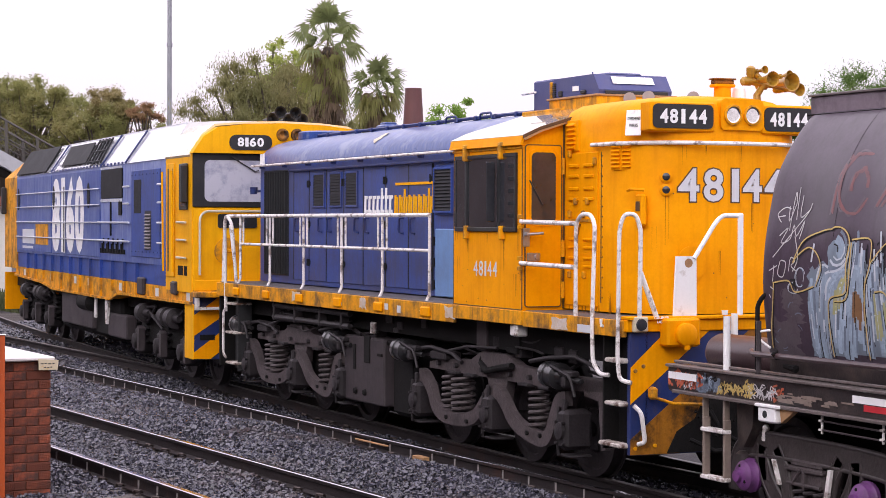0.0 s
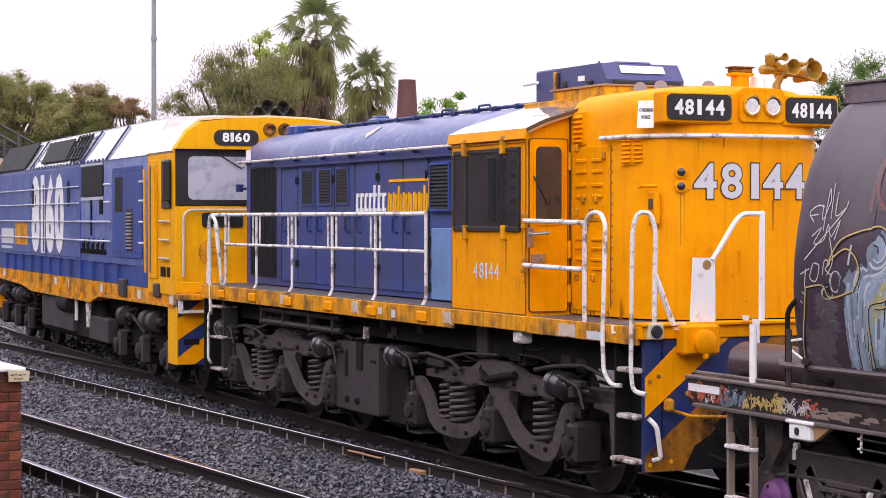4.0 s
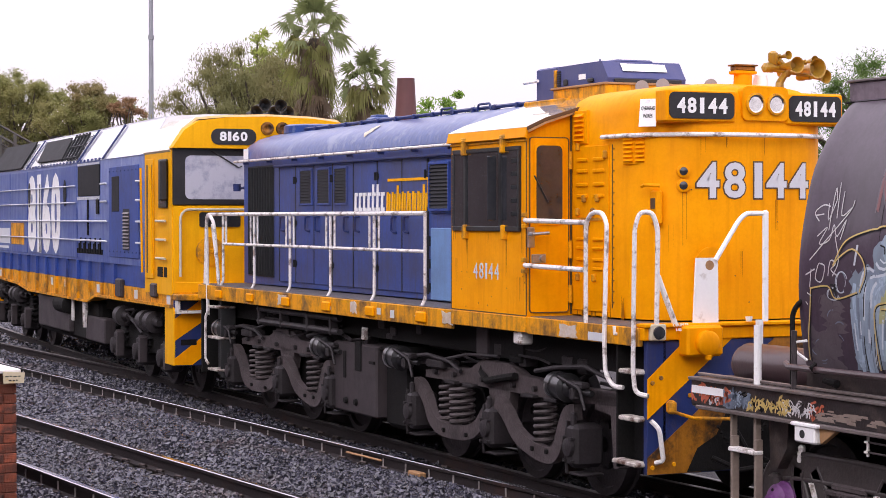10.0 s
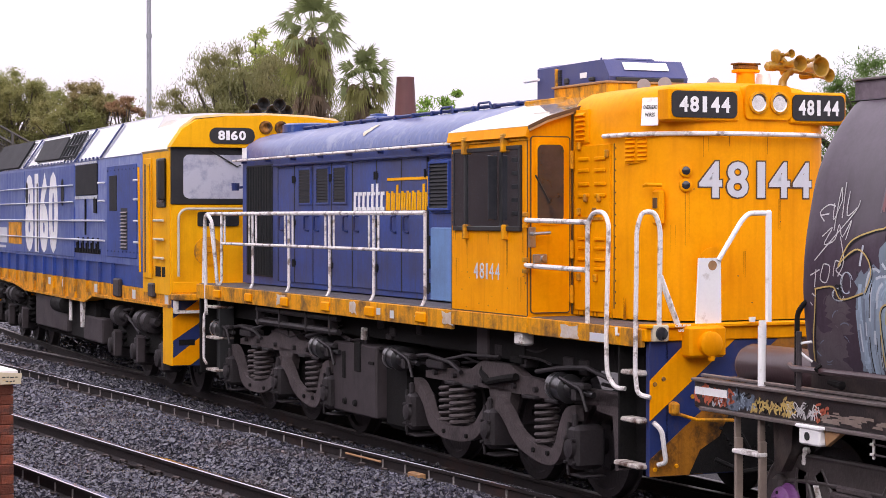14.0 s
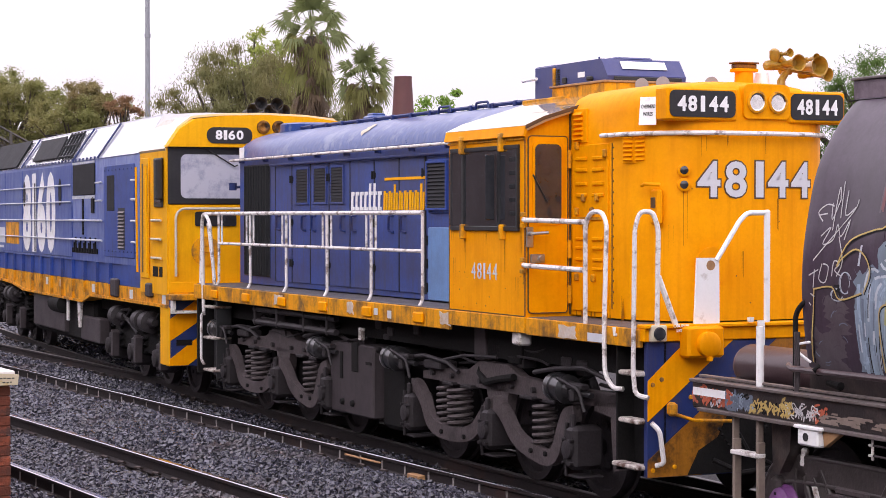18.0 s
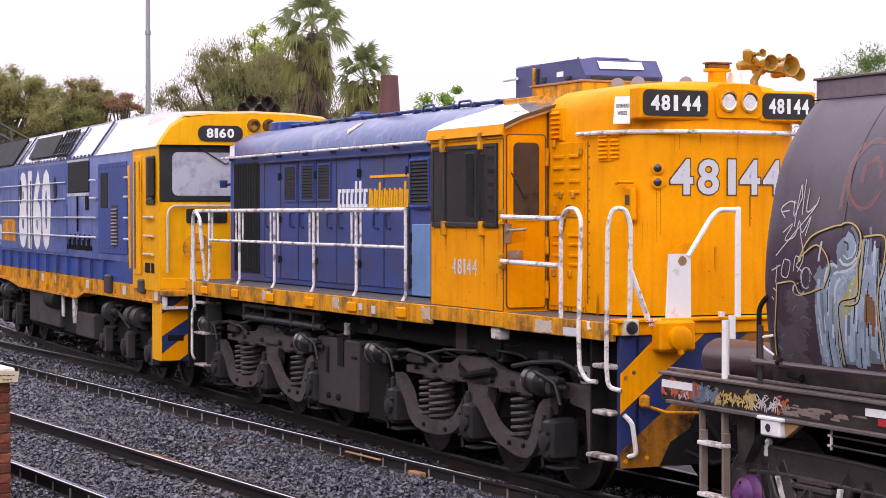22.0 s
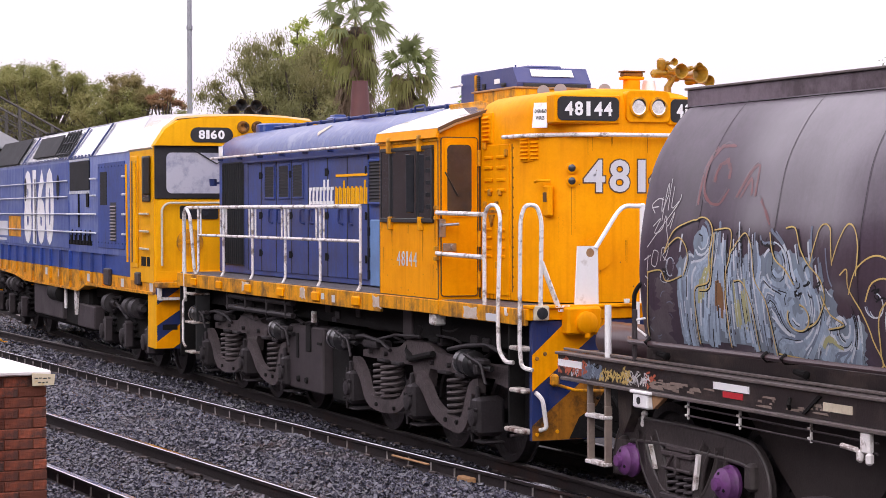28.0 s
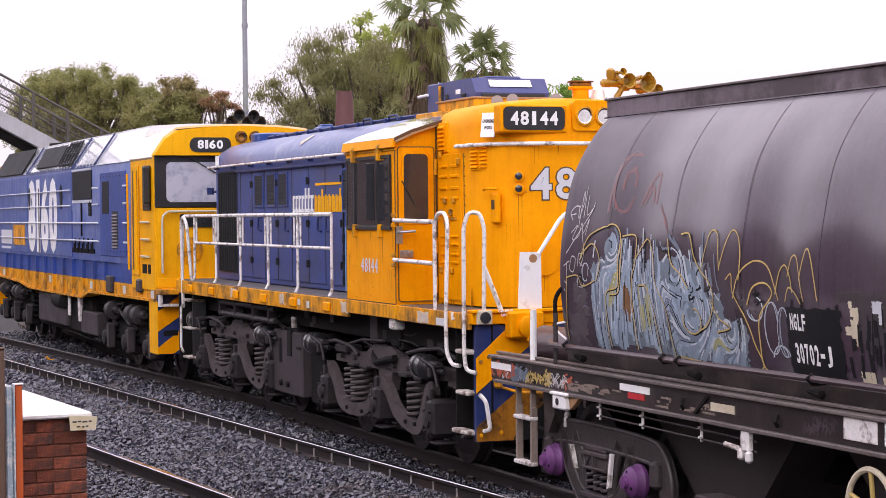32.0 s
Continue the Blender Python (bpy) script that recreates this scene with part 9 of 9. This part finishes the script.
def footbridge_stair():
    stair = thing("footbridge_stair", "dark steel footbridge stair with mesh balustrade", "footbridge")
    k = -0.537

    def z_at(y):
        return 5.06 + (y - 9.49) * k

    ya, yb = 4.0, 17.6
    for x in (-55.0, -53.2):
        part("stringer", Shape().prism([(ya, z_at(ya)), (yb, z_at(yb)), (yb, z_at(yb) - 0.42), (ya, z_at(ya) - 0.42)], "x", x - 0.05, x + 0.05), BRIDGE_PALE, stair, "pale grey stair stringer")
        for h, r in ((0.90, 0.035), (0.60, 0.022), (0.42, 0.018)):
            part("rail", Shape().tube([(x, ya, z_at(ya) + h), (x, yb, z_at(yb) + h)], r, 6), BRIDGE_DARK, stair)
        y, i = ya, 0
        while y < yb:
            part("baluster_post", Shape().box(x - 0.035, x + 0.035, y - 0.035, y + 0.035, z_at(y) - 0.1, z_at(y) + 0.9), BRIDGE_DARK, stair)
            y += 0.86
        s = Shape()
        y = ya
        while y < yb - 1.0:
            s.tube([(x, y, z_at(y) + 0.02), (x, y + 0.4, z_at(y + 0.4) + 0.85)], 0.006, 4).tube([(x, y + 0.4, z_at(y + 0.4) + 0.02), (x, y, z_at(y) + 0.85)], 0.006, 4)
            y += 0.12
        part("wire_mesh", s, BRIDGE_DARK, stair, "fine wire mesh infill")
    n = 40
    for i in range(n):
        y = ya + (yb - ya) * i / n
        part("tread", Shape().box(-54.95, -53.25, y, y + 0.3, z_at(y) - 0.16, z_at(y) - 0.11), BRIDGE_DARK, stair)
    part("soffit", Shape().prism([(ya, z_at(ya) - 0.5), (yb, z_at(yb) - 0.5), (yb, z_at(yb) - 0.44), (ya, z_at(ya) - 0.44)], "x", -54.9, -53.3), UNDER, stair)
    for y in (5.0, 13.0):
        part("trestle", Shape().box(-54.9, -54.7, y, y + 0.2, -0.26, z_at(y) - 0.4).box(-53.5, -53.3, y, y + 0.2, -0.26, z_at(y) - 0.4), BRIDGE_DARK, stair)
    return stair


footbridge_stair()


def house():
    h = thing("house", "small cream house with a terracotta roof beyond the tracks", "house")
    part("wall", Shape().box(-72, -66.5, 8.0, 13.85, -0.26, 3.0, 0.02), WALL_WHITE, h)
    part("roof", Shape().prism([(7.6, 2.95), (14.2, 2.95), (10.9, 4.3)], "x", -72.4, -66.1), ROOF_RED, h)
    part("gutter", Shape().box(-72.4, -66.1, 14.15, 14.25, 2.88, 3.0), WHITE, h)
    w = part("window", Shape().box(-66.52, -66.46, 10.0, 11.4, 1.0, 2.3, 0.01), WHITE, h)
    part("pane", Shape().box(-66.47, -66.45, 10.08, 11.32, 1.08, 2.22), GLASS, w)
    return h


house()
rng = np.random.default_rng(9)
n = 9000
c = np.stack([rng.uniform(-66, -52, n), rng.uniform(11.5, 15.0, n), np.full(n, -0.2)], 1)
h = np.stack([rng.normal(0, 0.05, n), rng.normal(0, 0.05, n), rng.uniform(0.1, 0.4, n)], 1)
w = np.stack([rng.normal(0, 0.02, n), rng.normal(0, 0.02, n), np.zeros(n)], 1)
tagged(new("grass", quads_mesh("grass", np.stack([c - w, c + w, c + h + w * 0.2, c + h - w * 0.2], 1).reshape(-1, 3), GRASS)), "rough green grass beside the line", "grass",
       kind="stuff")

# ---------------------------------------------------------------- the train
near_loco = branch_locomotive()
far_loco = main_locomotive()
wagon = hopper_wagon()


def motions():
    for vehicle, start in ((near_loco, on_curve(-1.54)), (far_loco, on_curve(-20.5)), (wagon, (-12.14, 8.95, 0.0))):
        # the hindmost locomotive meets a gentle counter-bend as it rolls back
        bend = 3.2 if vehicle is far_loco else 0.0
        walk(vehicle, [(t, rolled(*start, s) @ pose(13.3, 0, 0, 0, 0, bend * max(0.0, -s - 0.5) / 6.1) @ pose(-13.3, 0, 0)) for t, s in ROLL])
    for wheel, x, r in WHEELS:
        walk(wheel, [(t, pose(x, 0, r, 0, math.degrees(s / r), 0)) for t, s in ROLL])


motions()
